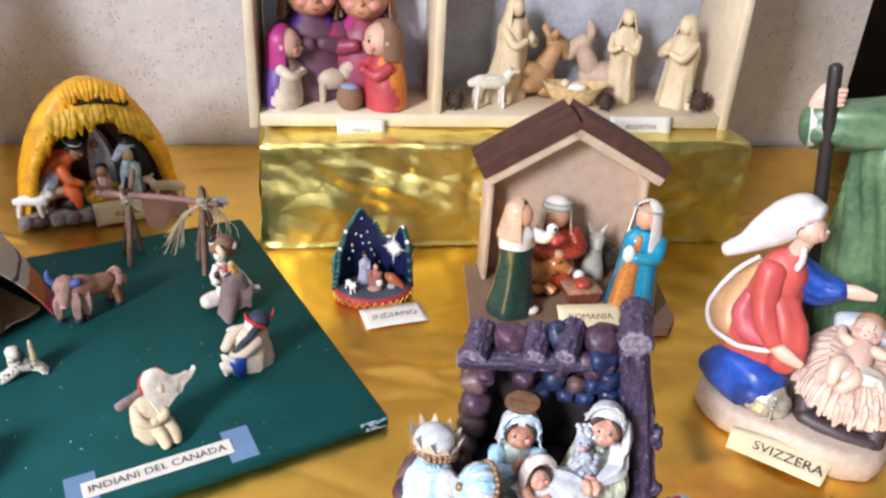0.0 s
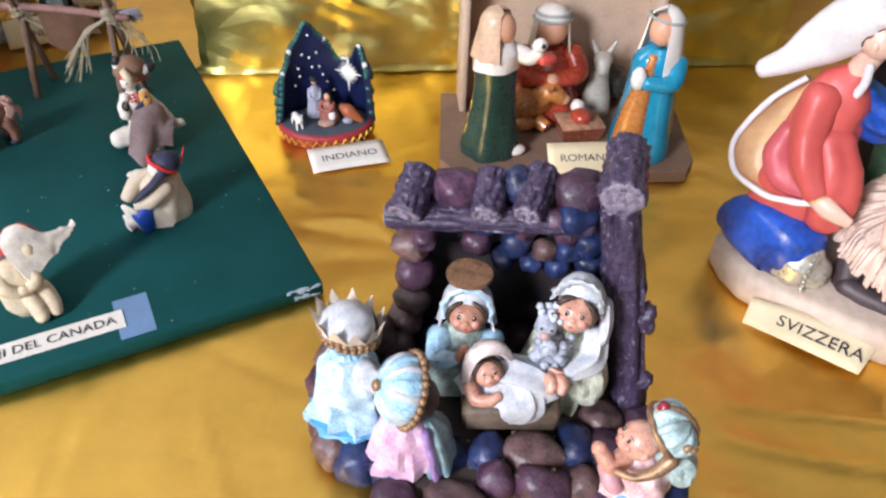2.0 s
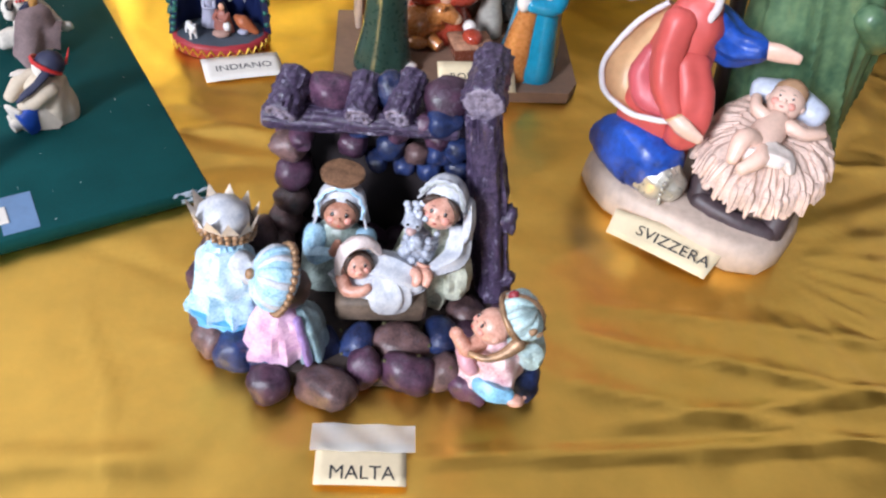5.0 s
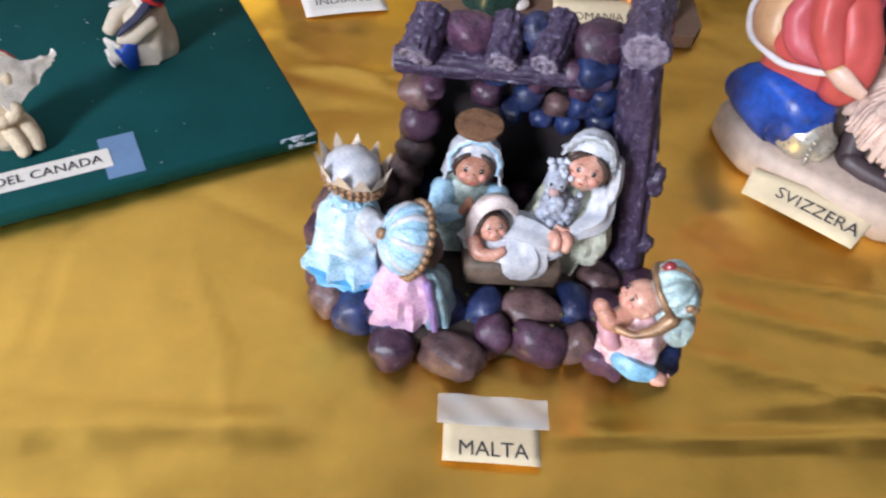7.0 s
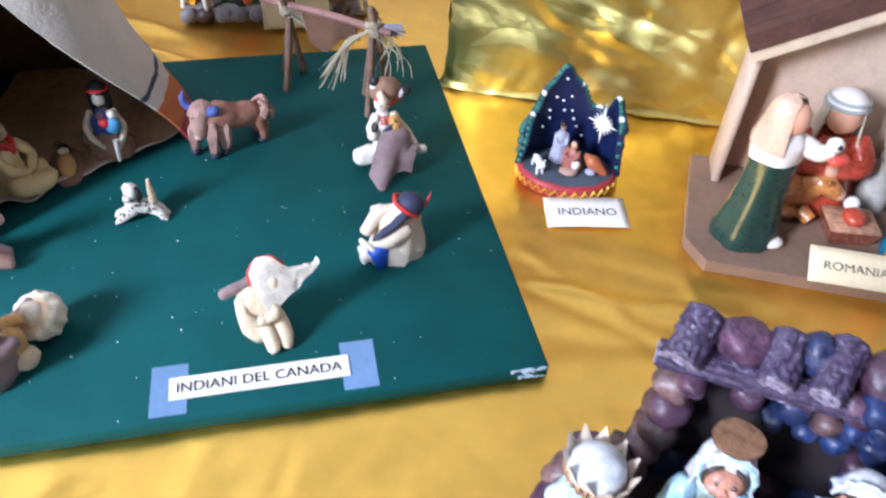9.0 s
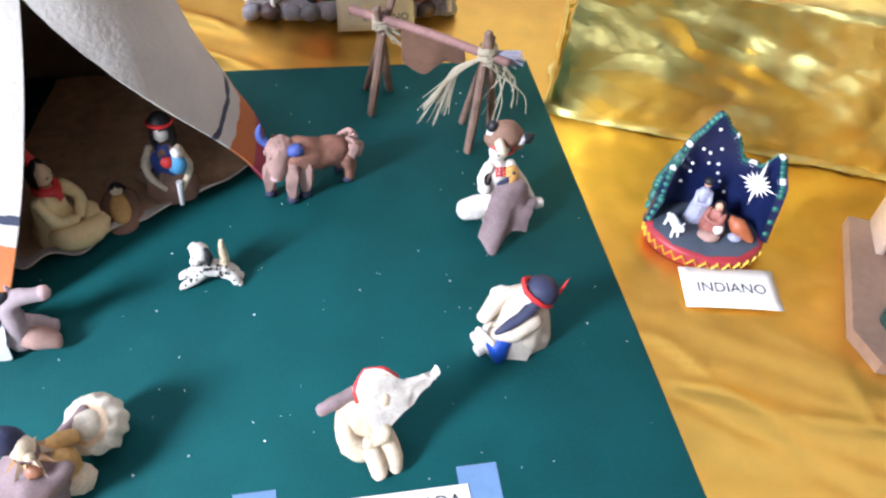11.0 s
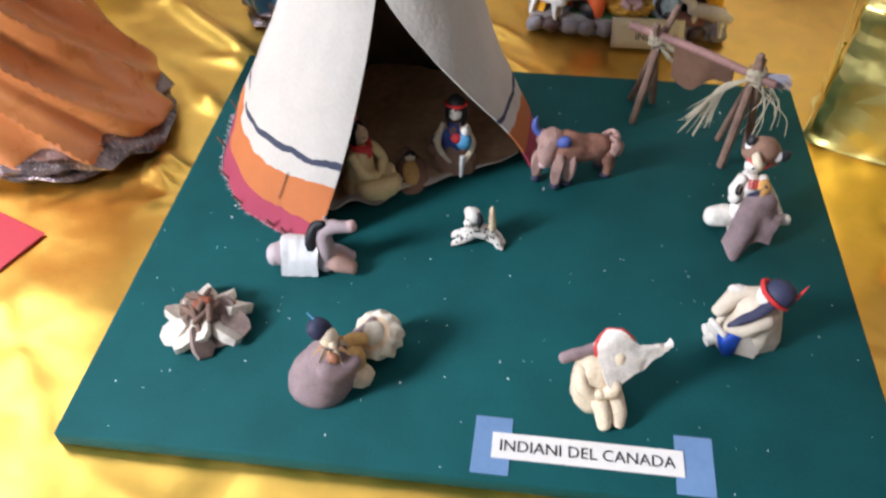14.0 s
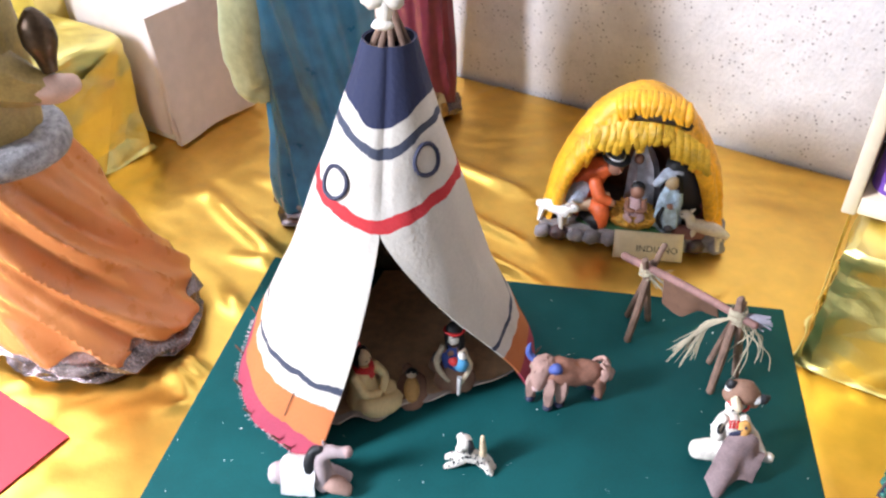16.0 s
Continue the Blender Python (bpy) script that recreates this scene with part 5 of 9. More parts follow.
for k in range(10):
    a = radians((205, 20, 62, 150, 300, 238, 335, 110, 172, 85)[k])
    d = Vector((math.cos(a), math.sin(a), 0)) * random.uniform(0.008, 0.013)
    c = Vector((random.uniform(-0.007, 0.007), random.uniform(-0.006, 0.007), 0.0125 + 0.0007 * k))
    part("stick", Shape().loft([c - d + Vector((0, 0, random.uniform(-0.003, 0.001))), c + Vector((0, 0, 0.0010)), c + d + Vector((0, 0, random.uniform(-0.003, 0.002)))], [0.0022, 0.0021, 0.0017], WOODSTICK, 8), [], fire)
part("ember", Shape().ball((0.001, 0.004, 0.0195), (0.0045, 0.0032, 0.0026), C("rust_clay", (0.34, 0.09, 0.04), 0.8, vary=0.3), rough=0.3).ball((-0.003, 0.001, 0.0190), (0.0030, 0.0036, 0.0022), C("rust_clay", (0.34, 0.09, 0.04), 0.8), rough=0.3), [], fire, "rust-red clay ember")

# drying rack
rack = thing("drying_rack", "toy drying rack of tied brown sticks with a brown hide", "rack", on_board(0.157, 0.818))
A, B2 = Vector((-0.0365, 0.0195, 0.0)), Vector((0.0296, -0.0300, 0.0))


def pole(a, b, r=0.0030):
    a, b = Vector(a), Vector(b)
    mid = (a + b) / 2 + Vector((random.uniform(-1, 1), random.uniform(-1, 1), 0)) * 0.001
    part("pole", Shape().loft([a, mid, b], [r, r * 1.05, r * 0.9], WOODSTICK, 9, folds=3, depth=0.12), [], rack)


pole(A, A + Vector((0.010, 0.004, 0.085)))
pole(A + Vector((0.018, 0.030, 0)), A + Vector((0.003, -0.003, 0.092)))
pole(A + Vector((0.000, 0.032, 0)), A + Vector((0.016, -0.002, 0.108)), 0.0026)
pole(B2, B2 + Vector((0.006, 0.006, 0.096)))
pole(B2 + Vector((0.022, 0.022, 0)), B2 + Vector((0.004, 0.000, 0.100)))
pole(B2 + Vector((0.002, 0.034, 0)), B2 + Vector((0.008, 0.004, 0.094)), 0.0026)
bar0, bar1 = A + Vector((-0.012, 0.016, 0.080)), B2 + Vector((0.018, -0.004, 0.080))
part("crossbar", Shape().loft([bar0, (bar0 + bar1) / 2 + Vector((0, 0, 0.002)), bar1], [0.0034, 0.0034, 0.0030], C("reddish_stick", (0.24, 0.12, 0.10), 0.7, vary=0.3), 10), [], rack)


def hide_at(a, b):
    p = bar0.lerp(bar1, 0.33 + 0.40 * a)
    w = 0.045 * b * (0.55 + 0.45 * math.sin(math.pi * min(1, a + 0.25)))
    return p + Vector((0.004 * b + 0.003 * math.sin(7 * a) * b, 0.012 * b, 0.0032 - w))


part("hide", Shape().sheet(hide_at, 14, 10, LEATHER, 0.0012), [], rack, "small brown hide hung over the bar")
tie = Shape()
tieA, tieB = A + Vector((0.007, 0.003, 0.075)), B2 + Vector((0.006, 0.004, 0.080))
for c, n_ in ((tieA, 26), (tieB, 34)):
    for k in range(n_):
        a0, z = random.uniform(0, 6.28), random.uniform(-0.005, 0.006)
        tie.loft([c + Vector((0.0062 * math.cos(a0 + q), 0.0062 * math.sin(a0 + q), z + 0.0015 * q)) for q in (0, 0.8, 1.6, 2.4)], [0.0005] * 4, RAFFIA, 4)
for k in range(46):
    end = Vector((-0.040 + random.uniform(-0.008, 0.016), -0.010 + random.uniform(-0.008, 0.008), -0.036 + random.uniform(-0.010, 0.010)))
    bow = Vector((-0.020, -0.003, -0.009)) + Vector((random.uniform(-1, 1), random.uniform(-1, 1), random.uniform(-1, 1))) * 0.0022
    tie.loft([tieB, tieB + bow, tieB + bow * 0.4 + end * 0.62, tieB + end], [0.00045, 0.00042, 0.00036, 0.0002], RAFFIA, 4)
for k in range(11):
    end = Vector((random.uniform(-0.006, 0.036), random.uniform(-0.022, 0.012), random.uniform(-0.062, -0.028)))
    tie.loft([tieB, tieB + Vector((0.010, 0, -0.010)) + Vector((random.uniform(-1, 1), random.uniform(-1, 1), random.uniform(-1, 1))) * 0.006, tieB + end * 0.7 + Vector((0.006, 0, 0.002)), tieB + end], [0.0005, 0.0005, 0.0004, 0.0003], RAFFIA, 4)
for k in range(70):
    d = Vector((random.uniform(0.008, 0.026), random.uniform(-0.008, 0.004), random.uniform(-0.006, 0.004)))
    tie.loft([tieB + Vector((0, 0, 0.004)), tieB + d], [0.0009, 0.0005], C("grey_fibre", (0.30, 0.28, 0.32), 0.9), 4)
for k in range(30):
    d = Vector((random.uniform(0.004, 0.022), random.uniform(-0.008, 0.004), random.uniform(-0.020, 0.004)))
    tie.loft([tieA, tieA + d], [0.0006, 0.0003], RAFFIA, 4)
tagged(part("raffia_tie", tie, [], rack, "frayed pale raffia tie"), kind="stuff")


# ---- stone and log creche ----
ROCK = [C("purple_stone", (0.078, 0.034, 0.060), 0.40, vary=0.7, scale=130, bump=0.7, per_object=0.35, dark=(0.018, 0.008, 0.020)),
        C("slate_blue_stone", (0.018, 0.034, 0.110), 0.38, vary=0.7, scale=130, bump=0.7, per_object=0.35, dark=(0.008, 0.010, 0.032)),
        C("brown_stone", (0.110, 0.062, 0.060), 0.42, vary=0.7, scale=130, bump=0.7, per_object=0.35, dark=(0.035, 0.020, 0.022))]
BARK = C("purple_bark", (0.060, 0.040, 0.078), 0.42, vary=0.6, scale=330, bump=1.0, fine=2.5, dark=(0.014, 0.010, 0.026))
BARKPALE = C("pale_bark_ridges", (0.26, 0.22, 0.28), 0.6, vary=0.5, scale=300, bump=0.8, dark=(0.05, 0.035, 0.06))


def frosted(mat, colour, scale, stretch, lo=0.52, hi=0.66):
    """Adds broken pale streaks, as of dry-brushed paint, to a surface."""
    n, l = mat.node_tree.nodes, mat.node_tree.links
    b = n["Principled BSDF"]
    base = b.inputs["Base Color"].links[0].from_socket
    tc, mp, nz, mr, mix = n.new("ShaderNodeTexCoord"), n.new("ShaderNodeMapping"), n.new("ShaderNodeTexNoise"), n.new("ShaderNodeMapRange"), n.new("ShaderNodeMix")
    mp.inputs["Scale"].default_value = stretch
    nz.inputs["Scale"].default_value, nz.inputs["Detail"].default_value, nz.inputs["Roughness"].default_value, nz.inputs["Distortion"].default_value = scale, 6, 0.7, 0.8
    mr.inputs[1].default_value, mr.inputs[2].default_value = lo, hi
    l.new(tc.outputs["Object"], mp.inputs[0])
    l.new(mp.outputs[0], nz.inputs["Vector"])
    l.new(nz.outputs["Fac"], mr.inputs[0])
    mix.data_type = "RGBA"
    mix.inputs[7].default_value = (*colour, 1)
    l.new(mr.outputs[0], mix.inputs[0])
    l.new(base, mix.inputs[6])
    l.new(mix.outputs[2], b.inputs["Base Color"])
    return mat


frosted(BARK, (0.26, 0.24, 0.33), 260, (1.0, 1.0, 0.45), 0.565, 0.68)
for m_ in ROCK:
    frosted(m_, (0.16, 0.13, 0.17), 120, (1, 1, 1), 0.56, 0.80)
malta = thing("creche", "resin creche of purple stones and logs with small painted figures", "creche", pose(0.278, 0.315, 0, 0, 0, -34))


def stone(c, r, kind=None, turn=None):
    s = Shape()
    off = Vector((random.uniform(-40, 40), random.uniform(-40, 40), 0))
    m = pose(*c, random.uniform(-15, 15), random.uniform(-15, 15), random.uniform(-30, 30) if turn is None else turn)
    v, f = ICO[3]
    pts = []
    for p in v:
        p = Vector(p)
        k = 1 + 0.26 * noise.noise(p * 1.1 + off) + 0.10 * noise.noise(p * 2.6 + off) + 0.035 * noise.noise(p * 6 + off)
        flat_ = 1 / max(abs(p.x) ** 3 + abs(p.y) ** 3 + abs(p.z) ** 3, 0.2) ** 0.22
        pts.append(m @ (Vector((p.x * r[0], p.y * r[1], p.z * r[2])) * k * flat_))
    s.add(pts, f, ROCK[random.randrange(3) if kind is None else kind])
    return part("stone", s, [], malta)


# footing stones, front row first
for c, r, k in (((-0.0455, -0.012, 0.010), (0.0112, 0.010, 0.011), 0), ((-0.016, -0.010, 0.010), (0.0200, 0.011, 0.0105), 2), ((0.0055, 0.004, 0.012), (0.0100, 0.011, 0.013), 0),
                ((0.0300, 0.004, 0.011), (0.0155, 0.011, 0.013), 0), ((0.0500, 0.008, 0.010), (0.0095, 0.010, 0.011), 2), ((0.0660, 0.003, 0.009), (0.0110, 0.010, 0.011), 0), ((0.0925, 0.010, 0.010), (0.0140, 0.012, 0.012), 1), ((0.0790, 0.013, 0.010), (0.0100, 0.011, 0.011), 0),
                ((-0.0680, 0.006, 0.011), (0.0115, 0.011, 0.012), 1), ((-0.0840, 0.017, 0.010), (0.0105, 0.011, 0.011), 2), ((-0.0890, 0.032, 0.014), (0.0105, 0.012, 0.014), 0), ((-0.0890, 0.052, 0.014), (0.0115, 0.013, 0.014), 1),
                ((-0.0905, 0.040, 0.034), (0.0105, 0.011, 0.011), 0), ((-0.0880, 0.056, 0.040), (0.0110, 0.012, 0.012), 2), ((-0.0800, 0.066, 0.052), (0.0120, 0.011, 0.010), 0), ((-0.0800, 0.072, 0.020), (0.0120, 0.013, 0.015), 2),
                ((0.0250, 0.022, 0.014), (0.0175, 0.012, 0.012), 2), ((0.0470, 0.030, 0.014), (0.0110, 0.012, 0.012), 1), ((0.0000, 0.020, 0.013), (0.0120, 0.012, 0.012), 1), ((-0.0230, 0.014, 0.012), (0.0140, 0.012, 0.011), 1), ((-0.0480, 0.006, 0.012), (0.0130, 0.012, 0.011), 1),
                ((0.0640, 0.030, 0.012), (0.0120, 0.013, 0.012), 0), ((0.0860, 0.030, 0.010), (0.0110, 0.013, 0.011), 2), ((0.0850, 0.052, 0.010), (0.0110, 0.012, 0.011), 0), ((0.0620, 0.052, 0.012), (0.0120, 0.013, 0.011), 2),
                ((-0.0600, 0.084, 0.024), (0.0120, 0.012, 0.013), 2), ((-0.0680, 0.078, 0.038), (0.0105, 0.011, 0.010), 2)):
    stone(c, r, k)
ground = Shape()
ground.hull([(x, y, z) for x, y in ((-0.085, 0.025), (-0.068, 0.006), (-0.040, -0.006), (0.085, 0.010), (0.088, 0.050), (0.078, 0.112), (-0.070, 0.112)) for z in (0.001, 0.015)], C("dark_ground_paint", (0.05, 0.035, 0.03), 0.7, vary=0.4))
part("footing", ground, [], malta)
# near-black slab: the deep shade behind the figures is put into its colour
part("back_slab", Shape().hull([(x, y, z) for x in (-0.050, 0.062) for y in (0.104, 0.110) for z in (0.0, 0.118)], C("back_shade", (0.018, 0.012, 0.014), 0.7, vary=0.4)), [], malta, "slab coloured near black for the deep shade at the back")
# added slab that stops light falling in between the roof logs
roof = Shape().hull([(x, y, z) for x, y in ((-0.050, 0.090), (0.052, 0.090), (0.054, 0.112), (-0.048, 0.110)) for z in (0.116, 0.126)], BARK)
part("roof_bed", roof, [], malta, "slab added under the roof logs to keep light out")
# left column of stones, a second one behind it, and the back wall
for x, z, r, k in ((-0.0545, 0.040, 0.0105, 2), (-0.0505, 0.058, 0.0105, 2), (-0.0495, 0.0775, 0.0112, 0), (-0.0515, 0.0975, 0.0098, 2), (-0.0440, 0.1060, 0.0070, 0)):
    stone((x, 0.090, z), (r, 0.0105, r * 0.90), k)
for row in range(5):
    stone((-0.052 + random.uniform(-0.002, 0.002), 0.106, 0.022 + 0.0185 * row), (0.0085, 0.0095, 0.0105))
    stone((0.066 - 0.002 * row, 0.104, 0.022 + 0.019 * row), (0.009, 0.012, 0.0105), (0, 1, 1, 1, 1)[row])
for col in range(6):
    stone((-0.038 + 0.018 * col, 0.100 + random.uniform(-0.002, 0.002), 0.020), (0.0115, 0.009, 0.0105), random.choice((0, 1, 1, 2)))
for x, z, r, k in ((-0.016, 0.0975, 0.0085, 0), (0.006, 0.099, 0.0085, 1), (0.021, 0.096, 0.0070, 2), (0.033, 0.098, 0.0072, 1), (0.032, 0.109, 0.0068, 0), (-0.012, 0.110, 0.0070, 1), (0.010, 0.111, 0.0070, 0), (0.044, 0.104, 0.0085, 1), (0.046, 0.088, 0.0085, 1), (-0.002, 0.088, 0.0060, 1), (0.014, 0.0875, 0.0060, 1), (0.028, 0.086, 0.0062, 1), (0.046, 0.070, 0.0080, 0), (0.048, 0.052, 0.0080, 1)):
    stone((x, 0.098, z), (r, 0.008, r * 0.92), k)


def log(name, a, b, r0, r1, knots=()):
    """A log with rough bark; its cut ends are paler."""
    s = Shape()
    a, b = Vector(a), Vector(b)
    d = (b - a).normalized()
    e1 = d.orthogonal().normalized()
    e2 = d.cross(e1)
    n_, seg, off = 36, 46, Vector((random.uniform(0, 40), 3, 7))
    verts, faces = [], []
    for i in range(n_ + 1):
        k = i / n_
        r = r0 + (r1 - r0) * k
        cap = 0.90 if i in (0, n_) else 1.0
        for j in range(seg):
            q = 2 * math.pi * j / seg
            rough = 0.20 * noise.noise(Vector((math.cos(q) * 5, math.sin(q) * 5, k * 2.2)) + off) - 0.16 * abs(noise.noise(Vector((math.cos(q) * 6, math.sin(q) * 6, k * 5)) + off)) + 0.10 * noise.noise(Vector((math.cos(q) * 11, math.sin(q) * 11, k * 12)) + off)
            verts.append(a.lerp(b, k) + (e1 * math.cos(q) + e2 * math.sin(q)) * r * cap * (1 + rough))
    for i in range(n_):
        for j in range(seg):
            faces.append([i * seg + j, i * seg + (j + 1) % seg, (i + 1) * seg + (j + 1) % seg, (i + 1) * seg + j])
    s.add(verts, faces, BARK)
    for end, sg, i, r in ((a, -1, 0, r0), (b, 1, n_, r1)):
        rings = [[Vector(v) for v in verts[i * seg : (i + 1) * seg]]]
        for f in (0.78, 0.55, 0.34, 0.15):
            rings.append([end + (p - end) * f + d * sg * (0.0010 if len(rings) % 2 else -0.0006) for p in rings[0]])
        vs = [p for ring in rings for p in ring] + [end]
        fs = [[m * seg + j, (m + 1) * seg + j, (m + 1) * seg + (j + 1) % seg, m * seg + (j + 1) % seg] for m in range(4) for j in range(seg)]
        fs += [[4 * seg + j, 5 * seg, 4 * seg + (j + 1) % seg] for j in range(seg)]
        s.add(vs, fs if sg < 0 else [f[::-1] for f in fs], BARKPALE)
    for t, o, r in knots:
        s.ball(a.lerp(b, t) + Vector(o), r, BARK, level=3, rough=0.5)
    return part(name, s, [], malta, "purple-brown log with rough pale-flecked bark", sharp=80)


log("post", (0.0795, 0.071, 0.006), (0.0540, 0.086, 0.138), 0.0112, 0.0108, [(0.50, (0.0105, -0.003, 0), (0.006, 0.006, 0.010)), (0.2, (0.009, -0.006, 0), 0.005)])
log("beam", (-0.0640, 0.088, 0.117), (0.0420, 0.088, 0.124), 0.0068, 0.0068)
log("roof_log", (-0.0537, 0.081, 0.1235), (-0.0475, 0.104, 0.1370), 0.0098, 0.0092)
log("roof_log", (-0.0118, 0.081, 0.1275), (-0.0100, 0.105, 0.1385), 0.0085, 0.0080)
log("roof_log", (0.0085, 0.081, 0.1300), (0.0155, 0.108, 0.1410), 0.0080, 0.0082)
log("roof_log", (0.0530, 0.079, 0.1465), (0.0575, 0.118, 0.1520), 0.0118, 0.0112)
for c, r, k in (((-0.0285, 0.099, 0.131), (0.0125, 0.012, 0.0100), 0), ((0.0035, 0.101, 0.135), (0.0090, 0.010, 0.0090), 1), ((0.0350, 0.100, 0.134), (0.0135, 0.014, 0.0110), 0), ((0.0350, 0.086, 0.127), (0.0100, 0.007, 0.0070), 1), ((0.0240, 0.088, 0.124), (0.0060, 0.006, 0.0060), 0)):
    stone(c, r, k)

PALEBLUE = C("pale_blue_white_paint", (0.42, 0.60, 0.73), 0.30, vary=0.5, scale=150, dark=(0.16, 0.36, 0.52))
ICEWHITE = C("ice_white_paint", (0.64, 0.64, 0.66), 0.35, vary=0.12, scale=170, dark=(0.38, 0.41, 0.48))
PINKWHITE = C("pink_white_paint", (0.68, 0.47, 0.57), 0.4, vary=0.3, scale=130, dark=(0.46, 0.22, 0.42))
ROSE = C("rosy_skin_paint", (0.68, 0.38, 0.29), 0.35, vary=0.2, scale=140, dark=(0.45, 0.19, 0.13))
BROWNSKIN = C("tan_skin_paint", (0.50, 0.25, 0.17), 0.4, vary=0.2, scale=140, dark=(0.32, 0.13, 0.08))
OLDGOLD = C("old_gold_paint", (0.34, 0.20, 0.11), 0.4, metal=0.35, vary=0.5, scale=200, bump=0.6)
HAIR = C("dark_brown_hair", (0.05, 0.028, 0.02), 0.5)


def fig(name, s, m, label):
    ob = part(name, s, [], malta, label)
    ob.matrix_basis = m
    return ob


# kneeling mother under a flat halo
s = Shape()
s.robe([(0.02, 0.022, 0.016), (0.035, 0.0215, 0.0155), (0.05, 0.017, 0.0125), (0.060, 0.011, 0.009), (0.065, 0.005, 0.005)], C("grey_green_cream_paint", (0.42, 0.50, 0.46), 0.35, vary=0.5, scale=120, dark=(0.16, 0.20, 0.17)), folds=8, depth=0.18)
for sx in (-1, 1):
    s.loft([(sx * 0.0145, -0.003, 0.058), (sx * 0.0135, -0.012, 0.049), (sx * 0.004, -0.0185, 0.056)], [0.0062, 0.0062, 0.0034], PALEBLUE, 16, folds=5, depth=0.12)
    s.loft([(sx * 0.004, -0.0185, 0.055), (sx * 0.0015, -0.0195, 0.061), (sx * 0.0006, -0.0188, 0.0665)], [0.0026, 0.0024, 0.0012], BROWNSKIN, 8)
features(s, (0, -0.0050, 0.0762), 0.0103, BROWNSKIN, -90, -26, hair=HAIR)
bonnet(s, (0, -0.001, 0.0775), 0.0117, ICEWHITE, PALEBLUE, -90, -14, drop=0.85)
s.loft([(0, 0.003, 0.0955), (0, 0.0028, 0.0965), (0, 0.0025, 0.0985)], [(0.0112, 0.0090), (0.0124, 0.0100), (0.0122, 0.0098)], C("copper_halo_paint", (0.30, 0.16, 0.09), 0.45, metal=0.4, vary=0.5, scale=180), 28, smooth=False)
fig("figure", lump(s, 0.0005, 170), pose(-0.0175, 0.066, 0.001, 0, 0, 2), "small painted mother figure with white veil and flat halo")
# man with a lamb
s = Shape()
s.robe([(0.010, 0.020, 0.015), (0.028, 0.021, 0.016), (0.046, 0.017, 0.013), (0.064, 0.012, 0.0095), (0.070, 0.005, 0.005)], C("olive_cream_paint", (0.46, 0.46, 0.36), 0.4, vary=0.5, scale=110, dark=(0.14, 0.17, 0.13)), folds=7, depth=0.20)
WOOL = C("blue_grey_wool_paint", (0.40, 0.43, 0.50), 0.65, vary=0.6, scale=260, bump=0.9, dark=(0.14, 0.15, 0.19))
for _ in range(46):
    q, zz = random.uniform(-2.9, 0.2), random.uniform(0.046, 0.070)
    s.ball((-0.008 + 0.0085 * math.cos(q), -0.010 + 0.0085 * math.sin(q), zz), random.uniform(0.0020, 0.0032), WOOL, level=1)
s.ball((-0.009, -0.011, 0.058), (0.0085, 0.0075, 0.012), WOOL, rough=0.2, freq=5)
s.ball((-0.0145, -0.013, 0.076), (0.0062, 0.0058, 0.0070), WOOL, rough=0.25, freq=4)
for _ in range(18):
    s.ball((-0.0140 + random.uniform(-0.006, 0.006), -0.011 + random.uniform(-0.005, 0.004), 0.082 + random.uniform(-0.003, 0.003)), random.uniform(0.0016, 0.0026), C("pale_blue_curls", (0.56, 0.60, 0.68), 0.5), level=1)
for dx in (-0.0024, 0.0024):
    s.ball((-0.0150 + dx, -0.0185, 0.0775), 0.0008, BLACK, level=1)
s.ball((-0.015, -0.0185, 0.0735), (0.0030, 0.0026, 0.0026), C("pink_muzzle", (0.55, 0.36, 0.34), 0.5))
s.loft([(0.014, -0.002, 0.064), (0.014, -0.012, 0.055), (0.003, -0.0205, 0.050)], [0.0072, 0.0070, 0.0040], ICEWHITE, 18, folds=5, depth=0.14)
for k in range(4):
    s.loft([(0.002, -0.0205, 0.0515 - 0.0022 * k), (-0.003, -0.0215, 0.0520 - 0.0026 * k), (-0.0065, -0.0205, 0.0530 - 0.0030 * k)], [0.0015, 0.0014, 0.0010], ROSE, 6)
s.loft([(0.012, 0.000, 0.052), (0.018, -0.007, 0.040), (0.021, -0.006, 0.024)], [0.0075, 0.0095, 0.0085], C("cream_green_sash", (0.60, 0.62, 0.50), 0.4, vary=0.4, scale=120), 18, folds=6, depth=0.16)
features(s, (-0.001, -0.0060, 0.0815), 0.0106, ROSE, -104, -26, hair=HAIR)
bonnet(s, (0.0005, 0.0000, 0.0845), 0.0108, ICEWHITE, C("grey_head_band", (0.36, 0.38, 0.36), 0.6), -108, -12, drop=0.25, sweep=92)
s.loft([(0.0140, 0.000, 0.086), (0.0165, -0.004, 0.077), (0.0170, -0.007, 0.068), (0.0150, -0.009, 0.062)], [(0.0032, 0.0045), (0.0034, 0.0048), (0.003, 0.004), (0.0015, 0.002)], ICEWHITE, 18, folds=5, depth=0.14)
fig("figure", lump(s, 0.0005, 170), pose(0.0270, 0.061, 0.011, 0, 8, 2), "small painted man figure in white headcloth holding a lamb")
# manger with the child
s = Shape()
s.box((0, 0, 0.0275), (0.052, 0.030, 0.019), mat=C("dark_trough_paint", (0.15, 0.105, 0.075), 0.6, vary=0.5, scale=120, bump=0.6), bevel=0.003)
fig("manger", s, pose(0.0090, 0.046, 0.008, 8, 0, 7), "dark wooden manger")
s = Shape()
s.ball((0, 0, 0.0395), (0.027, 0.0145, 0.0055), ICEWHITE, rough=0.25, level=3, freq=5)
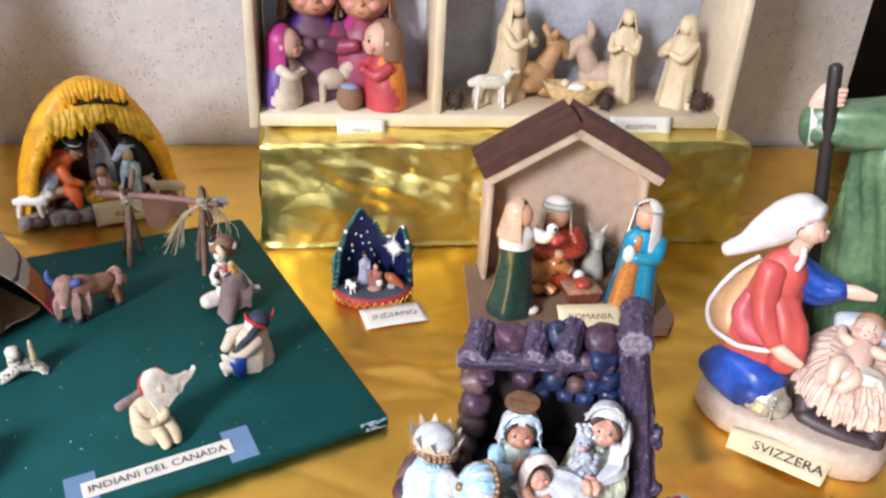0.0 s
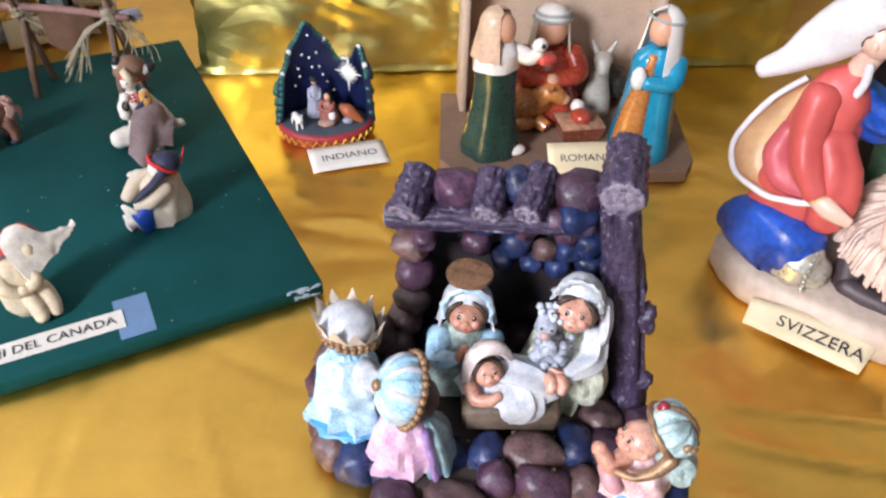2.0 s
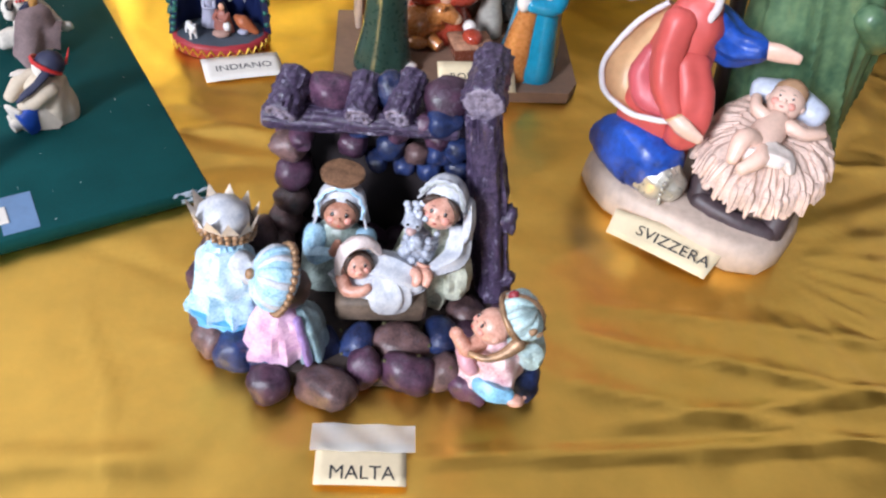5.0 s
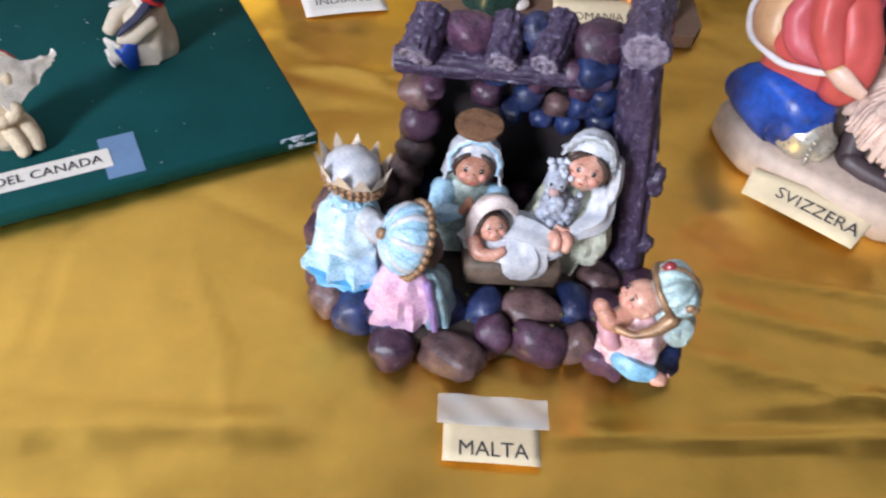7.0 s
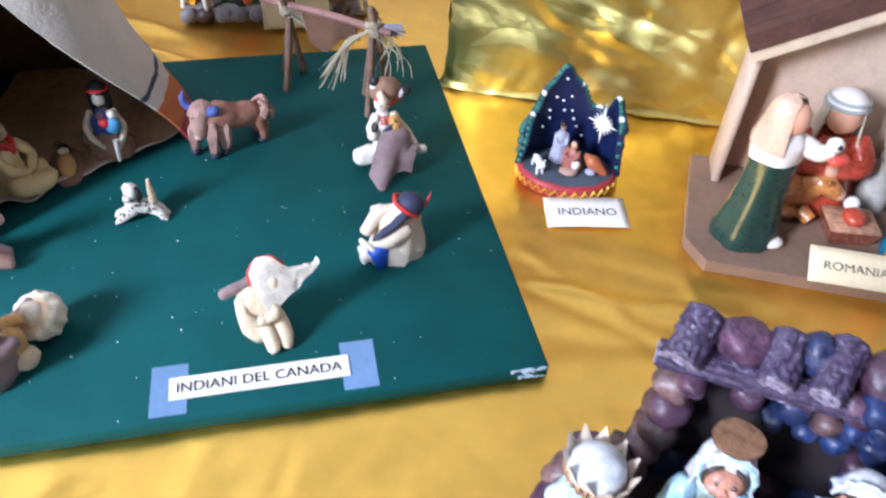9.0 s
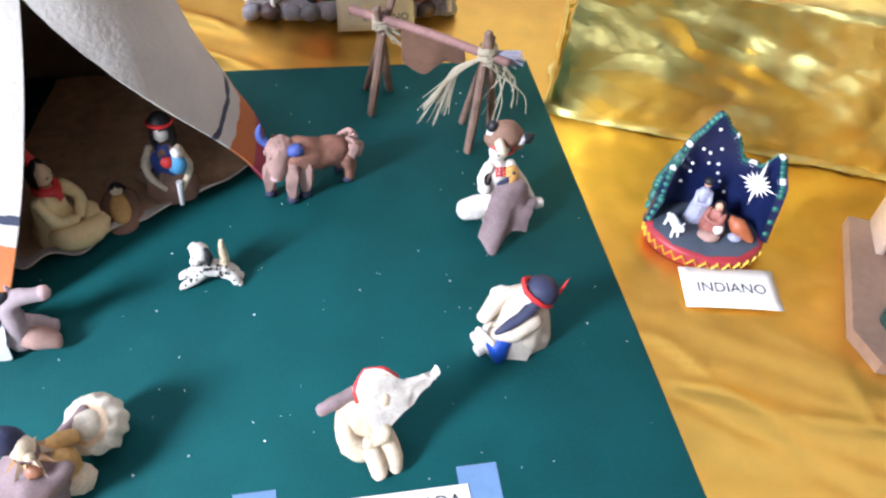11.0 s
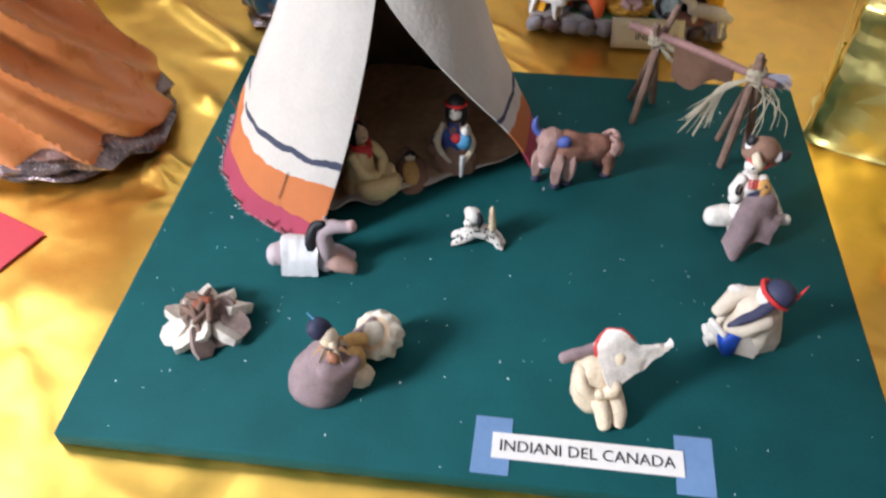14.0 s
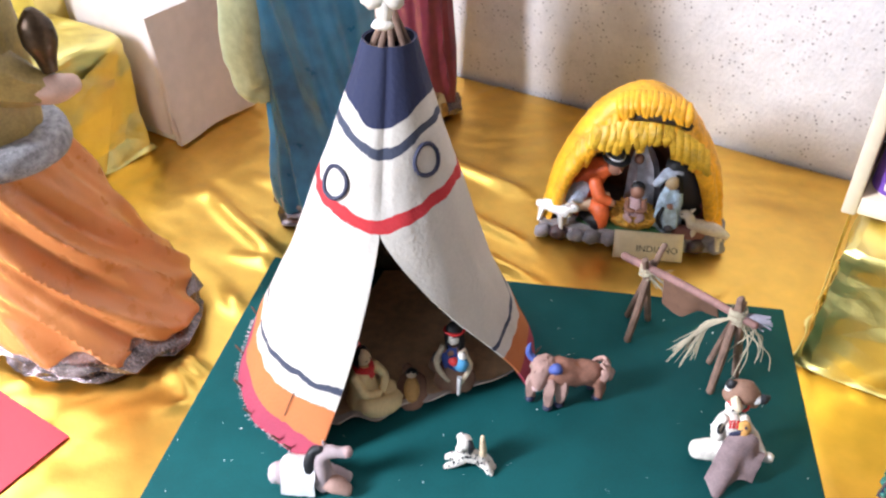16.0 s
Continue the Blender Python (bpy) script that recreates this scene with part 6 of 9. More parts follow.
s.loft([(-0.010, 0.002, 0.045), (0.002, 0.001, 0.048), (0.014, -0.002, 0.047), (0.022, -0.004, 0.044)], [(0.009, 0.007), (0.0105, 0.008), (0.009, 0.007), (0.005, 0.004)], ICEWHITE, 24, folds=6, depth=0.16)
s.loft([(0.002, -0.005, 0.048), (0.006, -0.0125, 0.043), (0.007, -0.0155, 0.036), (0.007, -0.0165, 0.031)], [(0.010, 0.004), (0.011, 0.004), (0.010, 0.003), (0.0075, 0.0015)], ICEWHITE, 24, folds=6, depth=0.18)
features(s, (-0.0125, -0.0015, 0.0530), 0.0079, ROSE, -78, -48, hair=HAIR)
s.loft([(-0.0225, -0.002, 0.046), (-0.0215, 0.002, 0.056), (-0.0165, 0.005, 0.0635), (-0.008, 0.007, 0.0635), (-0.002, 0.006, 0.057)], [(0.0030, 0.0055), (0.0036, 0.0065), (0.0036, 0.0065), (0.0034, 0.006), (0.002, 0.003)], C("pinkish_white_cloth_paint", (0.72, 0.60, 0.57), 0.4, vary=0.3, scale=150), 14, folds=4, depth=0.15)
s.loft([(-0.021, -0.006, 0.046), (-0.017, -0.0125, 0.0435), (-0.010, -0.0135, 0.045), (-0.006, -0.0120, 0.0475)], [0.0038, 0.0038, 0.0034, 0.0026], ROSE, 10)
for dx in (0.0, 0.0055):
    s.loft([(0.0165 + dx, 0.000, 0.050), (0.0205 + dx, -0.004, 0.0525), (0.0200 + dx, -0.0085, 0.0505)], [0.0032, 0.0034, 0.0026], ROSE, 10)
fig("figure", lump(s, 0.0005, 170), pose(0.0085, 0.047, 0.010, 10, 0, 2), "small painted baby figure under a white cloth")
# crowned king
s = Shape()
s.robe([(0, 0.021, 0.017), (0.005, 0.021, 0.017), (0.014, 0.0175, 0.0145), (0.03, 0.015, 0.012), (0.044, 0.011, 0.010), (0.050, 0.006, 0.006)], PALEBLUE, folds=9, depth=0.20)
s.robe([(0.022, 0.0180, 0.0155), (0.028, 0.0172, 0.0150), (0.040, 0.0135, 0.0125), (0.048, 0.009, 0.009)], C("pale_blue_mantle_paint", (0.56, 0.68, 0.76), 0.32, vary=0.5, scale=140, dark=(0.24, 0.48, 0.62)), folds=8, depth=0.16)
s.robe([(0, 0.0222, 0.0180), (0.0022, 0.0224, 0.0182), (0.0044, 0.0218, 0.0176)], C("clear_blue_hem_paint", (0.10, 0.36, 0.62), 0.35), folds=9, depth=0.12)
s.loft([(0.010, -0.006, 0.043), (0.018, -0.006, 0.036), (0.024, 0.004, 0.034)], [0.0068, 0.0066, 0.004], ICEWHITE, 16, folds=5, depth=0.14)
s.ball((0.003, 0.004, 0.0590), (0.0128, 0.0125, 0.0120), HAIR, rough=0.1, freq=4)
s.ball((0.0010, 0.001, 0.0655), (0.0132, 0.0130, 0.0108), ICEWHITE, rough=0.10, freq=3, level=3)
for k in range(26):
    q = 2 * math.pi * k / 26
    c = pose(0.0015, 0.002, 0.0615, -12, 10, 0) @ Vector((0.0140 * math.cos(q), 0.0140 * math.sin(q), 0))
    s.ball(c, 0.0021, OLDGOLD, level=1)
    s.ball(c + Vector((0, 0, -0.0034)), 0.0017, OLDGOLD, level=1)
for k in range(11):
    a = radians(k * 360 / 11)
    c = pose(0.0015, 0.002, 0.0625, -12, 10, 0) @ Vector((0.0142 * math.cos(a), 0.0142 * math.sin(a), 0))
    o = Vector((math.cos(a), math.sin(a), 0))
    tt = Vector((-math.sin(a), math.cos(a), 0))
    s.hull([c + tt * 0.0050, c - tt * 0.0050, c + o * 0.0040 + Vector((0, 0, 0.0115)), c - o * 0.0022, c - o * 0.001 + Vector((0, 0, 0.0025))], C("pale_gold_points", (0.74, 0.62, 0.50), 0.4))
fig("figure", lump(s, 0.0004, 170), pose(-0.0760, 0.032, 0.020, 0, 0, -4) @ Matrix.Scale(1.06, 4), "small painted king figure in pale blue with a golden crown")
# turbaned king seen from behind
s = Shape()
s.robe([(0, 0.0205, 0.016), (0.006, 0.0200, 0.0158), (0.018, 0.0165, 0.0135), (0.030, 0.0125, 0.0105), (0.037, 0.006, 0.006)], PINKWHITE, folds=8, depth=0.18)
s.loft([(0.011, -0.008, 0.031), (0.0145, -0.010, 0.018), (0.0175, -0.011, 0.002)], [(0.0022, 0.0034), (0.0024, 0.0040), (0.0024, 0.0046)], C("violet_trim", (0.40, 0.26, 0.56), 0.4, vary=0.4, scale=150), 10)
s.robe([(0.0, 0.0090, 0.0130, 0.0175, 0.001), (0.010, 0.0090, 0.0125, 0.0170, 0.001), (0.026, 0.0065, 0.0100, 0.0135, 0.001), (0.033, 0.003, 0.004, 0.011, 0.001)], C("blue_green_grey_sleeve", (0.24, 0.36, 0.40), 0.4, vary=0.5, scale=120), folds=6, depth=0.18)
s.ball((0.005, 0.004, 0.044), (0.012, 0.012, 0.012), HAIR)
s.tf = pose(-0.001, 0.002, 0.0515, 16, -66, 0)
for k in range(14):
    a, b = radians(k * 360 / 14), radians(k * 360 / 14 + 9)
    prof = [(0.0030, 0.0118), (0.0095, 0.0104), (0.0142, 0.0062), (0.0158, 0.0004), (0.0145, -0.0045)]
    s.loft([(r_ * math.cos(a), r_ * math.sin(a), z_) for r_, z_ in prof], [0.0008, 0.0016, 0.0021, 0.0023, 0.0018], PALEBLUE if k % 2 else ICEWHITE, 10)
s.ball((0, 0, 0.001), (0.0172, 0.0172, 0.0122), PALEBLUE, level=3)
s.ball((0, 0, 0.0145), (0.0030, 0.0030, 0.0024), OLDGOLD)
for k in range(28):
    q = 2 * math.pi * k / 28
    s.ball((0.0185 * math.cos(q), 0.0185 * math.sin(q), -0.0030), 0.0023, OLDGOLD, level=1)
s.tf = Matrix()
fig("figure", lump(s, 0.0004, 170), pose(-0.0425, 0.0105, 0.018, 0, 0, 0), "small painted king figure in pink robe and pale blue turban")
# seated king with goblet
s = Shape()
s.robe([(0, 0.0175, 0.0135), (0.010, 0.0175, 0.0135), (0.020, 0.014, 0.012), (0.030, 0.010, 0.009), (0.036, 0.005, 0.005)], C("white_rose_robe", (0.76, 0.60, 0.60), 0.4, vary=0.35, scale=130, dark=(0.55, 0.20, 0.24)), folds=6, depth=0.18)
s.loft([(-0.004, -0.012, 0.006), (0.004, -0.0155, 0.005), (0.013, -0.0155, 0.005)], [0.0052, 0.0054, 0.0044], C("blue_hem", (0.20, 0.44, 0.62), 0.4, vary=0.4, scale=150), 14, folds=4, depth=0.12)
s.ball((0.0165, -0.0170, 0.004), (0.0056, 0.0042, 0.0034), ROSE)
for k in range(4):
    s.ball((0.0195 + 0.0008 * k, -0.0195 + 0.0018 * k, 0.0045), 0.0012, ROSE, level=1)
s.loft([(0.010, 0.002, 0.034), (0.018, 0.003, 0.028), (0.021, 0.002, 0.018)], [0.007, 0.0085, 0.0065], C("pale_sea_green_paint", (0.44, 0.58, 0.58), 0.35, vary=0.5, scale=140), 18, folds=6, depth=0.16)
s.loft([(-0.008, -0.004, 0.031), (-0.014, -0.010, 0.030), (-0.020, -0.009, 0.036)], [0.0054, 0.0050, 0.0036], ROSE, 12)
s.ball((-0.0215, -0.0085, 0.0385), (0.0040, 0.0036, 0.0044), ROSE)
s.loft([(-0.016, -0.007, 0.024), (-0.013, -0.012, 0.021), (-0.010, -0.014, 0.018)], [0.0045, 0.0048, 0.0040], C("rose_sleeve", (0.62, 0.32, 0.36), 0.4), 12)
features(s, (-0.0035, -0.003, 0.0445), 0.0100, ROSE, -160, -30)
s.loft([(-0.012, -0.0165, 0.0345), (-0.003, -0.0185, 0.0360), (0.006, -0.0155, 0.0400), (0.0115, -0.0105, 0.0450)], [0.0018, 0.0022, 0.0030, 0.0042], OLDGOLD, 12)
s.tf = pose(0.009, 0.002, 0.0505, -14, 48, -10)
for k in range(11):
    a = radians(k * 360 / 11)
    s.loft([(r_ * math.cos(a), r_ * math.sin(a), z_) for r_, z_ in ((0.003, 0.0105), (0.0085, 0.0085), (0.0120, 0.004), (0.0120, -0.002))], [0.0010, 0.0019, 0.0025, 0.0020], C("pale_sea_green_paint", (0.44, 0.58, 0.58)), 10)
s.ball((0, 0, 0.001), (0.0136, 0.0136, 0.0098), C("pale_sea_green_paint", (0.44, 0.58, 0.58)), level=3)
s.loft([(0.0142 * math.cos(2 * math.pi * k / 22), 0.0142 * math.sin(2 * math.pi * k / 22), -0.0022) for k in range(23)], [(0.0012, 0.0017)] * 23, OLDGOLD, 8)
s.loft([(0.0142 * math.cos(q), 0, 0.0125 * math.sin(q)) for q in (0.0, 0.4, 0.8, 1.2, 1.57, 1.9, 2.3, 2.7, 3.1)], [(0.0011, 0.0015)] * 9, OLDGOLD, 8)
s.ball((-0.0135, 0, 0.0045), (0.0026, 0.0030, 0.0034), C("ruby_glaze", (0.30, 0.03, 0.04), 0.15, coat=0.5))
for k in range(5):
    q = radians(-70 + 35 * k)
    s.ball((0.0125 * math.cos(q), 0.0125 * math.sin(q), 0.0065), (0.0020, 0.0020, 0.0028), OLDGOLD, level=1)
s.tf = Matrix()
fig("figure", lump(s, 0.0004, 170), pose(0.0755, 0.006, 0.017, 0, 0, -8), "small painted seated king figure with pale blue turban and goblet")
moss = Shape()
for _ in range(70):
    moss.ball((random.uniform(-0.05, 0.07), random.uniform(0.002, 0.036), 0.018 + random.uniform(-0.004, 0.004)), random.uniform(0.0008, 0.0018), level=1)
tagged(part("moss", moss, C("olive_moss_paint", (0.10, 0.09, 0.04), 0.9), malta), kind="stuff")

card(pose(0.2588, 0.2668, 0.0025, 0, 0, -29), 0.0480, 0.0245, "MALTA", 0.034, 0.0078, CREAM, "cream card printed MALTA taped to the gold cloth", (0.001, -0.005), 0.0004)
glass_tape = bpy.data.materials.new("clear_tape")
glass_tape.use_nodes = True
g = glass_tape.node_tree.nodes["Principled BSDF"]
g.inputs["Base Color"].default_value = (0.80, 0.80, 0.78, 1)
g.inputs["Roughness"].default_value, g.inputs["Alpha"].default_value = 0.3, 0.32
solid("clear_tape", Shape().sheet(lambda a, b: ((a - 0.5) * 0.056, (b - 0.5) * 0.017, 0.0006 * math.sin(14 * a + 5 * b) + 0.0008), 16, 6, glass_tape, 0.0001), [], pose(0.2668, 0.2798, 0.0030, 0, 0, -29), "strip of clear adhesive tape holding the card down", "tape")


# ---- along the wall ----
def wrapped(name, u, v, w, d, h, label, seed, slump=0.006):
    """A box wrapped in foil: soft corners, dents, a gathered hem and folds at the ends."""
    off = Vector((seed * 7.3, seed * 3.1, 0))
    n, prof = 96, []
    cx, cy = w / 2, d / 2

    def rim(q):
        c, s_ = math.cos(q), math.sin(q)
        k = max(abs(c) / cx, abs(s_) / cy)
        return Vector((c / k, s_ / k, 0))

    levels = [(0, 1.018), (0.02, 1.008), (0.06, 1.0), (0.25, 0.998), (0.5, 0.996), (0.75, 0.998), (0.9, 1.0), (0.965, 0.994), (1.0, 0.97)]

    def at(a, b):
        q = 2 * math.pi * a
        i = b * (len(levels) + 3)
        p = rim(q)
        if b <= 0.7:
            x = b / 0.7 * (len(levels) - 1)
            j = min(int(x), len(levels) - 2)
            f = x - j
            z, sc = (levels[j][m_] + (levels[j + 1][m_] - levels[j][m_]) * f for m_ in (0, 1))
            z *= h
        else:
            sc, z = 0.97 * (1 - (b - 0.7) / 0.3), h + 0.0
        p = p * sc
        p.z = z
        r = noise.noise(p * 11 + off) * 0.0060 + abs(noise.noise(p * 26 + off)) * 0.0060 + abs(noise.noise(p * 62 + off)) * 0.0018
        out = Vector((p.x, p.y, 0))
        if b <= 0.7:
            p += out.normalized() * (r - 0.001)
            p.z -= slump * max(0, noise.noise(p * 12 + off)) * (z / h)
        else:
            p.z += r * 0.7 - 0.0005
        p.z = max(p.z, 0.0003 if b < 0.02 else p.z)
        return p

    t = thing(name, label, "box", uv(u, v, 0))
    wrap = part("foil_wrap", Shape().sheet(at, 240, 48, WRAP), [WRAP], t, sharp=28)

    def hem(a, b):
        p = rim(2 * math.pi * a) * (1.012 + 0.0)
        o = Vector((p.x, p.y, 0)).normalized()
        w = 0.5 + noise.noise(Vector((p.x * 40, p.y * 40, seed)))
        return p + o * (0.008 * b * max(0.15, w)) + Vector((0, 0, 0.0006 + 0.006 * (1 - b) ** 2 + 0.0016 * b * abs(math.sin(a * 300))))

    part("foil_hem", Shape().sheet(hem, 260, 4, WRAP, 0.0003), [WRAP], wrap, "crinkled foil edge lying on the table", sharp=28)
    for sx in (-1, 1):
        flap = Shape().sheet(lambda a, b, sx=sx: (sx * (w / 2 + 0.0035 + 0.003 * math.sin(2.5 * a)), -d / 2 + d * (0.06 + 0.88 * a) * (1 - 0.75 * b) + 0.37 * d * b, 0.004 + h * 0.93 * (1 - b) * (0.55 + 0.45 * a) + 0.0), 14, 10, WRAP, 0.0004)
        part("folded_flap", flap, [WRAP], wrap, "folded end flap of the foil", sharp=28)
    return t


wrapped("wrapped_box", 0.2125, 0.964, 0.575, 0.165, 0.127, "long box wrapped in crinkled shiny gold foil", 1)

# pine display box with two compartments
shelf = thing("display_box", "open pale pine display box with two compartments holding small figures", "display box", uv(0.199, 0.990, 0.1275))
SW, SD, SH, TH = 0.572, 0.120, 0.26, 0.011
for x in (-SW / 2 + TH / 2, SW / 2 - TH / 2):
    part("side", Shape().box((x, 0, SH / 2), (TH, SD, SH), bevel=0.001), PINE, shelf)
part("divider", Shape().box((-0.073, 0.002, SH / 2), (TH, SD - 0.006, SH - 2 * TH - 0.001), bevel=0.001), PINE, shelf)
part("bottom", Shape().box((0, 0.0, TH / 2 + 0.004), (SW - 2 * TH - 0.0005, SD - 0.002, TH + 0.004), bevel=0.001), PINE, shelf)
part("top", Shape().box((0, 0, SH - TH / 2), (SW - 2 * TH - 0.0005, SD - 0.002, TH), bevel=0.001), PINE, shelf)
part("back_panel", Shape().box((0, SD / 2 - 0.004, SH / 2), (SW - 2 * TH - 0.001, 0.005, SH - 2 * TH - 0.0005), bevel=0.0005), material("grey_back_panel", (0.46, 0.47, 0.54), 0.8), shelf, "grey panel at the back")
BOT = 0.1275 + TH + 0.0065
MAGENTA = C("magenta_paint", (0.42, 0.035, 0.20), 0.45)
PLUM = C("plum_paint", (0.30, 0.04, 0.09), 0.45)
PURPLE = C("purple_paint", (0.13, 0.05, 0.30), 0.45)
CARVED = C("carved_pale_wood", (0.68, 0.53, 0.35), 0.6, vary=0.18, scale=50, bump=0.2)
TERRACOTTA = C("terracotta_skin", (0.55, 0.26, 0.16), 0.5)


def peru(veil, side, front, back_panel, skin, hair=False):
    s = Shape()
    s.robe([(0, 0.026, 0.021), (0.008, 0.027, 0.022), (0.028, 0.025, 0.020), (0.046, 0.019, 0.016), (0.056, 0.010, 0.010)], front, 24)
    s.robe([(0.002, 0.0265, 0.0215, 0, 0.002), (0.028, 0.0255, 0.0205, 0, 0.002), (0.048, 0.0195, 0.0165, 0, 0.002), (0.058, 0.010, 0.010, 0, 0.002)], back_panel, 24)
    features(s, (0, -0.005, 0.071), 0.0178, skin, -90, 0, eye=0.09)
    s.hood((0, 0.0, 0.073), (0.0195, 0.0188, 0.0192), veil, gap=60, drop=1.0 if hair else 3.2, flare=0.15, thick=0.0015, ripple=0.0)
    for sx in (-1, 1):
        s.loft([(sx * 0.019, -0.004, 0.046), (sx * 0.017, -0.017, 0.038), (sx * 0.004, -0.022, 0.040)], [0.0065, 0.006, 0.0045], side, 10)
    return s


PALESKIN = C("pale_terracotta_skin", (0.66, 0.40, 0.31), 0.5, vary=0.15)
LOOKR, LOOKL = 74, -68
for (u, v, turn, sc, args, label) in (
        (-0.050, 0.964, LOOKR, 1.0, (MAGENTA, C("cream_clothes", (0.70, 0.60, 0.48), 0.5), C("cream_clothes", (0.70, 0.60, 0.48), 0.5), PURPLE, PALESKIN), "painted clay woman figurine with magenta veil and cream dress"),
        (0.066, 0.962, LOOKL, 1.1, (CLAYBROWN, C("dull_red_robe", (0.50, 0.06, 0.08), 0.45), C("dull_red_robe", (0.50, 0.06, 0.08), 0.45), ORANGE, PALESKIN, True), "painted clay man figurine in dull red poncho with brown hair"),
        (-0.018, 1.010, 10, 1.74, (CLAYBROWN, C("dull_purple", (0.14, 0.06, 0.10), 0.5), C("dull_purple", (0.14, 0.06, 0.10), 0.5), PURPLE, TERRACOTTA, True), "taller clay figurine in dull purple standing in the box"),
        (0.045, 1.008, -8, 1.70, (CLAYBROWN, PLUM, PLUM, MAGENTA, TERRACOTTA, True), "taller clay figurine in plum red standing in the box")):
    solid("figurine", peru(*args), [], uv(u, v, BOT, turn) @ Matrix.Scale(sc, 4), label, "figurine", "clay figurines in the display box")
s = Shape()
s.robe([(0, 0.009, 0.009), (0.006, 0.014, 0.014), (0.016, 0.0155, 0.0155), (0.024, 0.0125, 0.0125), (0.026, 0.011, 0.011)], CLAYBROWN, 22)
pot = thing("pot", "small brown clay pot with pale blue filling", "pot", uv(0.026, 0.951, BOT))
part("pot_body", s, [], pot)
part("filling", Shape().ball((0, 0, 0.0262), (0.0108, 0.0108, 0.003), C("pale_blue_clay", (0.32, 0.40, 0.62), 0.5)), [], pot, "pale blue filling")
s = Shape()
for c, r in (((0, 0, 0.026), (0.02, 0.012, 0.013)), ((0.022, 0, 0.040), (0.010, 0.008, 0.009)), ((0.016, 0, 0.033), (0.009, 0.008, 0.012))):
    s.ball(c, r, C("khaki_clay", (0.52, 0.42, 0.32), 0.6))
for x, y in ((-0.012, -0.006), (-0.012, 0.006), (0.012, -0.006), (0.012, 0.006)):
    s.loft([(x, y, 0.022), (x, y, 0.0)], [0.005, 0.004], C("khaki_clay", (0.36, 0.30, 0.18), 0.6), 8)
solid("animal_figurine", s, [], uv(0.006, 0.980, BOT, 8), "beige clay animal figurine behind the pot", "figurine")


def carved(h, w, kneel=False):
    s = Shape()
    if kneel:
        s.robe([(0, w * 1.5, w * 1.1, 0, 0.010), (h * 0.08, w * 1.5, w * 1.05, 0, 0.010), (h * 0.25, w * 1.05, w, 0, 0.004), (h * 0.5, w * 0.95, w * 0.8), (h * 0.7, w * 0.9, w * 0.7), (h * 0.77, w * 0.4, w * 0.4)], CARVED, folds=6, depth=0.14)
    else:
        s.robe([(0, w * 1.1, w), (h * 0.1, w * 1.05, w * 0.95), (h * 0.4, w * 0.85, w * 0.8), (h * 0.7, w * 0.85, w * 0.7), (h * 0.78, w * 0.4, w * 0.4)], CARVED, folds=7, depth=0.14)
    s.ball((0, -0.002, h * 0.87), (w * 0.45, w * 0.48, w * 0.56), CARVED)
    s.hood((0, 0, h * 0.875), (w * 0.52, w * 0.54, w * 0.6), CARVED, gap=62, drop=1.8, flare=0.5)
    for sx in (-1, 1):
        s.loft([(sx * w * 0.8, -0.001, h * 0.68), (sx * w * 0.8, -w * 0.9, h * 0.56), (sx * w * 0.2, -w * 1.2, h * 0.60)], [w * 0.27, w * 0.27, w * 0.2], CARVED, 9)
    return s


for u, v, turn, h, w, kn, label in ((0.222, 0.995, 35, 0.128, 0.021, True, "kneeling carved pale wood figurine"), (0.362, 0.992, -25, 0.118, 0.018, False, "standing carved pale wood figurine"), (0.432, 0.978, -65, 0.112, 0.021, False, "carved pale wood figurine facing the crib")):
    solid("carved_figurine", carved(h, w, kn), [], uv(u, v, BOT, turn), label + " in the display box", "figurine", "carved wooden figurines")


def carved_animal(mat, l, h, head_up=1.0):
    s = Shape()
    s.loft([(-l / 2, 0, h * 0.6), (-l * 0.25, 0, h * 0.63), (l * 0.2, 0, h * 0.62), (l * 0.42, 0, h * 0.66)], [l * 0.10, l * 0.17, l * 0.16, l * 0.09], mat, 12)
    s.loft([(l * 0.36, 0, h * 0.68), (l * 0.5, 0, h * 0.86 * head_up), (l * 0.68, 0, h * 0.84 * head_up)], [l * 0.10, l * 0.10, l * 0.055], mat, 10)
    for sx in (-0.33, 0.28):
        for sy in (-1, 1):
            s.loft([(sx * l, sy * l * 0.09, h * 0.55), (sx * l * 1.1, sy * l * 0.13, 0)], [l * 0.065, l * 0.04], mat, 8)
    for sy in (-1, 1):
        s.loft([(l * 0.46, sy * l * 0.06, h * 0.92 * head_up), (l * 0.42, sy * l * 0.15, h * head_up)], [l * 0.04, l * 0.015], mat, 6)
    return s


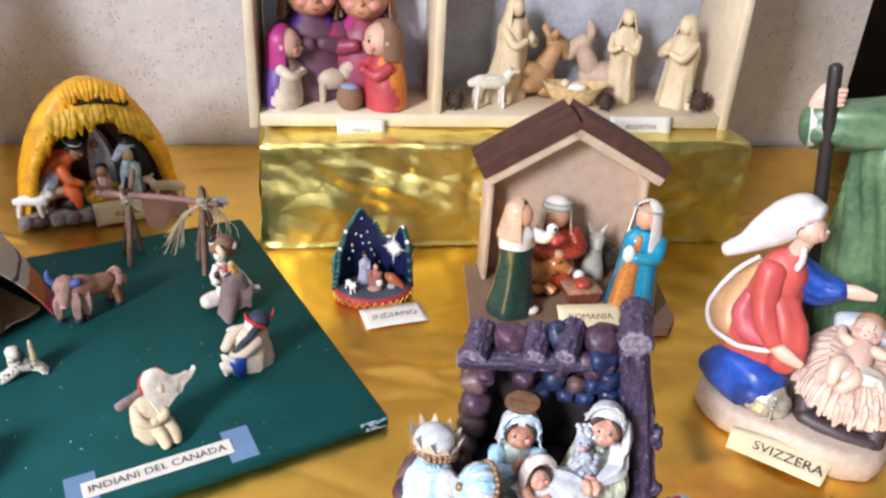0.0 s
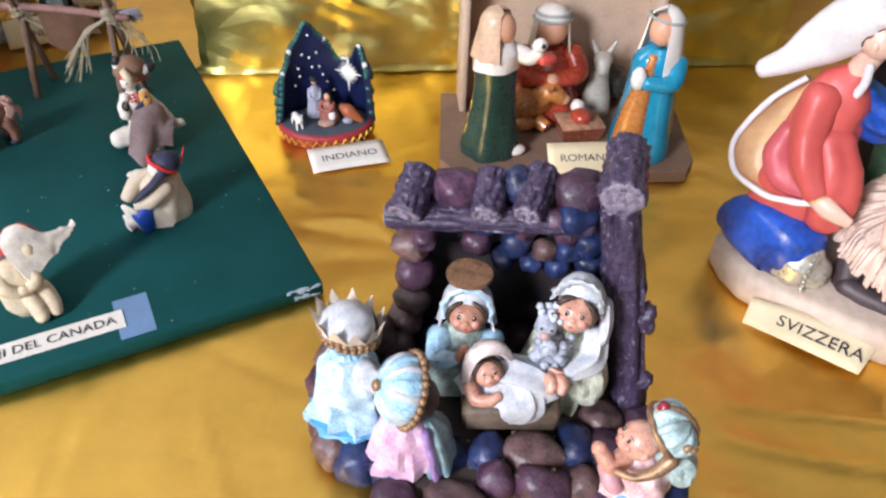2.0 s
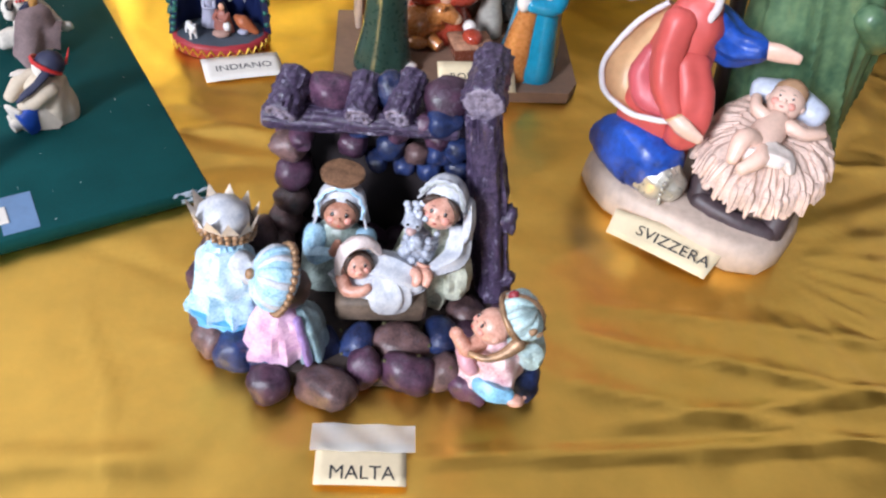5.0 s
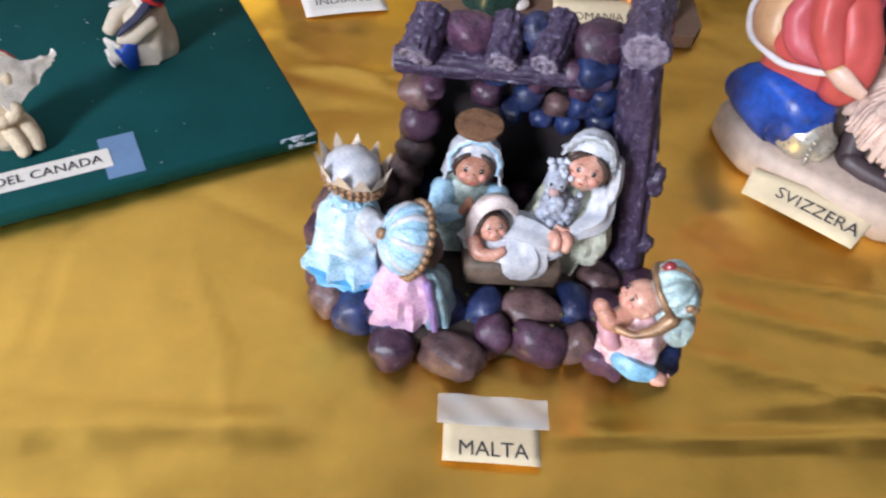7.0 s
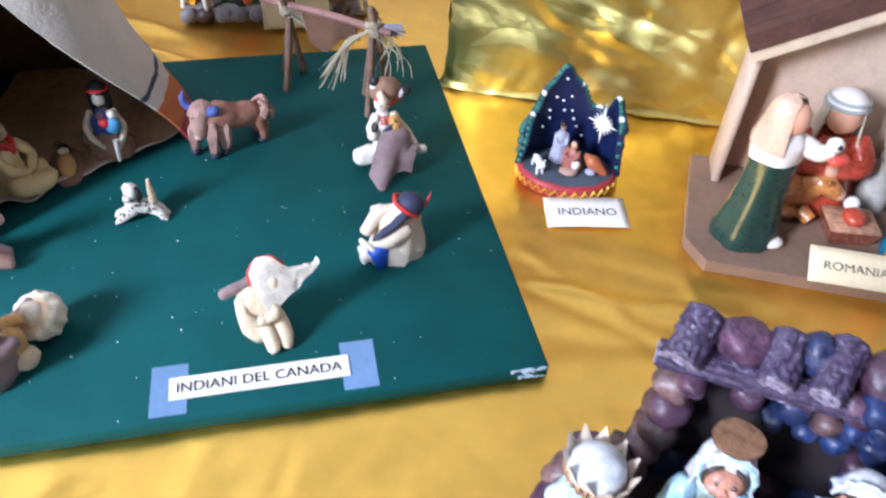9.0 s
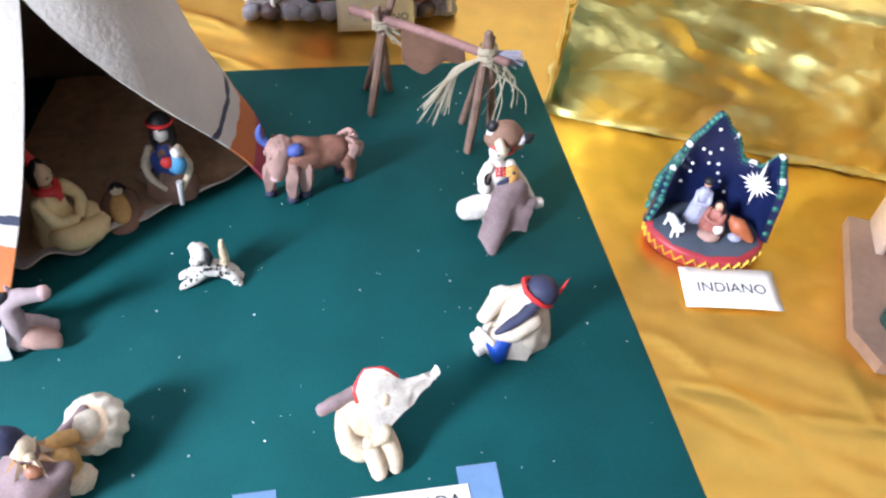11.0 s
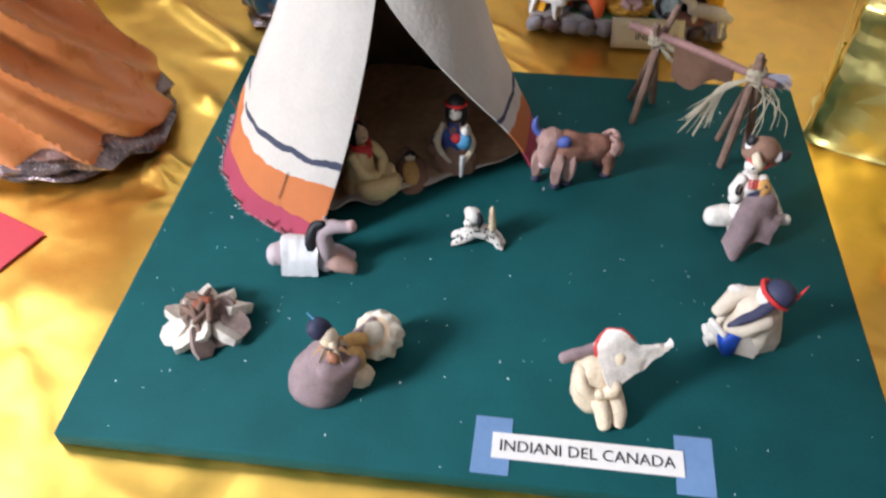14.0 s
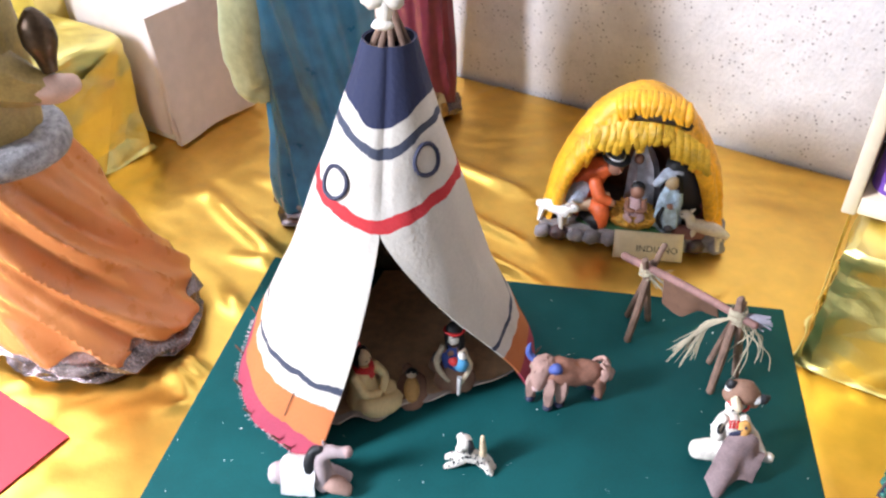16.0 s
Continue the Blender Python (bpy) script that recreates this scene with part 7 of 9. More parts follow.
def lying_animal(mat, k, ears=0):
    """A chunky carved beast lying down, its head raised."""
    s = Shape()
    s.tf = Matrix.Scale(k, 4)
    s.loft([(-0.034, 0, 0.018), (-0.022, 0, 0.024), (-0.002, 0, 0.024), (0.010, 0, 0.022)], [0.012, 0.020, 0.019, 0.014], mat, 18)
    s.loft([(0.004, 0, 0.032), (0.014, 0, 0.052), (0.020, 0, 0.064)], [0.014, 0.012, 0.011], mat, 16)
    s.loft([(0.016, 0, 0.068), (0.026, 0, 0.062), (0.034, 0, 0.050)], [0.0115, 0.0105, 0.0075], mat, 16)
    for sy in (-1, 1):
        s.loft([(0.012, sy * 0.006, 0.072), (0.010, sy * (0.009 if ears else 0.015), 0.082), (0.012, sy * (0.010 if ears else 0.017), 0.092 if ears else 0.084)], [0.0045, 0.0045, 0.0015], mat, 10)
        s.loft([(0.002, sy * 0.012, 0.010), (0.016, sy * 0.012, 0.006), (0.024, sy * 0.010, 0.005)], [0.007, 0.006, 0.005], mat, 10)
    s.tf = Matrix()
    return lump(s, 0.0010, 70)


solid("carved_animal", carved_animal(CLAYWHITE, 0.05, 0.050), [], uv(0.192, 0.960, BOT, 8), "white carved animal figurine on thin legs", "figurine", "carved wooden figurines")
solid("carved_animal", lying_animal(C("light_brown_wood", (0.45, 0.25, 0.12), 0.6), 1.0), [], uv(0.262, 1.008, BOT, 12), "light brown carved animal figurine behind the crib", "figurine", "carved wooden figurines")
solid("carved_animal", lying_animal(C("grey_brown_wood", (0.50, 0.36, 0.26), 0.6), 1.0, 1), [], uv(0.333, 1.010, BOT, 172), "light brown carved animal figurine behind the crib", "figurine", "carved wooden figurines")
crib = thing("crib", "pale carved wood crib with a small figure on straw", "crib", uv(0.298, 0.968, BOT, -8))
STRAW = C("straw", (0.62, 0.44, 0.22), 0.8, vary=0.35, scale=160, bump=0.6)


def bowl(a, b):
    q = 2 * math.pi * a
    r = 0.5 + 0.5 * b
    return (0.040 * r * math.cos(q), 0.022 * r * math.sin(q), 0.003 + 0.021 * b ** 1.5 + 0.005 * abs(math.cos(q)) * b)


part("basket", Shape().sheet(bowl, 32, 6, STRAW, 0.002).ball((0, 0, 0.005), (0.02, 0.011, 0.004), STRAW), [], crib)
s = Shape().ball((0, 0, 0.016), (0.026, 0.013, 0.006), CARVED, rough=0.3).ball((0.003, 0, 0.023), (0.013, 0.008, 0.006), CLAYWHITE).ball((-0.012, 0.001, 0.027), 0.006, CARVED)
part("baby_figure", s, [], crib, "pale carved baby figure")


def pinecone(u, v, r):
    t = thing("pine_cone", "small dark brown pine cone in the display box", "pine cone", uv(u, v, BOT, random.uniform(0, 90)), group="pine cones")
    mat = C("dark_cone", (0.075, 0.042, 0.03), 0.8, vary=0.4)
    part("core", Shape().ball((0, 0, r * 0.9), (r * 0.7, r * 0.7, r * 0.85), mat), [], t)
    s = Shape()
    for k in range(60):
        z = -0.9 + 1.8 * k / 59
        a = k * 2.4
        rr = math.sqrt(1 - z * z)
        c = Vector((rr * math.cos(a), rr * math.sin(a), z * 0.9)) * r * 0.78 + Vector((0, 0, r * 0.9))
        o = Vector((rr * math.cos(a), rr * math.sin(a), z + 0.35)).normalized()
        tt = Vector((-math.sin(a), math.cos(a), 0))
        s.hull([c + tt * r * 0.16, c - tt * r * 0.16, c + o * r * 0.3 + tt * r * 0.1, c + o * r * 0.3 - tt * r * 0.1, c + o * r * 0.28 + Vector((0, 0, r * 0.08)), c + Vector((0, 0, r * 0.06))], mat)
    tagged(part("scale_cover", s, [], t), kind="stuff")


pinecone(0.150, 0.950, 0.0125)
pinecone(0.333, 0.950, 0.0125)
pinecone(0.452, 0.950, 0.0145)
card(uv(0.038, 0.9225, 0.1290, 0) @ pose(0, 0, 0, 80, 0, 0), 0.054, 0.024, "PERÙ", 0.019, 0.0052, PAPER, "white card printed PERU leaning on the pine box")
card(uv(0.371, 0.9225, 0.1345, 0) @ pose(0, 0, 0, 78, 0, 1.5), 0.078, 0.024, "ARGENTINA", 0.040, 0.0056, PAPER, "white card printed ARGENTINA leaning on the pine box")

# ---- thatched yellow creche ----
THATCH = C("yellow_thatch_paint", (0.76, 0.36, 0.015), 0.5, vary=0.38, scale=38, bump=0.4)
yel = thing("creche", "yellow thatched hut creche of painted resin on a stone base", "creche", pose(0.1225, 1.020, 0, 0, 0, -1))


def egg(a, w, h):
    """Outline of the hut's front: a from 0 (left foot) to 1 (right foot)."""
    q = math.pi * (1 - a)
    x = math.cos(q)
    return Vector((w * math.copysign(abs(x) ** 0.95, x), 0, h * math.sin(q) ** (0.92 + 0.38 * min(1.0, max(0.0, (h - 0.10) / 0.05)))))


def thatch_at(a, b):
    """From the inner rim forward over the thick rim and back over the roof."""
    q = b
    if q < 0.25:
        k = q / 0.25
        w, h, y = 0.072 + 0.008 * k, 0.104 + 0.018 * k, 0.016 - 0.034 * k
    elif q < 0.5:
        k = (q - 0.25) / 0.25
        w, h, y = 0.080 + 0.013 * math.sin(k * math.pi / 2), 0.120 + 0.032 * math.sin(k * math.pi / 2), -0.018 + 0.018 * k ** 2
    else:
        k = (q - 0.5) / 0.5
        w, h, y = 0.093 - 0.036 * k ** 2, 0.152 - 0.075 * k ** 2.2, 0.0 + 0.085 * k
    p = egg(a, w, h)
    ridge = 0.0007 * math.sin(a * 190 + 16 * noise.noise(Vector((a * 5, q * 2.5, 1)))) + 0.0045 * noise.noise(Vector((a * 9, q * 7, 2)))
    step = 0.0006 * (((q * 4.2 + 0.25 * math.sin(a * 17) + 0.2 * noise.noise(Vector((a * 25, 0, 5)))) % 1) - 0.5)
    n_ = Vector((p.x, -0.02, p.z - 0.03)).normalized()
    p = p + n_ * (ridge * 0.6 + step * 0.7)
    return (p.x, p.y + y, max(0.010, p.z + 0.012))


part("thatch", Shape().sheet(thatch_at, 150, 44, THATCH, 0.003), [], yel, "ochre-yellow layered thatch", sharp=70)
tuft = Shape()
for k in range(44):
    a = 0.09 + 0.82 * k / 43
    p = egg(a, 0.078, 0.118 + 0.004 * math.sin(k * 1.7)) + Vector((0, -0.017, 0.012))
    d = Vector((-p.x * 0.25, -0.05, -1)).normalized()
    ln = random.uniform(0.007, 0.016)
    tuft.loft([p + Vector((0, 0.004, 0.012)), p + Vector((0, -0.003, 0)), p + d * ln], [0.0062, 0.0066, 0.0018], THATCH, 10, crumple=0.12, freq=200)
def flap(x0, x1):
    """A hanging sheet of thatch with a ragged lower edge."""
    def at(a, b):
        x = x0 + (x1 - x0) * a
        fall = 0.017 + 0.011 * math.sin(math.pi * a) + 0.010 * noise.noise(Vector((x * 210, 3.0, x0 * 90))) + 0.005 * noise.noise(Vector((x * 800, 1.0, 2.0)))
        ripple = 0.0011 * math.sin(x * 950 + 4 * noise.noise(Vector((x * 90, b * 2, 7)))) * (0.4 + b)
        return (x * (1 + 0.10 * b), -0.0195 - 0.0075 * math.sin(b * 2.0) + ripple, 0.1405 - 7.5 * x * x - fall * b)
    return at


GREENTHATCH = C("greenish_thatch", (0.62, 0.36, 0.025), 0.5, vary=0.4, scale=70)
tuft.sheet(flap(-0.044, 0.0135), 56, 14, GREENTHATCH, 0.003)
tuft.sheet(flap(0.0165, 0.060), 48, 14, GREENTHATCH, 0.003)
# no real hole: a near-black lump gives the shade of the ridge gap
gap_ = Shape()
gap_.loft([(-0.014, -0.0205, 0.1425), (0.004, -0.0215, 0.1470), (0.024, -0.0215, 0.1450), (0.040, -0.0205, 0.1370)], [(0.0030, 0.0040), (0.0060, 0.0060), (0.0062, 0.0060), (0.0035, 0.0045)], C("dark_gap_shade", (0.03, 0.018, 0.012), 0.7), 14, crumple=0.3, freq=120)
part("ridge_gap_shade", gap_, [], yel, "dark lump standing for the shaded gap under the ridge")
for k in range(13):
    x = -0.024 + 0.0050 * k
    drop = random.uniform(0, 0.005)
    tuft.loft([(x, -0.008, 0.160 - 7 * x * x), (x + random.uniform(-0.002, 0.002), -0.0215, 0.1570 - 7 * x * x), (x + random.uniform(-0.003, 0.003), -0.0265, 0.1515 - 7 * x * x - drop)], [0.0060, 0.0056, 0.0020], THATCH, 9, crumple=0.15, freq=180)
part("thatch_fringe", tuft, [], yel)
base = Shape()
base.hull([(x, y, z) for x, y in ((-0.097, 0.01), (-0.090, -0.022), (-0.05, -0.030), (0.05, -0.032), (0.094, -0.024), (0.097, 0.01), (0.07, 0.085), (-0.07, 0.085)) for z in (0, 0.015)], STONE)
part("base", base, [], yel, "grey stone base")
part("grass", Shape().ball((-0.005, -0.012, 0.0145), (0.055, 0.014, 0.003), C("green_grass_paint", (0.05, 0.14, 0.05), 0.7)), [], yel, "green painted ground")
for k in range(11):
    x = -0.090 + 0.0175 * k + random.uniform(-0.002, 0.002)
    if -0.012 < x < 0.05 and k % 3 == 0:
        continue
    part("stone", Shape().ball((x, -0.026 - 0.006 * (1 - (x / 0.1) ** 2), 0.008), (0.0095, 0.007, 0.0085), ROCK[2] if k % 4 == 1 else C("pebble_grey", (0.26, 0.24, 0.26), 0.7, vary=0.4, per_object=0.2), (0, 0, random.uniform(-20, 20)), 2, 0.3), [], yel)
part("inner_back", Shape().ball((0, 0.064, 0.048), (0.046, 0.004, 0.048), C("inner_brown", (0.24, 0.10, 0.055), 0.8), rough=0.2), [], yel, "brown back of the hut")
part("inner_wall", Shape().sheet(lambda a, b: egg(a, 0.068 * (1 - 0.5 * b ** 2), 0.100 * (1 - 0.5 * b ** 2)) + Vector((0, 0.012 + 0.055 * b, 0.012)), 30, 8, C("inner_brown", (0.24, 0.10, 0.055), 0.8)), [], yel, "brown inside of the hut")


def cloaked(s, c, h, w, robe, skin, cover, turn=0, bow=0.0):
    """A bowed or upright robed figure added to s."""
    s.tf = pose(*c, 0, 0, turn) @ pose(0, 0, 0, bow, 0, 0)
    s.robe([(0, w, w * 0.8), (h * 0.15, w, w * 0.8), (h * 0.45, w * 0.75, w * 0.65), (h * 0.66, w * 0.62, w * 0.5), (h * 0.74, w * 0.28, w * 0.28)], robe, 16, folds=6, depth=0.14)
    for sx in (-1, 1):
        s.loft([(sx * w * 0.58, 0, h * 0.64), (sx * w * 0.6, -w * 0.65, h * 0.50), (sx * w * 0.1, -w * 0.9, h * 0.50)], [w * 0.24, w * 0.23, w * 0.15], robe, 9)
    s.ball((0, -w * 0.08, h * 0.85), (w * 0.36, w * 0.36, w * 0.42), skin)
    if cover:
        s.hood((0, 0, h * 0.86), (w * 0.43, w * 0.43, w * 0.46), cover, gap=60, drop=1.5, flare=0.4, thick=0.0008)
    s.tf = Matrix()
    return s


def child(parent, s, label):
    return part("figure", s, [], parent, label)


DARKSKIN = C("dark_skin_paint", (0.28, 0.13, 0.085), 0.5)
VERMILION = C("vermilion_robe", (0.66, 0.12, 0.03), 0.5, vary=0.3)
GREYCLOTH = C("blue_grey_cloth", (0.34, 0.38, 0.46), 0.5, vary=0.5, scale=150)
# kneeling man bowing to the child, wide black hat
s = Shape()
s.loft([(-0.050, 0.010, 0.018), (-0.050, 0.008, 0.045), (-0.042, 0.004, 0.066), (-0.030, -0.002, 0.076)], [0.016, 0.0170, 0.0150, 0.0090], VERMILION, 22, folds=5, depth=0.10, crumple=0.15, freq=90)
s.loft([(-0.050, -0.006, 0.058), (-0.058, -0.014, 0.044), (-0.064, -0.018, 0.034)], [(0.008, 0.006), (0.009, 0.006), (0.007, 0.004)], GREYCLOTH, 14, folds=4, depth=0.12)
s.loft([(-0.040, -0.010, 0.062), (-0.034, -0.018, 0.050), (-0.024, -0.020, 0.046)], [0.0070, 0.0065, 0.0045], VERMILION, 12)
s.ball((-0.0215, -0.0205, 0.0450), (0.0042, 0.0036, 0.0040), DARKSKIN)
s.loft([(-0.042, -0.004, 0.030), (-0.032, -0.018, 0.034), (-0.030, -0.022, 0.020)], [0.0100, 0.0095, 0.0070], VERMILION, 14)
s.loft([(-0.046, -0.008, 0.020), (-0.036, -0.020, 0.022), (-0.034, -0.022, 0.015)], [0.0080, 0.0085, 0.0060], BLACK, 14)
s.ball((-0.0215, -0.0060, 0.0800), (0.0085, 0.0085, 0.0100), DARKSKIN, level=3)
s.ball((-0.0165, -0.0140, 0.0785), (0.0018, 0.0022, 0.0020), DARKSKIN, level=1)
s.ball((-0.0225, -0.0030, 0.0895), (0.0155, 0.0145, 0.0028), BLACK, rot=(14, 16, 0), level=3)
s.loft([(-0.0230, -0.0025, 0.0890), (-0.0240, -0.0015, 0.0950), (-0.0245, -0.0005, 0.0985)], [0.0095, 0.0090, 0.0060], BLACK, 18)
s.ring((-0.0232, -0.0025, 0.0915), 0.0096, 0.0013, WHITE, rot=(14, 16, 0))
child(yel, lump(s, 0.0006, 120), "small painted figure in vermilion robe and black hat")
# woman in pale blue kneeling under a large black cloak
s = Shape()
s.loft([(0.052, 0.010, 0.014), (0.053, 0.008, 0.040), (0.047, 0.004, 0.066), (0.036, 0.000, 0.084)], [(0.019, 0.017), (0.0205, 0.019), (0.0180, 0.016), (0.0100, 0.010)], BLACK, 26, folds=6, depth=0.06)
s.loft([(0.046, 0.000, 0.078), (0.032, -0.006, 0.078), (0.020, -0.010, 0.066)], [(0.008, 0.007), (0.007, 0.006), (0.004, 0.004)], GREYCLOTH, 14, folds=4, depth=0.12)
s.loft([(0.036, -0.010, 0.014), (0.036, -0.012, 0.030), (0.034, -0.010, 0.050), (0.035, -0.008, 0.062)], [(0.0135, 0.0100), (0.0130, 0.0100), (0.0100, 0.0080), (0.0060, 0.0055)], C("pale_blue_robe_paint", (0.46, 0.58, 0.68), 0.5, vary=0.5, scale=160), 20, folds=6, depth=0.12)
s.loft([(0.029, -0.020, 0.044), (0.026, -0.022, 0.032), (0.030, -0.0225, 0.022)], [0.0018, 0.0026, 0.0016], BLACK, 8)
s.ball((0.0370, -0.0225, 0.0215), (0.0050, 0.0028, 0.0040), C("dark_shoe_paint", (0.10, 0.09, 0.11), 0.5))
s.loft([(0.042, -0.012, 0.058), (0.042, -0.020, 0.050), (0.037, -0.022, 0.048)], [0.0050, 0.0048, 0.0034], C("pale_blue_robe_paint", (0.46, 0.58, 0.68), 0.5), 10)
s.ball((0.036, -0.0225, 0.0485), (0.0040, 0.0034, 0.0032), DARKSKIN)
s.ball((0.0350, -0.0105, 0.0700), (0.0072, 0.0072, 0.0085), C("olive_skin_paint", (0.46, 0.34, 0.20), 0.5), level=3)
s.hood((0.0360, -0.0085, 0.0710), (0.0088, 0.0086, 0.0098), BLACK, face=-110, gap=60, drop=1.0, flare=0.3, thick=0.0010)
child(yel, lump(s, 0.0006, 120), "small painted woman figure in pale blue under a black cloak")
# child on its bed of straw
STRAWPAINT = C("orange_straw", (0.66, 0.36, 0.05), 0.7, vary=0.4, scale=150, bump=0.5)
s = Shape().ball((0.002, -0.012, 0.0215), (0.022, 0.013, 0.0085), STRAWPAINT, rough=0.25, freq=5, level=3)
for k in range(46):
    a = radians(k * 360 / 46)
    c = Vector((0.002 + 0.0195 * math.cos(a), -0.012 + 0.0110 * math.sin(a), 0.025 + (0.012 if math.sin(a) > 0 else 0.0) * abs(math.sin(a))))
    d = Vector((math.cos(a) + random.uniform(-0.5, 0.5), math.sin(a) * 0.8 + random.uniform(-0.4, 0.4), random.uniform(-0.5, 0.9))).normalized()
    s.loft([c - d * 0.004, c + d * 0.002, c + d * random.uniform(0.004, 0.007)], [0.0020, 0.0022, 0.0007], STRAWPAINT, 6)
SWADDLE = C("mauve_swaddle", (0.50, 0.32, 0.32), 0.6)
s.loft([(0.002, -0.012, 0.028), (0.002, -0.008, 0.036), (0.003, -0.004, 0.044)], [(0.0095, 0.0070), (0.0090, 0.0070), (0.0050, 0.0050)], SWADDLE, 18, folds=5, depth=0.08)
for sx in (-1, 1):
    s.loft([(0.003 + sx * 0.0080, -0.008, 0.041), (0.003 + sx * 0.0085, -0.016, 0.037), (0.003 + sx * 0.0020, -0.0185, 0.036)], [0.0030, 0.0028, 0.0022], DARKSKIN, 10)
    s.loft([(0.002 + sx * 0.0060, -0.015, 0.029), (0.002 + sx * 0.0075, -0.022, 0.031), (0.002 + sx * 0.0030, -0.0250, 0.0285)], [0.0038, 0.0034, 0.0026], SWADDLE, 10)
s.ball((0.0035, -0.0040, 0.0505), (0.0072, 0.0070, 0.0078), DARKSKIN, level=3)
s.ball((0.0035, -0.0010, 0.0540), (0.0076, 0.0070, 0.0066), BLACK)
child(yel, s, "small painted baby figure on orange straw")
# pale shawled figure behind
s = Shape()
s.loft([(0.010, 0.024, 0.020), (0.009, 0.022, 0.050), (0.006, 0.018, 0.076), (0.003, 0.014, 0.096)], [(0.017, 0.014), (0.0155, 0.013), (0.0120, 0.010), (0.0050, 0.0050)], C("pale_grey_shawl", (0.50, 0.48, 0.52), 0.6, vary=0.3, scale=120), 22, folds=6, depth=0.14)
s.ball((0.001, 0.008, 0.082), (0.0052, 0.0050, 0.0062), DARKSKIN)
child(yel, lump(s, 0.0005, 120), "small painted figure in a pale grey shawl")
s = Shape()
for k in range(16):
    s.ball((0.070 + random.uniform(-0.005, 0.005), 0.002 + random.uniform(-0.006, 0.006), 0.018 + 0.0025 * k), random.uniform(0.0045, 0.0065), C("maroon_bush_paint", (0.16, 0.05, 0.055), 0.7, vary=0.4, scale=150), rough=0.3, freq=3)
child(yel, s, "maroon painted bush beside the cloaked woman")


def lamb(c, turn, mat, size=1.0):
    s = Shape()
    s.tf = pose(*c, 0, 0, turn) @ Matrix.Scale(size, 4)
    s.loft([(-0.014, 0, 0.012), (-0.006, 0, 0.014), (0.006, 0, 0.014), (0.012, 0, 0.013)], [0.0028, 0.0048, 0.0048, 0.0034], mat, 12)
    s.ball((0.016, 0, 0.020), (0.0050, 0.0034, 0.0036), mat)
    for sy in (-1, 1):
        s.loft([(0.0135, sy * 0.0022, 0.0225), (0.0115, sy * 0.0048, 0.0235)], [0.0016, 0.0007], mat, 6)
        s.ball((0.0185, sy * 0.0026, 0.0212), 0.0007, BLACK, level=1)
    s.loft([(0.010, 0, 0.014), (0.014, 0, 0.019)], [0.004, 0.0035], mat, 8)
    for x in (-0.009, 0.008):
        for y in (-0.003, 0.003):
            s.loft([(x, y, 0.011), (x * 1.2, y * 1.3, 0)], [0.0022, 0.0014], mat, 7)
    s.tf = Matrix()
    return s


child(yel, lump(lamb((-0.078, -0.020, 0.014), -28, WHITE, 1.35), 0.0012, 160), "white painted sheep")
child(yel, lump(lamb((-0.054, -0.014, 0.014), 16, C("cream_goat", (0.66, 0.52, 0.36), 0.6), 1.5), 0.0008, 130), "cream painted goat")
child(yel, lamb((0.074, -0.026, 0.010), 160, C("white_goat_paint", (0.74, 0.64, 0.52), 0.6), 1.4), "cream painted goat lying at the front")
s = Shape().ball((0.058, -0.020, 0.017), (0.018, 0.010, 0.007), C("reddish_earth", (0.26, 0.10, 0.08), 0.7), rough=0.3)
child(yel, s, "reddish painted hummock")
card(pose(0.1405, 0.9755, 0.0135, 56, 0, 1), 0.068, 0.028, "INDIANO", 0.040, 0.0062, CREAM, "cream card printed INDIANO leaning on the thatched creche", (0.009, -0.003))

# ---- small star-night creche ----
NIGHT = C("night_blue_paint", (0.008, 0.014, 0.06), 0.35, vary=0.3)
RIMGREEN = C("dark_green_rim", (0.02, 0.13, 0.10), 0.4, vary=0.4)
star_creche = thing("creche", "tiny dark blue star-night creche with zigzag base", "creche", pose(0.338, 0.6975, 0, 0, 0, -20))


def cave(a):
    """Half a circle round the back, with two peaks."""
    q = math.pi * a
    h = 0.052 + 0.036 * math.exp(-((a - 0.60) / 0.17) ** 2) + 0.020 * math.exp(-((a - 0.16) / 0.10) ** 2) - 0.020 * math.exp(-((a - 1.0) / 0.10) ** 2) + 0.0022 * math.sin(a * 44)
    return Vector((0.0375 * math.cos(q), -0.005 + 0.027 * math.sin(q), 0)), h


def cave_at(a, b):
    p, h = cave(a)
    return (p.x * (1 - 0.10 * b), p.y * (1 - 0.05 * b), 0.009 + (h - 0.009) * b)


wall = Shape().sheet(lambda a, b: cave_at(1 - a, b), 54, 10, NIGHT, 0.0055)
part("cave_wall", wall, [], star_creche, "dark blue jagged night-sky wall")
rimm = Shape()
for k in range(55):
    a = k / 54
    p, h = cave(a)
    for b, f in ((0.975, 0.0030), (0.72, 0.0028), (0.45, 0.0028), (0.2, 0.0028)):
        if b < 0.9 and 0.08 < a < 0.92:
            rimm.ball(Vector((p.x * 1.10, p.y * 1.10 + 0.002, 0.009 + (h - 0.009) * b)), 0.0042, RIMGREEN, level=1)
        else:
            x = cave_at(a, b)
            rimm.ball((x[0] * 1.07, x[1] * 1.07 + 0.001, x[2]), f, RIMGREEN if k not in (3, 4, 9, 17, 18, 26, 41, 47) else WHITE, level=1)
part("rim", rimm, [], star_creche, "green rim with white touches")
s = Shape()
s.robe([(0, 0.040, 0.030, 0, -0.002), (0.010, 0.0405, 0.0305, 0, -0.002), (0.0115, 0.039, 0.029, 0, -0.002)], C("dark_red_base", (0.36, 0.03, 0.04), 0.45), 40)
part("base", s, [], star_creche, "dark red base")
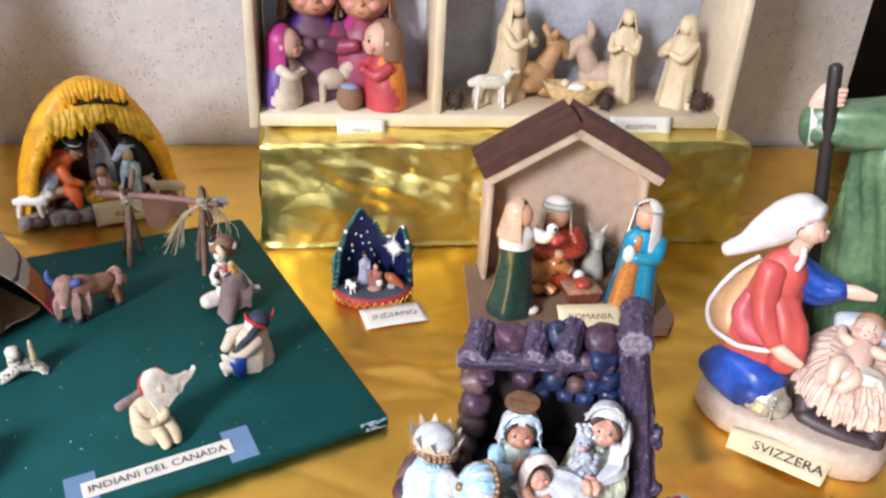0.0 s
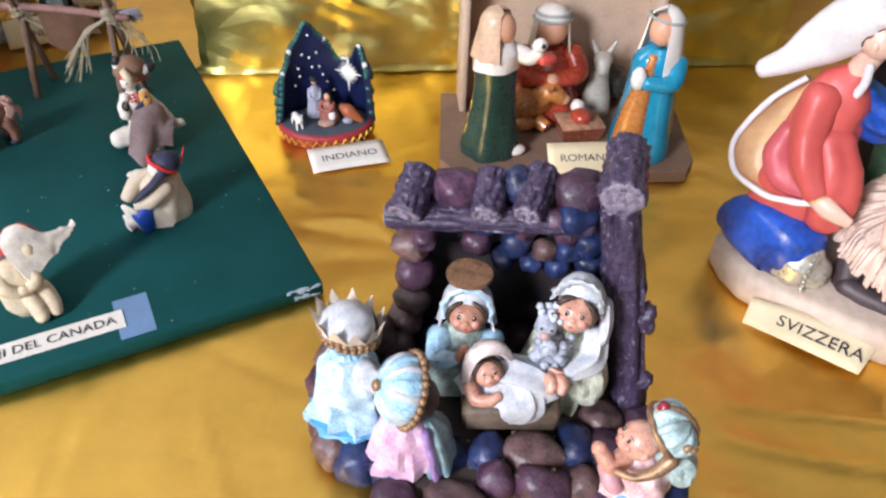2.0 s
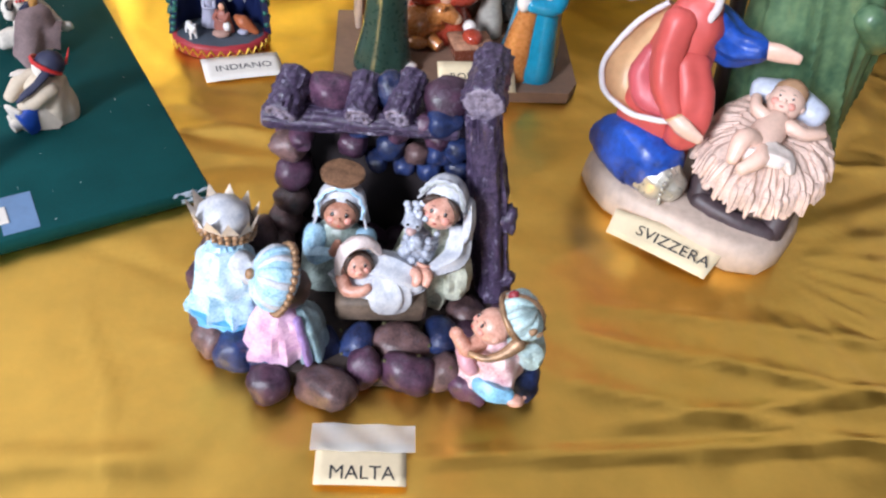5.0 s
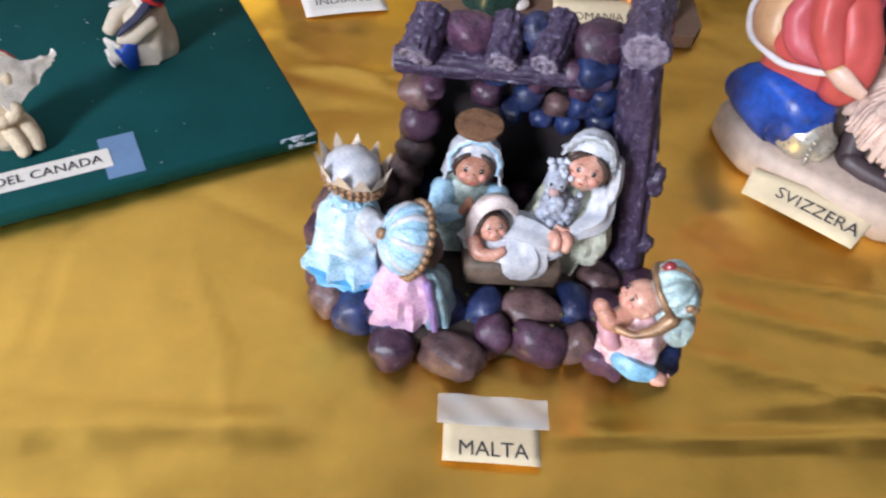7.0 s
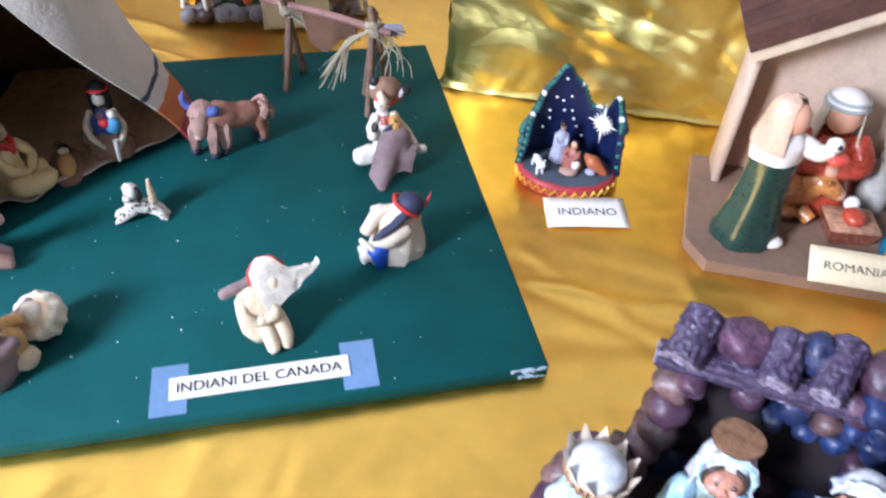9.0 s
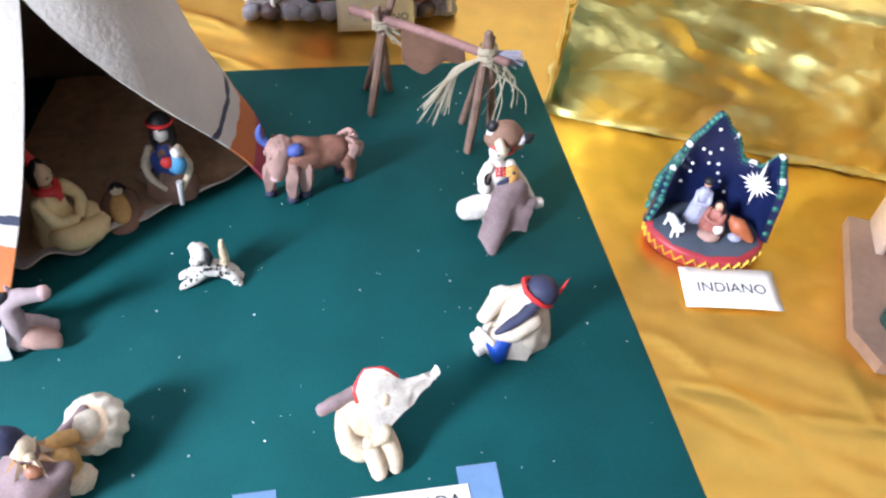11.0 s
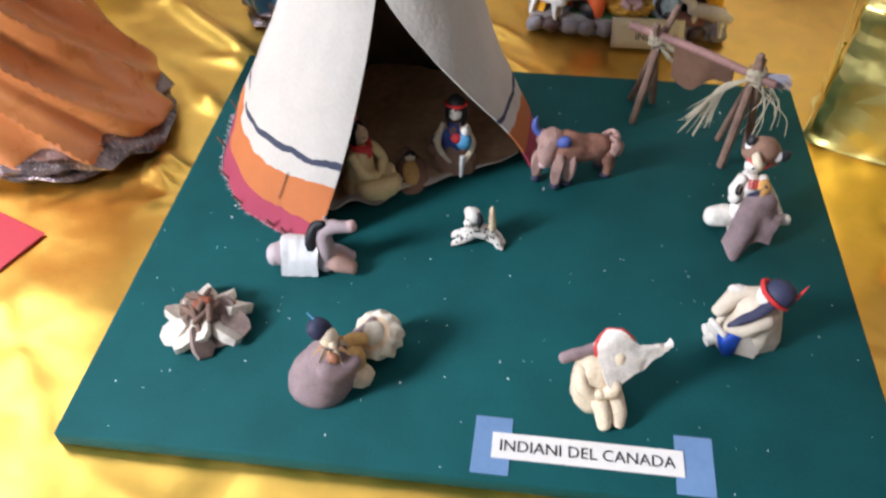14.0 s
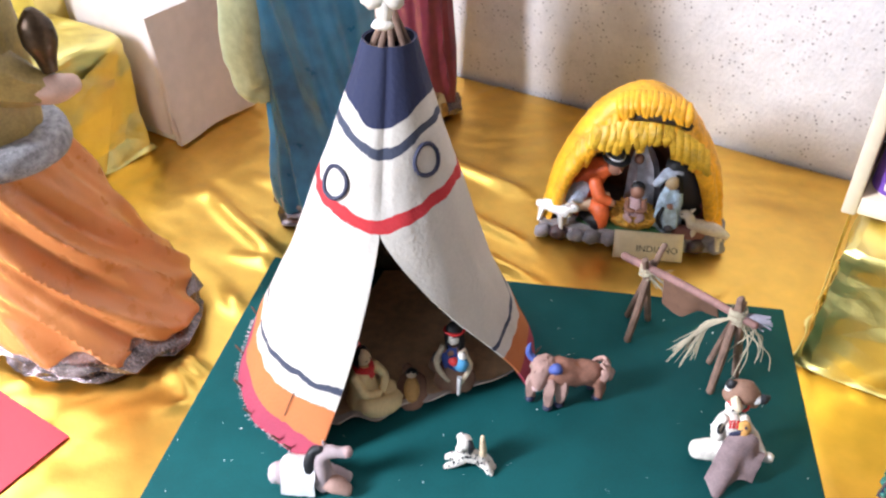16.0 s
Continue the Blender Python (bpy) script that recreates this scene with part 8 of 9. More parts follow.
part("floor", Shape().ball((0, -0.002, 0.0115), (0.038, 0.028, 0.0012), C("slate_floor_paint", (0.06, 0.075, 0.10), 0.6)), [], star_creche)
z = Shape()
pts = []
for k in range(33):
    q = radians(180 + 180 * k / 32)
    pts.append(Vector((0.0411 * math.cos(q), -0.002 + 0.0311 * math.sin(q), 0.0025 if k % 2 else 0.0085)))
z.loft(pts, [0.0010] * 33, C("yellow_zigzag", (0.75, 0.46, 0.04), 0.5), 6)
part("zigzag", z, [], star_creche, "yellow zigzag band")
st = Shape()
c = Vector((0.0215, 0.0025, 0.0530))
for k in range(16):
    q = 2 * math.pi * k / 16
    ln = 0.0215 if k == 4 else (0.0190 if k == 12 else (0.0145 if k % 4 == 0 else 0.0105))
    d, t_ = Vector((math.cos(q) * 0.82, -0.52 * math.cos(q), math.sin(q))), Vector((-math.sin(q) * 0.82, 0.52 * math.sin(q), math.cos(q)))
    st.hull([c + t_ * 0.0021, c - t_ * 0.0021, c + d * ln, c + Vector((-0.0006, -0.0014, 0))], WHITE)
part("star", st, [], star_creche, "white painted star")
for a, b in ((0.60, 0.88), (0.66, 0.75), (0.54, 0.76), (0.70, 0.64), (0.60, 0.63), (0.52, 0.60), (0.69, 0.52), (0.58, 0.53), (0.50, 0.50), (0.47, 0.42), (0.74, 0.44), (0.42, 0.36)):
    x = cave_at(a, b)
    part("painted_dot", Shape().ball((x[0] * 0.975, x[1] * 0.97 - 0.0012, x[2]), 0.0013, WHITE, level=1), [], star_creche)
s = cloaked(Shape(), (-0.008, 0.004, 0.012), 0.040, 0.0072, C("lilac_grey_clothes", (0.36, 0.36, 0.46), 0.5), SKIN, None)
s.ball((-0.008, 0.004, 0.0478), (0.0036, 0.0036, 0.0026), BLACK)
child(star_creche, s, "tiny standing man in lilac grey")
s = cloaked(Shape(), (0.003, -0.004, 0.012), 0.027, 0.0085, C("brown_red_clothes", (0.34, 0.12, 0.09), 0.5), SKIN, BLACK, -30)
s.ball((0.006, -0.011, 0.020), (0.0035, 0.003, 0.0045), WHITE).ball((0.001, -0.013, 0.0145), (0.008, 0.005, 0.003), C("pinkish_clay", (0.50, 0.33, 0.30), 0.75), rough=0.3)
child(star_creche, s, "tiny kneeling figure in brown red with a white lamb")
s = Shape().loft([(0.014, -0.003, 0.024), (0.020, -0.006, 0.021), (0.030, -0.008, 0.013)], [0.003, 0.006, 0.003], C("rust_animal", (0.45, 0.13, 0.05), 0.5), 10).ball((0.019, -0.010, 0.0145), (0.005, 0.004, 0.003), C("lilac_grey_clothes", (0.36, 0.36, 0.46), 0.5))
child(star_creche, s, "tiny rust-coloured animal lying down")
child(star_creche, lamb((-0.024, -0.012, 0.012), -70, WHITE, 0.62), "tiny white sheep")
card(pose(0.3385, 0.6475, 0.0026, 3, 0, -10), 0.065, 0.033, "INDIANO", 0.046, 0.0078, PAPER, "white card printed INDIANO lying on the gold cloth", (0.001, 0.0))

# ---- hut with the glazed figures ----
BASEBROWN = C("brown_board", (0.21, 0.125, 0.085), 0.75, vary=0.2, scale=30)
ROOFBROWN = C("dark_roof_wood", (0.085, 0.034, 0.026), 0.6, vary=0.4, scale=60, bump=0.6)
BEIGE = C("beige_hut_wall", (0.52, 0.38, 0.29), 0.7, vary=0.15)
PALEEDGE = C("pale_cut_wood", (0.60, 0.46, 0.33), 0.7, vary=0.15)
hut = thing("stable_hut", "wooden stable hut with dark roof on a brown base board", "stable", pose(0.527, 0.6015, 0, 0, 0, -23))
part("base_board", Shape().prism([(-0.108, 0.058), (-0.117, -0.050), (-0.102, -0.073), (0.082, -0.076), (0.093, -0.060), (0.104, 0.040), (0.098, 0.056)], 0, 0.010, BASEBROWN), [], hut)
part("back_wall", Shape().hull([(x, y, z_) for y in (0.050, 0.056) for x, z_ in ((-0.088, 0.010), (0.070, 0.010), (0.070, 0.125), (-0.009, 0.170), (-0.088, 0.125))], BEIGE), [], hut, "pale beige back wall")
for x0, x1 in ((-0.094, -0.088), (0.070, 0.076)):
    part("side_wall", Shape().box(((x0 + x1) / 2, 0.040, 0.068), (0.006, 0.034, 0.116), mat=BEIGE, bevel=0.001), [], hut)
for sgn in (-1, 1):
    top, low = Vector((-0.008, 0, 0.189)), Vector((-0.102 if sgn < 0 else 0.091, 0, 0.134))
    d = (low - top).normalized()
    n_ = Vector((-d.z, 0, d.x)) if sgn > 0 else Vector((d.z, 0, -d.x))
    n_ = n_ if n_.z > 0 else -n_
    under = Shape().hull([p + Vector((0, y, 0)) for y in (0.018, 0.070) for p in (top - n_ * 0.004, low - n_ * 0.004, low - n_ * 0.013, top - n_ * 0.013)], PALEEDGE)
    slope = part("roof_board", under, [], hut, "pale board under the roof")
    for k in range(5):
        y0 = 0.0165 + 0.0112 * k
        pl = Shape().hull([p + Vector((0, y, 0)) for y in (y0, y0 + 0.0108) for p in (top - n_ * 0.0038, low - n_ * 0.0038, low + n_ * (0.0105 + 0.0008 * (k % 2)), top + n_ * (0.0105 + 0.0008 * (k % 2)))], ROOFBROWN)
        part("roof_plank", pl, [], slope, "dark brown grained plank")
GLAZEGREEN = C("glazed_dark_green", (0.016, 0.048, 0.040), 0.3, vary=0.3, coat=0.2)
GLAZEBLUE = C("glazed_turquoise", (0.01, 0.24, 0.40), 0.15, vary=0.25, coat=0.5)
GLAZERED = C("glazed_brick_red", (0.46, 0.06, 0.03), 0.28, vary=0.3, coat=0.25)
GLAZEBROWN = C("glazed_caramel", (0.48, 0.18, 0.05), 0.28, vary=0.25, coat=0.5)
CERAMIC = C("glazed_white", (0.78, 0.72, 0.68), 0.18, vary=0.08, coat=0.5)
GROUP = "glazed figures of the stable"


def hut_pose(x, y, turn=0.0):
    return pose(0.527, 0.6015, 0.010, 0, 0, -23) @ pose(x, y, 0, 0, 0, turn)


s = Shape()
s.robe([(0, 0.0215, 0.019), (0.004, 0.0220, 0.0195), (0.03, 0.0180, 0.016), (0.055, 0.0155, 0.0140), (0.072, 0.0155, 0.0135), (0.080, 0.010, 0.010)], GLAZEGREEN, folds=5, depth=0.08)
s.ball((0.014, -0.014, 0.004), (0.008, 0.006, 0.004), CERAMIC)
s.robe([(0.068, 0.0165, 0.015), (0.080, 0.0155, 0.014), (0.089, 0.009, 0.009)], CERAMIC, folds=6, depth=0.10)
s.loft([(0.012, -0.004, 0.078), (0.020, -0.012, 0.076), (0.021, -0.020, 0.083)], [0.0065, 0.006, 0.004], CERAMIC, 10)
s.ball((0.020, -0.022, 0.089), (0.0055, 0.005, 0.005), CERAMIC)
s.ball((0.020, -0.026, 0.090), (0.002, 0.002, 0.002), BLACK, level=1)
s.box((0.026, -0.022, 0.078), (0.012, 0.010, 0.006), mat=C("coral_red_glaze", (0.62, 0.08, 0.06), 0.2), bevel=0.002)
s.ball((0.001, -0.003, 0.096), (0.0098, 0.0098, 0.0115), SKIN)
s.hood((-0.001, 0.0005, 0.098), (0.0122, 0.0122, 0.0125), C("peach_headcloth", (0.60, 0.40, 0.28), 0.35, vary=0.3), face=-50, gap=58, drop=1.7, flare=0.4)
solid("glazed_figure", s, [], hut_pose(-0.074, -0.036, 20) @ Matrix.Scale(1.12, 4), "glazed ceramic man in dark green robe holding a bird", "figurine", GROUP)
s = Shape()
s.robe([(0, 0.023, 0.020), (0.004, 0.0235, 0.0205), (0.03, 0.020, 0.017), (0.055, 0.0175, 0.0145), (0.074, 0.016, 0.013), (0.082, 0.008, 0.008)], GLAZEBLUE, folds=5, depth=0.10)
s.loft([(-0.010, -0.016, 0.002), (-0.009, -0.014, 0.03), (-0.006, -0.011, 0.055), (-0.003, -0.008, 0.076)], [(0.012, 0.006), (0.010, 0.006), (0.007, 0.006), (0.004, 0.005)], GLAZEBROWN, 12)
s.loft([(0.014, -0.003, 0.072), (0.012, -0.014, 0.062), (-0.004, -0.019, 0.062)], [0.007, 0.0065, 0.005], GLAZEBLUE, 10)
s.ball((-0.010, -0.018, 0.064), (0.0055, 0.005, 0.009), CERAMIC)
s.ball((0, -0.003, 0.094), (0.0098, 0.0098, 0.0115), SKIN)
s.hood((0.001, 0.0005, 0.097), (0.0122, 0.0122, 0.0125), CERAMIC, face=-130, gap=56, drop=2.6, flare=0.35)
s.ring((0.001, 0.0, 0.1015), 0.0121, 0.0010, C("grey_head_band", (0.36, 0.38, 0.36), 0.6), rot=(-6, 8, 0))
solid("glazed_figure", s, [], hut_pose(0.052, -0.040, -20) @ Matrix.Scale(1.14, 4), "glazed ceramic woman in turquoise robe and white veil", "figurine", GROUP)
s = Shape()
s.robe([(0, 0.026, 0.020), (0.006, 0.026, 0.020), (0.024, 0.020, 0.017), (0.040, 0.017, 0.014), (0.052, 0.009, 0.009)], GLAZERED, folds=5, depth=0.08)
for sx in (-1, 1):
    s.loft([(sx * 0.016, 0, 0.046), (sx * 0.020, -0.010, 0.036), (sx * 0.003, -0.018, 0.035)], [0.0075, 0.007, 0.005], GLAZERED, 10)
s.ball((0, -0.020, 0.036), (0.005, 0.004, 0.005), SKIN)
s.ball((0, -0.003, 0.065), (0.0105, 0.0105, 0.0115), SKIN)
s.ball((0, 0.001, 0.0715), (0.0125, 0.0122, 0.0095), CERAMIC)
s.hood((0, 0.001, 0.068), (0.0125, 0.0125, 0.0125), C("khaki_headcloth", (0.58, 0.50, 0.40), 0.35), gap=58, drop=1.5, flare=0.2)
for zz, rr in ((0.0715, 0.0127), (0.0755, 0.0115)):
    s.ring((0, 0.0005, zz), rr, 0.0010, C("grey_head_band", (0.36, 0.38, 0.36), 0.6), rot=(-6, 0, 0))
solid("glazed_figure", s, [], hut_pose(-0.020, 0.022, 0) @ Matrix.Scale(1.24, 4), "glazed ceramic kneeling figure in brick red robe", "figurine", GROUP)
s = Shape()
s.loft([(-0.016, 0, 0.014), (-0.008, 0, 0.018), (0.006, 0, 0.018), (0.014, 0, 0.015)], [0.008, 0.013, 0.012, 0.007], GLAZEBROWN, 14)
s.loft([(0.006, -0.004, 0.024), (0.012, -0.010, 0.032), (0.020, -0.014, 0.028)], [0.009, 0.0085, 0.006], GLAZEBROWN, 12)
s.ball((0.022, -0.015, 0.0275), (0.005, 0.005, 0.0045), C("tan_muzzle", (0.60, 0.36, 0.22), 0.3))
for sy in (-1, 1):
    s.loft([(0.010, -0.010 + sy * 0.006, 0.037), (0.008, -0.010 + sy * 0.013, 0.042)], [0.003, 0.001], GLAZEBROWN, 8)
s.loft([(0.004, -0.010, 0.008), (0.010, -0.018, 0.005)], [0.006, 0.005], GLAZEBROWN, 10)
s.ball((-0.006, -0.010, 0.006), (0.010, 0.007, 0.006), GLAZEBROWN)
solid("glazed_cow", s, [], hut_pose(-0.036, 0.004, 8) @ Matrix.Scale(1.1, 4), "glazed caramel-brown ceramic ox lying down", "figurine", GROUP)
s = Shape()
grey = C("glazed_pale_grey", (0.46, 0.43, 0.38), 0.2, vary=0.2, coat=0.5)
s.robe([(0, 0.014, 0.013), (0.012, 0.013, 0.013), (0.030, 0.009, 0.009), (0.044, 0.007, 0.008), (0.050, 0.004, 0.004)], grey, 14)
s.loft([(0, 0.001, 0.046), (0, -0.006, 0.052), (0, -0.013, 0.044)], [0.0075, 0.008, 0.005], grey, 12)
for sx in (-1, 1):
    s.loft([(sx * 0.005, 0.0, 0.056), (sx * 0.010, 0.001, 0.066)], [0.003, 0.001], grey, 8)
s.ball((0.012, 0.016, 0.020), (0.020, 0.013, 0.018), C("dark_glaze", (0.05, 0.045, 0.04), 0.25))
solid("glazed_donkey", s, [], hut_pose(0.028, 0.024, -8), "glazed pale grey ceramic donkey sitting", "figurine", GROUP)
cr = thing("manger", "small glazed brown manger with a red swaddled baby figure", "manger", hut_pose(0.004, -0.018, 6))
part("trough", Shape().hull([(sx * w, sy * d, z_) for z_, w, d in ((0, 0.015, 0.011), (0.014, 0.019, 0.015)) for sx in (-1, 1) for sy in (-1, 1)], C("glazed_red_brown", (0.24, 0.07, 0.04), 0.25, coat=0.4)), [], cr)
part("straw", Shape().box((0, 0, 0.0145), (0.037, 0.029, 0.004), mat=C("brown_straw", (0.40, 0.20, 0.12), 0.7, vary=0.5, scale=200, bump=0.9), bevel=0.0012), [], cr, "brown straw")
part("baby_figure", Shape().ball((0, -0.002, 0.020), (0.009, 0.0105, 0.006), GLAZERED).ball((0, 0.010, 0.023), (0.0062, 0.006, 0.006), CERAMIC), [], cr, "red swaddled baby figure")
card(pose(0.527, 0.6015, 0.0185, 0, 0, -23) @ pose(0.002, -0.066, 0, 34, 0, 0), 0.066, 0.027, "ROMANIA", 0.045, 0.0062, CREAM, "cream card printed ROMANIA leaning at the edge of the stable base")


# ---- mother and child statue with its base ----
sw = thing("nativity_statue", "painted resin statue of a kneeling mother beside a straw manger", "statue", pose(0.53, 0.37, 0, 0, 0, -60))
BASEPINK = C("cream_pink_base", (0.50, 0.39, 0.32), 0.55, vary=0.25, scale=25)
rim = [(-0.044, 0.030), (-0.042, 0.014), (-0.031, 0.0), (-0.014, -0.013), (0.011, -0.019), (0.048, -0.0215), (0.084, -0.0230), (0.103, -0.0145), (0.112, 0.004), (0.117, 0.035), (0.114, 0.070), (0.090, 0.096), (0.030, 0.100), (-0.020, 0.082), (-0.040, 0.055)]
s = Shape()
n = len(rim)
cx, cy = 0.036, 0.036
rings = [(0.0, 0.975), (0.003, 1.0), (0.013, 0.995), (0.0205, 0.955), (0.0240, 0.88)]
verts = [(cx + (x - cx) * f, cy + (y - cy) * f, z) for z, f in rings for x, y in rim]
faces = [[i * n + k, i * n + (k + 1) % n, (i + 1) * n + (k + 1) % n, (i + 1) * n + k] for i in range(4) for k in range(n)] + [[4 * n + k for k in range(n)], list(range(n))[::-1]]
s.add(verts, faces, BASEPINK)
s.ball((cx, cy, 0.022), (0.066, 0.046, 0.007), BASEPINK, rough=0.2, level=3)
part("base", s, [], sw, "cream and pink rounded base", sharp=60)

CORAL = C("coral_dress_paint", (0.54, 0.085, 0.075), 0.44, vary=0.14, scale=24)
ROSECORAL = C("rosy_dress_side_paint", (0.50, 0.085, 0.10), 0.44, vary=0.14, scale=24)
ROYAL = C("royal_blue_paint", (0.012, 0.070, 0.38), 0.34, vary=0.5, scale=34, dark=(0.008, 0.02, 0.10))
CAPEWHITE = C("white_veil_paint", (0.66, 0.62, 0.63), 0.4, vary=0.12)
CAPEGOLD = C("ochre_cape_lining", (0.62, 0.41, 0.22), 0.4, vary=0.18, scale=30)
FLESH = C("pale_flesh_paint", (0.70, 0.46, 0.36), 0.4, vary=0.12)
s = Shape()
# dress: hips, bodice and shoulders, leaning towards the child
s.loft([(-0.002, 0.024, 0.036), (-0.002, 0.022, 0.070), (-0.003, 0.022, 0.100), (-0.001, 0.024, 0.128), (0.001, 0.025, 0.148), (0.005, 0.026, 0.162)], [(0.027, 0.024), (0.0270, 0.022), (0.0225, 0.019), (0.0205, 0.017), (0.0185, 0.015), (0.0075, 0.0075)], CORAL, 60, folds=4, depth=0.05, crumple=0.07, freq=45)
s.loft([(-0.018, 0.016, 0.118), (-0.020, 0.012, 0.102), (-0.010, 0.006, 0.090), (0.004, 0.002, 0.086)], [(0.007, 0.009), (0.010, 0.011), (0.009, 0.010), (0.004, 0.006)], ROSECORAL, 36, folds=3, depth=0.06, crumple=0.07, freq=45)
# lap falling towards the manger
s.loft([(0.006, 0.014, 0.120), (0.014, 0.008, 0.104), (0.018, 0.004, 0.090), (0.019, 0.004, 0.074)], [(0.0135, 0.0130), (0.0150, 0.0140), (0.0145, 0.0130), (0.0125, 0.0120)], CORAL, 40, folds=4, depth=0.08, crumple=0.08, freq=45)


s.loft([(-0.0360, 0.0260, 0.0370), (-0.0260, 0.0200, 0.0410), (-0.0100, 0.0110, 0.0445), (0.0020, 0.0060, 0.0465), (0.0090, 0.0020, 0.0450)], [(0.0120, 0.0120), (0.0185, 0.0200), (0.0225, 0.0235), (0.0232, 0.0242), (0.0215, 0.0225)], ROYAL, 64, folds=4, depth=[0.02, 0.06, 0.09, 0.09, 0.07], crumple=0.10, freq=45)
CUFF = C("silver_cuff_paint", (0.52, 0.49, 0.42), 0.3, metal=0.5)
s.loft([(0.010, 0.001, 0.041), (0.020, -0.0025, 0.0385), (0.0255, -0.0035, 0.0370)], [(0.0190, 0.0190), (0.0172, 0.0172), (0.0125, 0.0125)], CUFF, 44, folds=9, depth=0.03)
for k in range(14):
    q = radians(-60 + 15 * k)
    s.ball((0.0225, -0.003 - 0.0160 * math.sin(q), 0.0380 + 0.0160 * math.cos(q)), 0.0017, CUFF, level=1)


def cape(a, b):
    """The cape's edge from the shoulder out behind the back and round to the lap; b runs inward to the dress."""
    out = [Vector(p) for p in ((-0.020, 0.024, 0.150), (-0.034, 0.021, 0.134), (-0.048, 0.016, 0.104), (-0.045, 0.009, 0.087), (-0.034, 0.003, 0.081), (-0.016, -0.003, 0.080), (0.002, -0.006, 0.084), (0.012, -0.007, 0.089))]
    inn = [Vector(p) for p in ((-0.012, 0.026, 0.150), (-0.018, 0.026, 0.132), (-0.024, 0.024, 0.104), (-0.022, 0.018, 0.090), (-0.014, 0.012, 0.084), (-0.004, 0.006, 0.082), (0.006, 0.001, 0.084), (0.012, -0.002, 0.088))]
    x = a * 7
    i = min(int(x), 6)
    f = x - i

    def bent(row):
        p0, p1, p2, p3 = row[max(i - 1, 0)], row[i], row[i + 1], row[min(i + 2, 7)]
        return (p1 * 2 + (p2 - p0) * f + (p0 * 2 - p1 * 5 + p2 * 4 - p3) * f * f + (p1 * 3 - p0 - p2 * 3 + p3) * f ** 3) * 0.5

    o, n_ = bent(out), bent(inn)
    return o.lerp(n_, b) + Vector((0, 0.006 * math.sin(math.pi * b), -0.004 * math.sin(math.pi * b)))


s.sheet(cape, 42, 8, CAPEGOLD, 0.0022)
s.loft([cape(i / 28, 0.0) for i in range(29)], [(0.0020, 0.0017)] * 29, CAPEWHITE, 8)
# near arm, its cuff and hand
s.loft([(-0.008, 0.012, 0.146), (-0.007, 0.004, 0.122), (0.000, -0.003, 0.106), (0.009, -0.007, 0.0945)], [0.0112, 0.0106, 0.0092, 0.0072], CORAL, 32, folds=4, depth=0.06, crumple=0.10, freq=55)
s.loft([(0.0085, -0.007, 0.0950), (0.0125, -0.0085, 0.0915)], [0.0066, 0.0060], CAPEGOLD, 14)
s.loft([(0.0125, -0.0085, 0.0915), (0.022, -0.0105, 0.0875), (0.033, -0.0115, 0.0845)], [(0.0050, 0.0058), (0.0042, 0.0062), (0.0018, 0.0036)], FLESH, 12)
# far arm in its blue sleeve, stretched over the child
s.loft([(0.006, 0.030, 0.146), (0.014, 0.034, 0.136), (0.028, 0.035, 0.131), (0.043, 0.035, 0.134)], [0.0125, 0.0145, 0.0125, 0.0085], ROYAL, 30, folds=6, depth=0.12, crumple=0.12, freq=80)
s.loft([(0.042, 0.035, 0.134), (0.047, 0.035, 0.135)], [0.0068, 0.0058], CORAL, 12)
s.loft([(0.046, 0.035, 0.135), (0.056, 0.035, 0.136), (0.068, 0.035, 0.136)], [(0.0046, 0.0058), (0.0036, 0.0062), (0.0014, 0.0034)], FLESH, 12)
# neck, face, hair
s.loft([(0.004, 0.026, 0.158), (0.007, 0.024, 0.168), (0.009, 0.023, 0.176)], [0.0080, 0.0070, 0.0075], FLESH, 16)
features(s, (0.0100, 0.0235, 0.1835), 0.0122, FLESH, -6, -18, eye=0.05)
s.ball((0.0060, 0.0255, 0.1865), (0.0130, 0.0130, 0.0135), C("brown_hair_paint", (0.13, 0.055, 0.03), 0.5))
# veil: cap over the head and the long tail blown back
s.loft([(0.0130, 0.0240, 0.1985), (0.0040, 0.0255, 0.1960), (-0.0080, 0.0260, 0.1860), (-0.0200, 0.0250, 0.1720), (-0.0330, 0.0225, 0.1590), (-0.0450, 0.0200, 0.1505)], [(0.0060, 0.0120), (0.0145, 0.0150), (0.0165, 0.0140), (0.0135, 0.0110), (0.0085, 0.0085), (0.0062, 0.0070)], CAPEWHITE, 36, folds=3, depth=[0.0, 0.02, 0.05, 0.08, 0.06, 0.0], crumple=0.06, freq=50, side=(0.45, 0, -0.9))
s.loft([(0.0100, 0.0150, 0.1700), (0.0110, 0.0145, 0.1600), (0.0080, 0.0160, 0.1480), (0.0070, 0.0180, 0.1380)], [0.0024, 0.0028, 0.0024, 0.0014], CAPEWHITE, 12)
part("mother_figure", lump(s, 0.0005, 90), [], sw, "kneeling mother in coral dress, blue skirt and white veil")

STRAWPINK = C("pinkish_straw_paint", (0.66, 0.48, 0.40), 0.55, vary=0.3, scale=90, bump=0.5)
DARKTROUGH = C("dark_log_paint", (0.06, 0.04, 0.045), 0.5, vary=0.4)
trough = Shape()
trough.loft([(0.046, 0.006, 0.028), (0.072, 0.003, 0.025), (0.098, 0.006, 0.022)], [0.0075, 0.0072, 0.0075], DARKTROUGH, 14, crumple=0.12, freq=150)
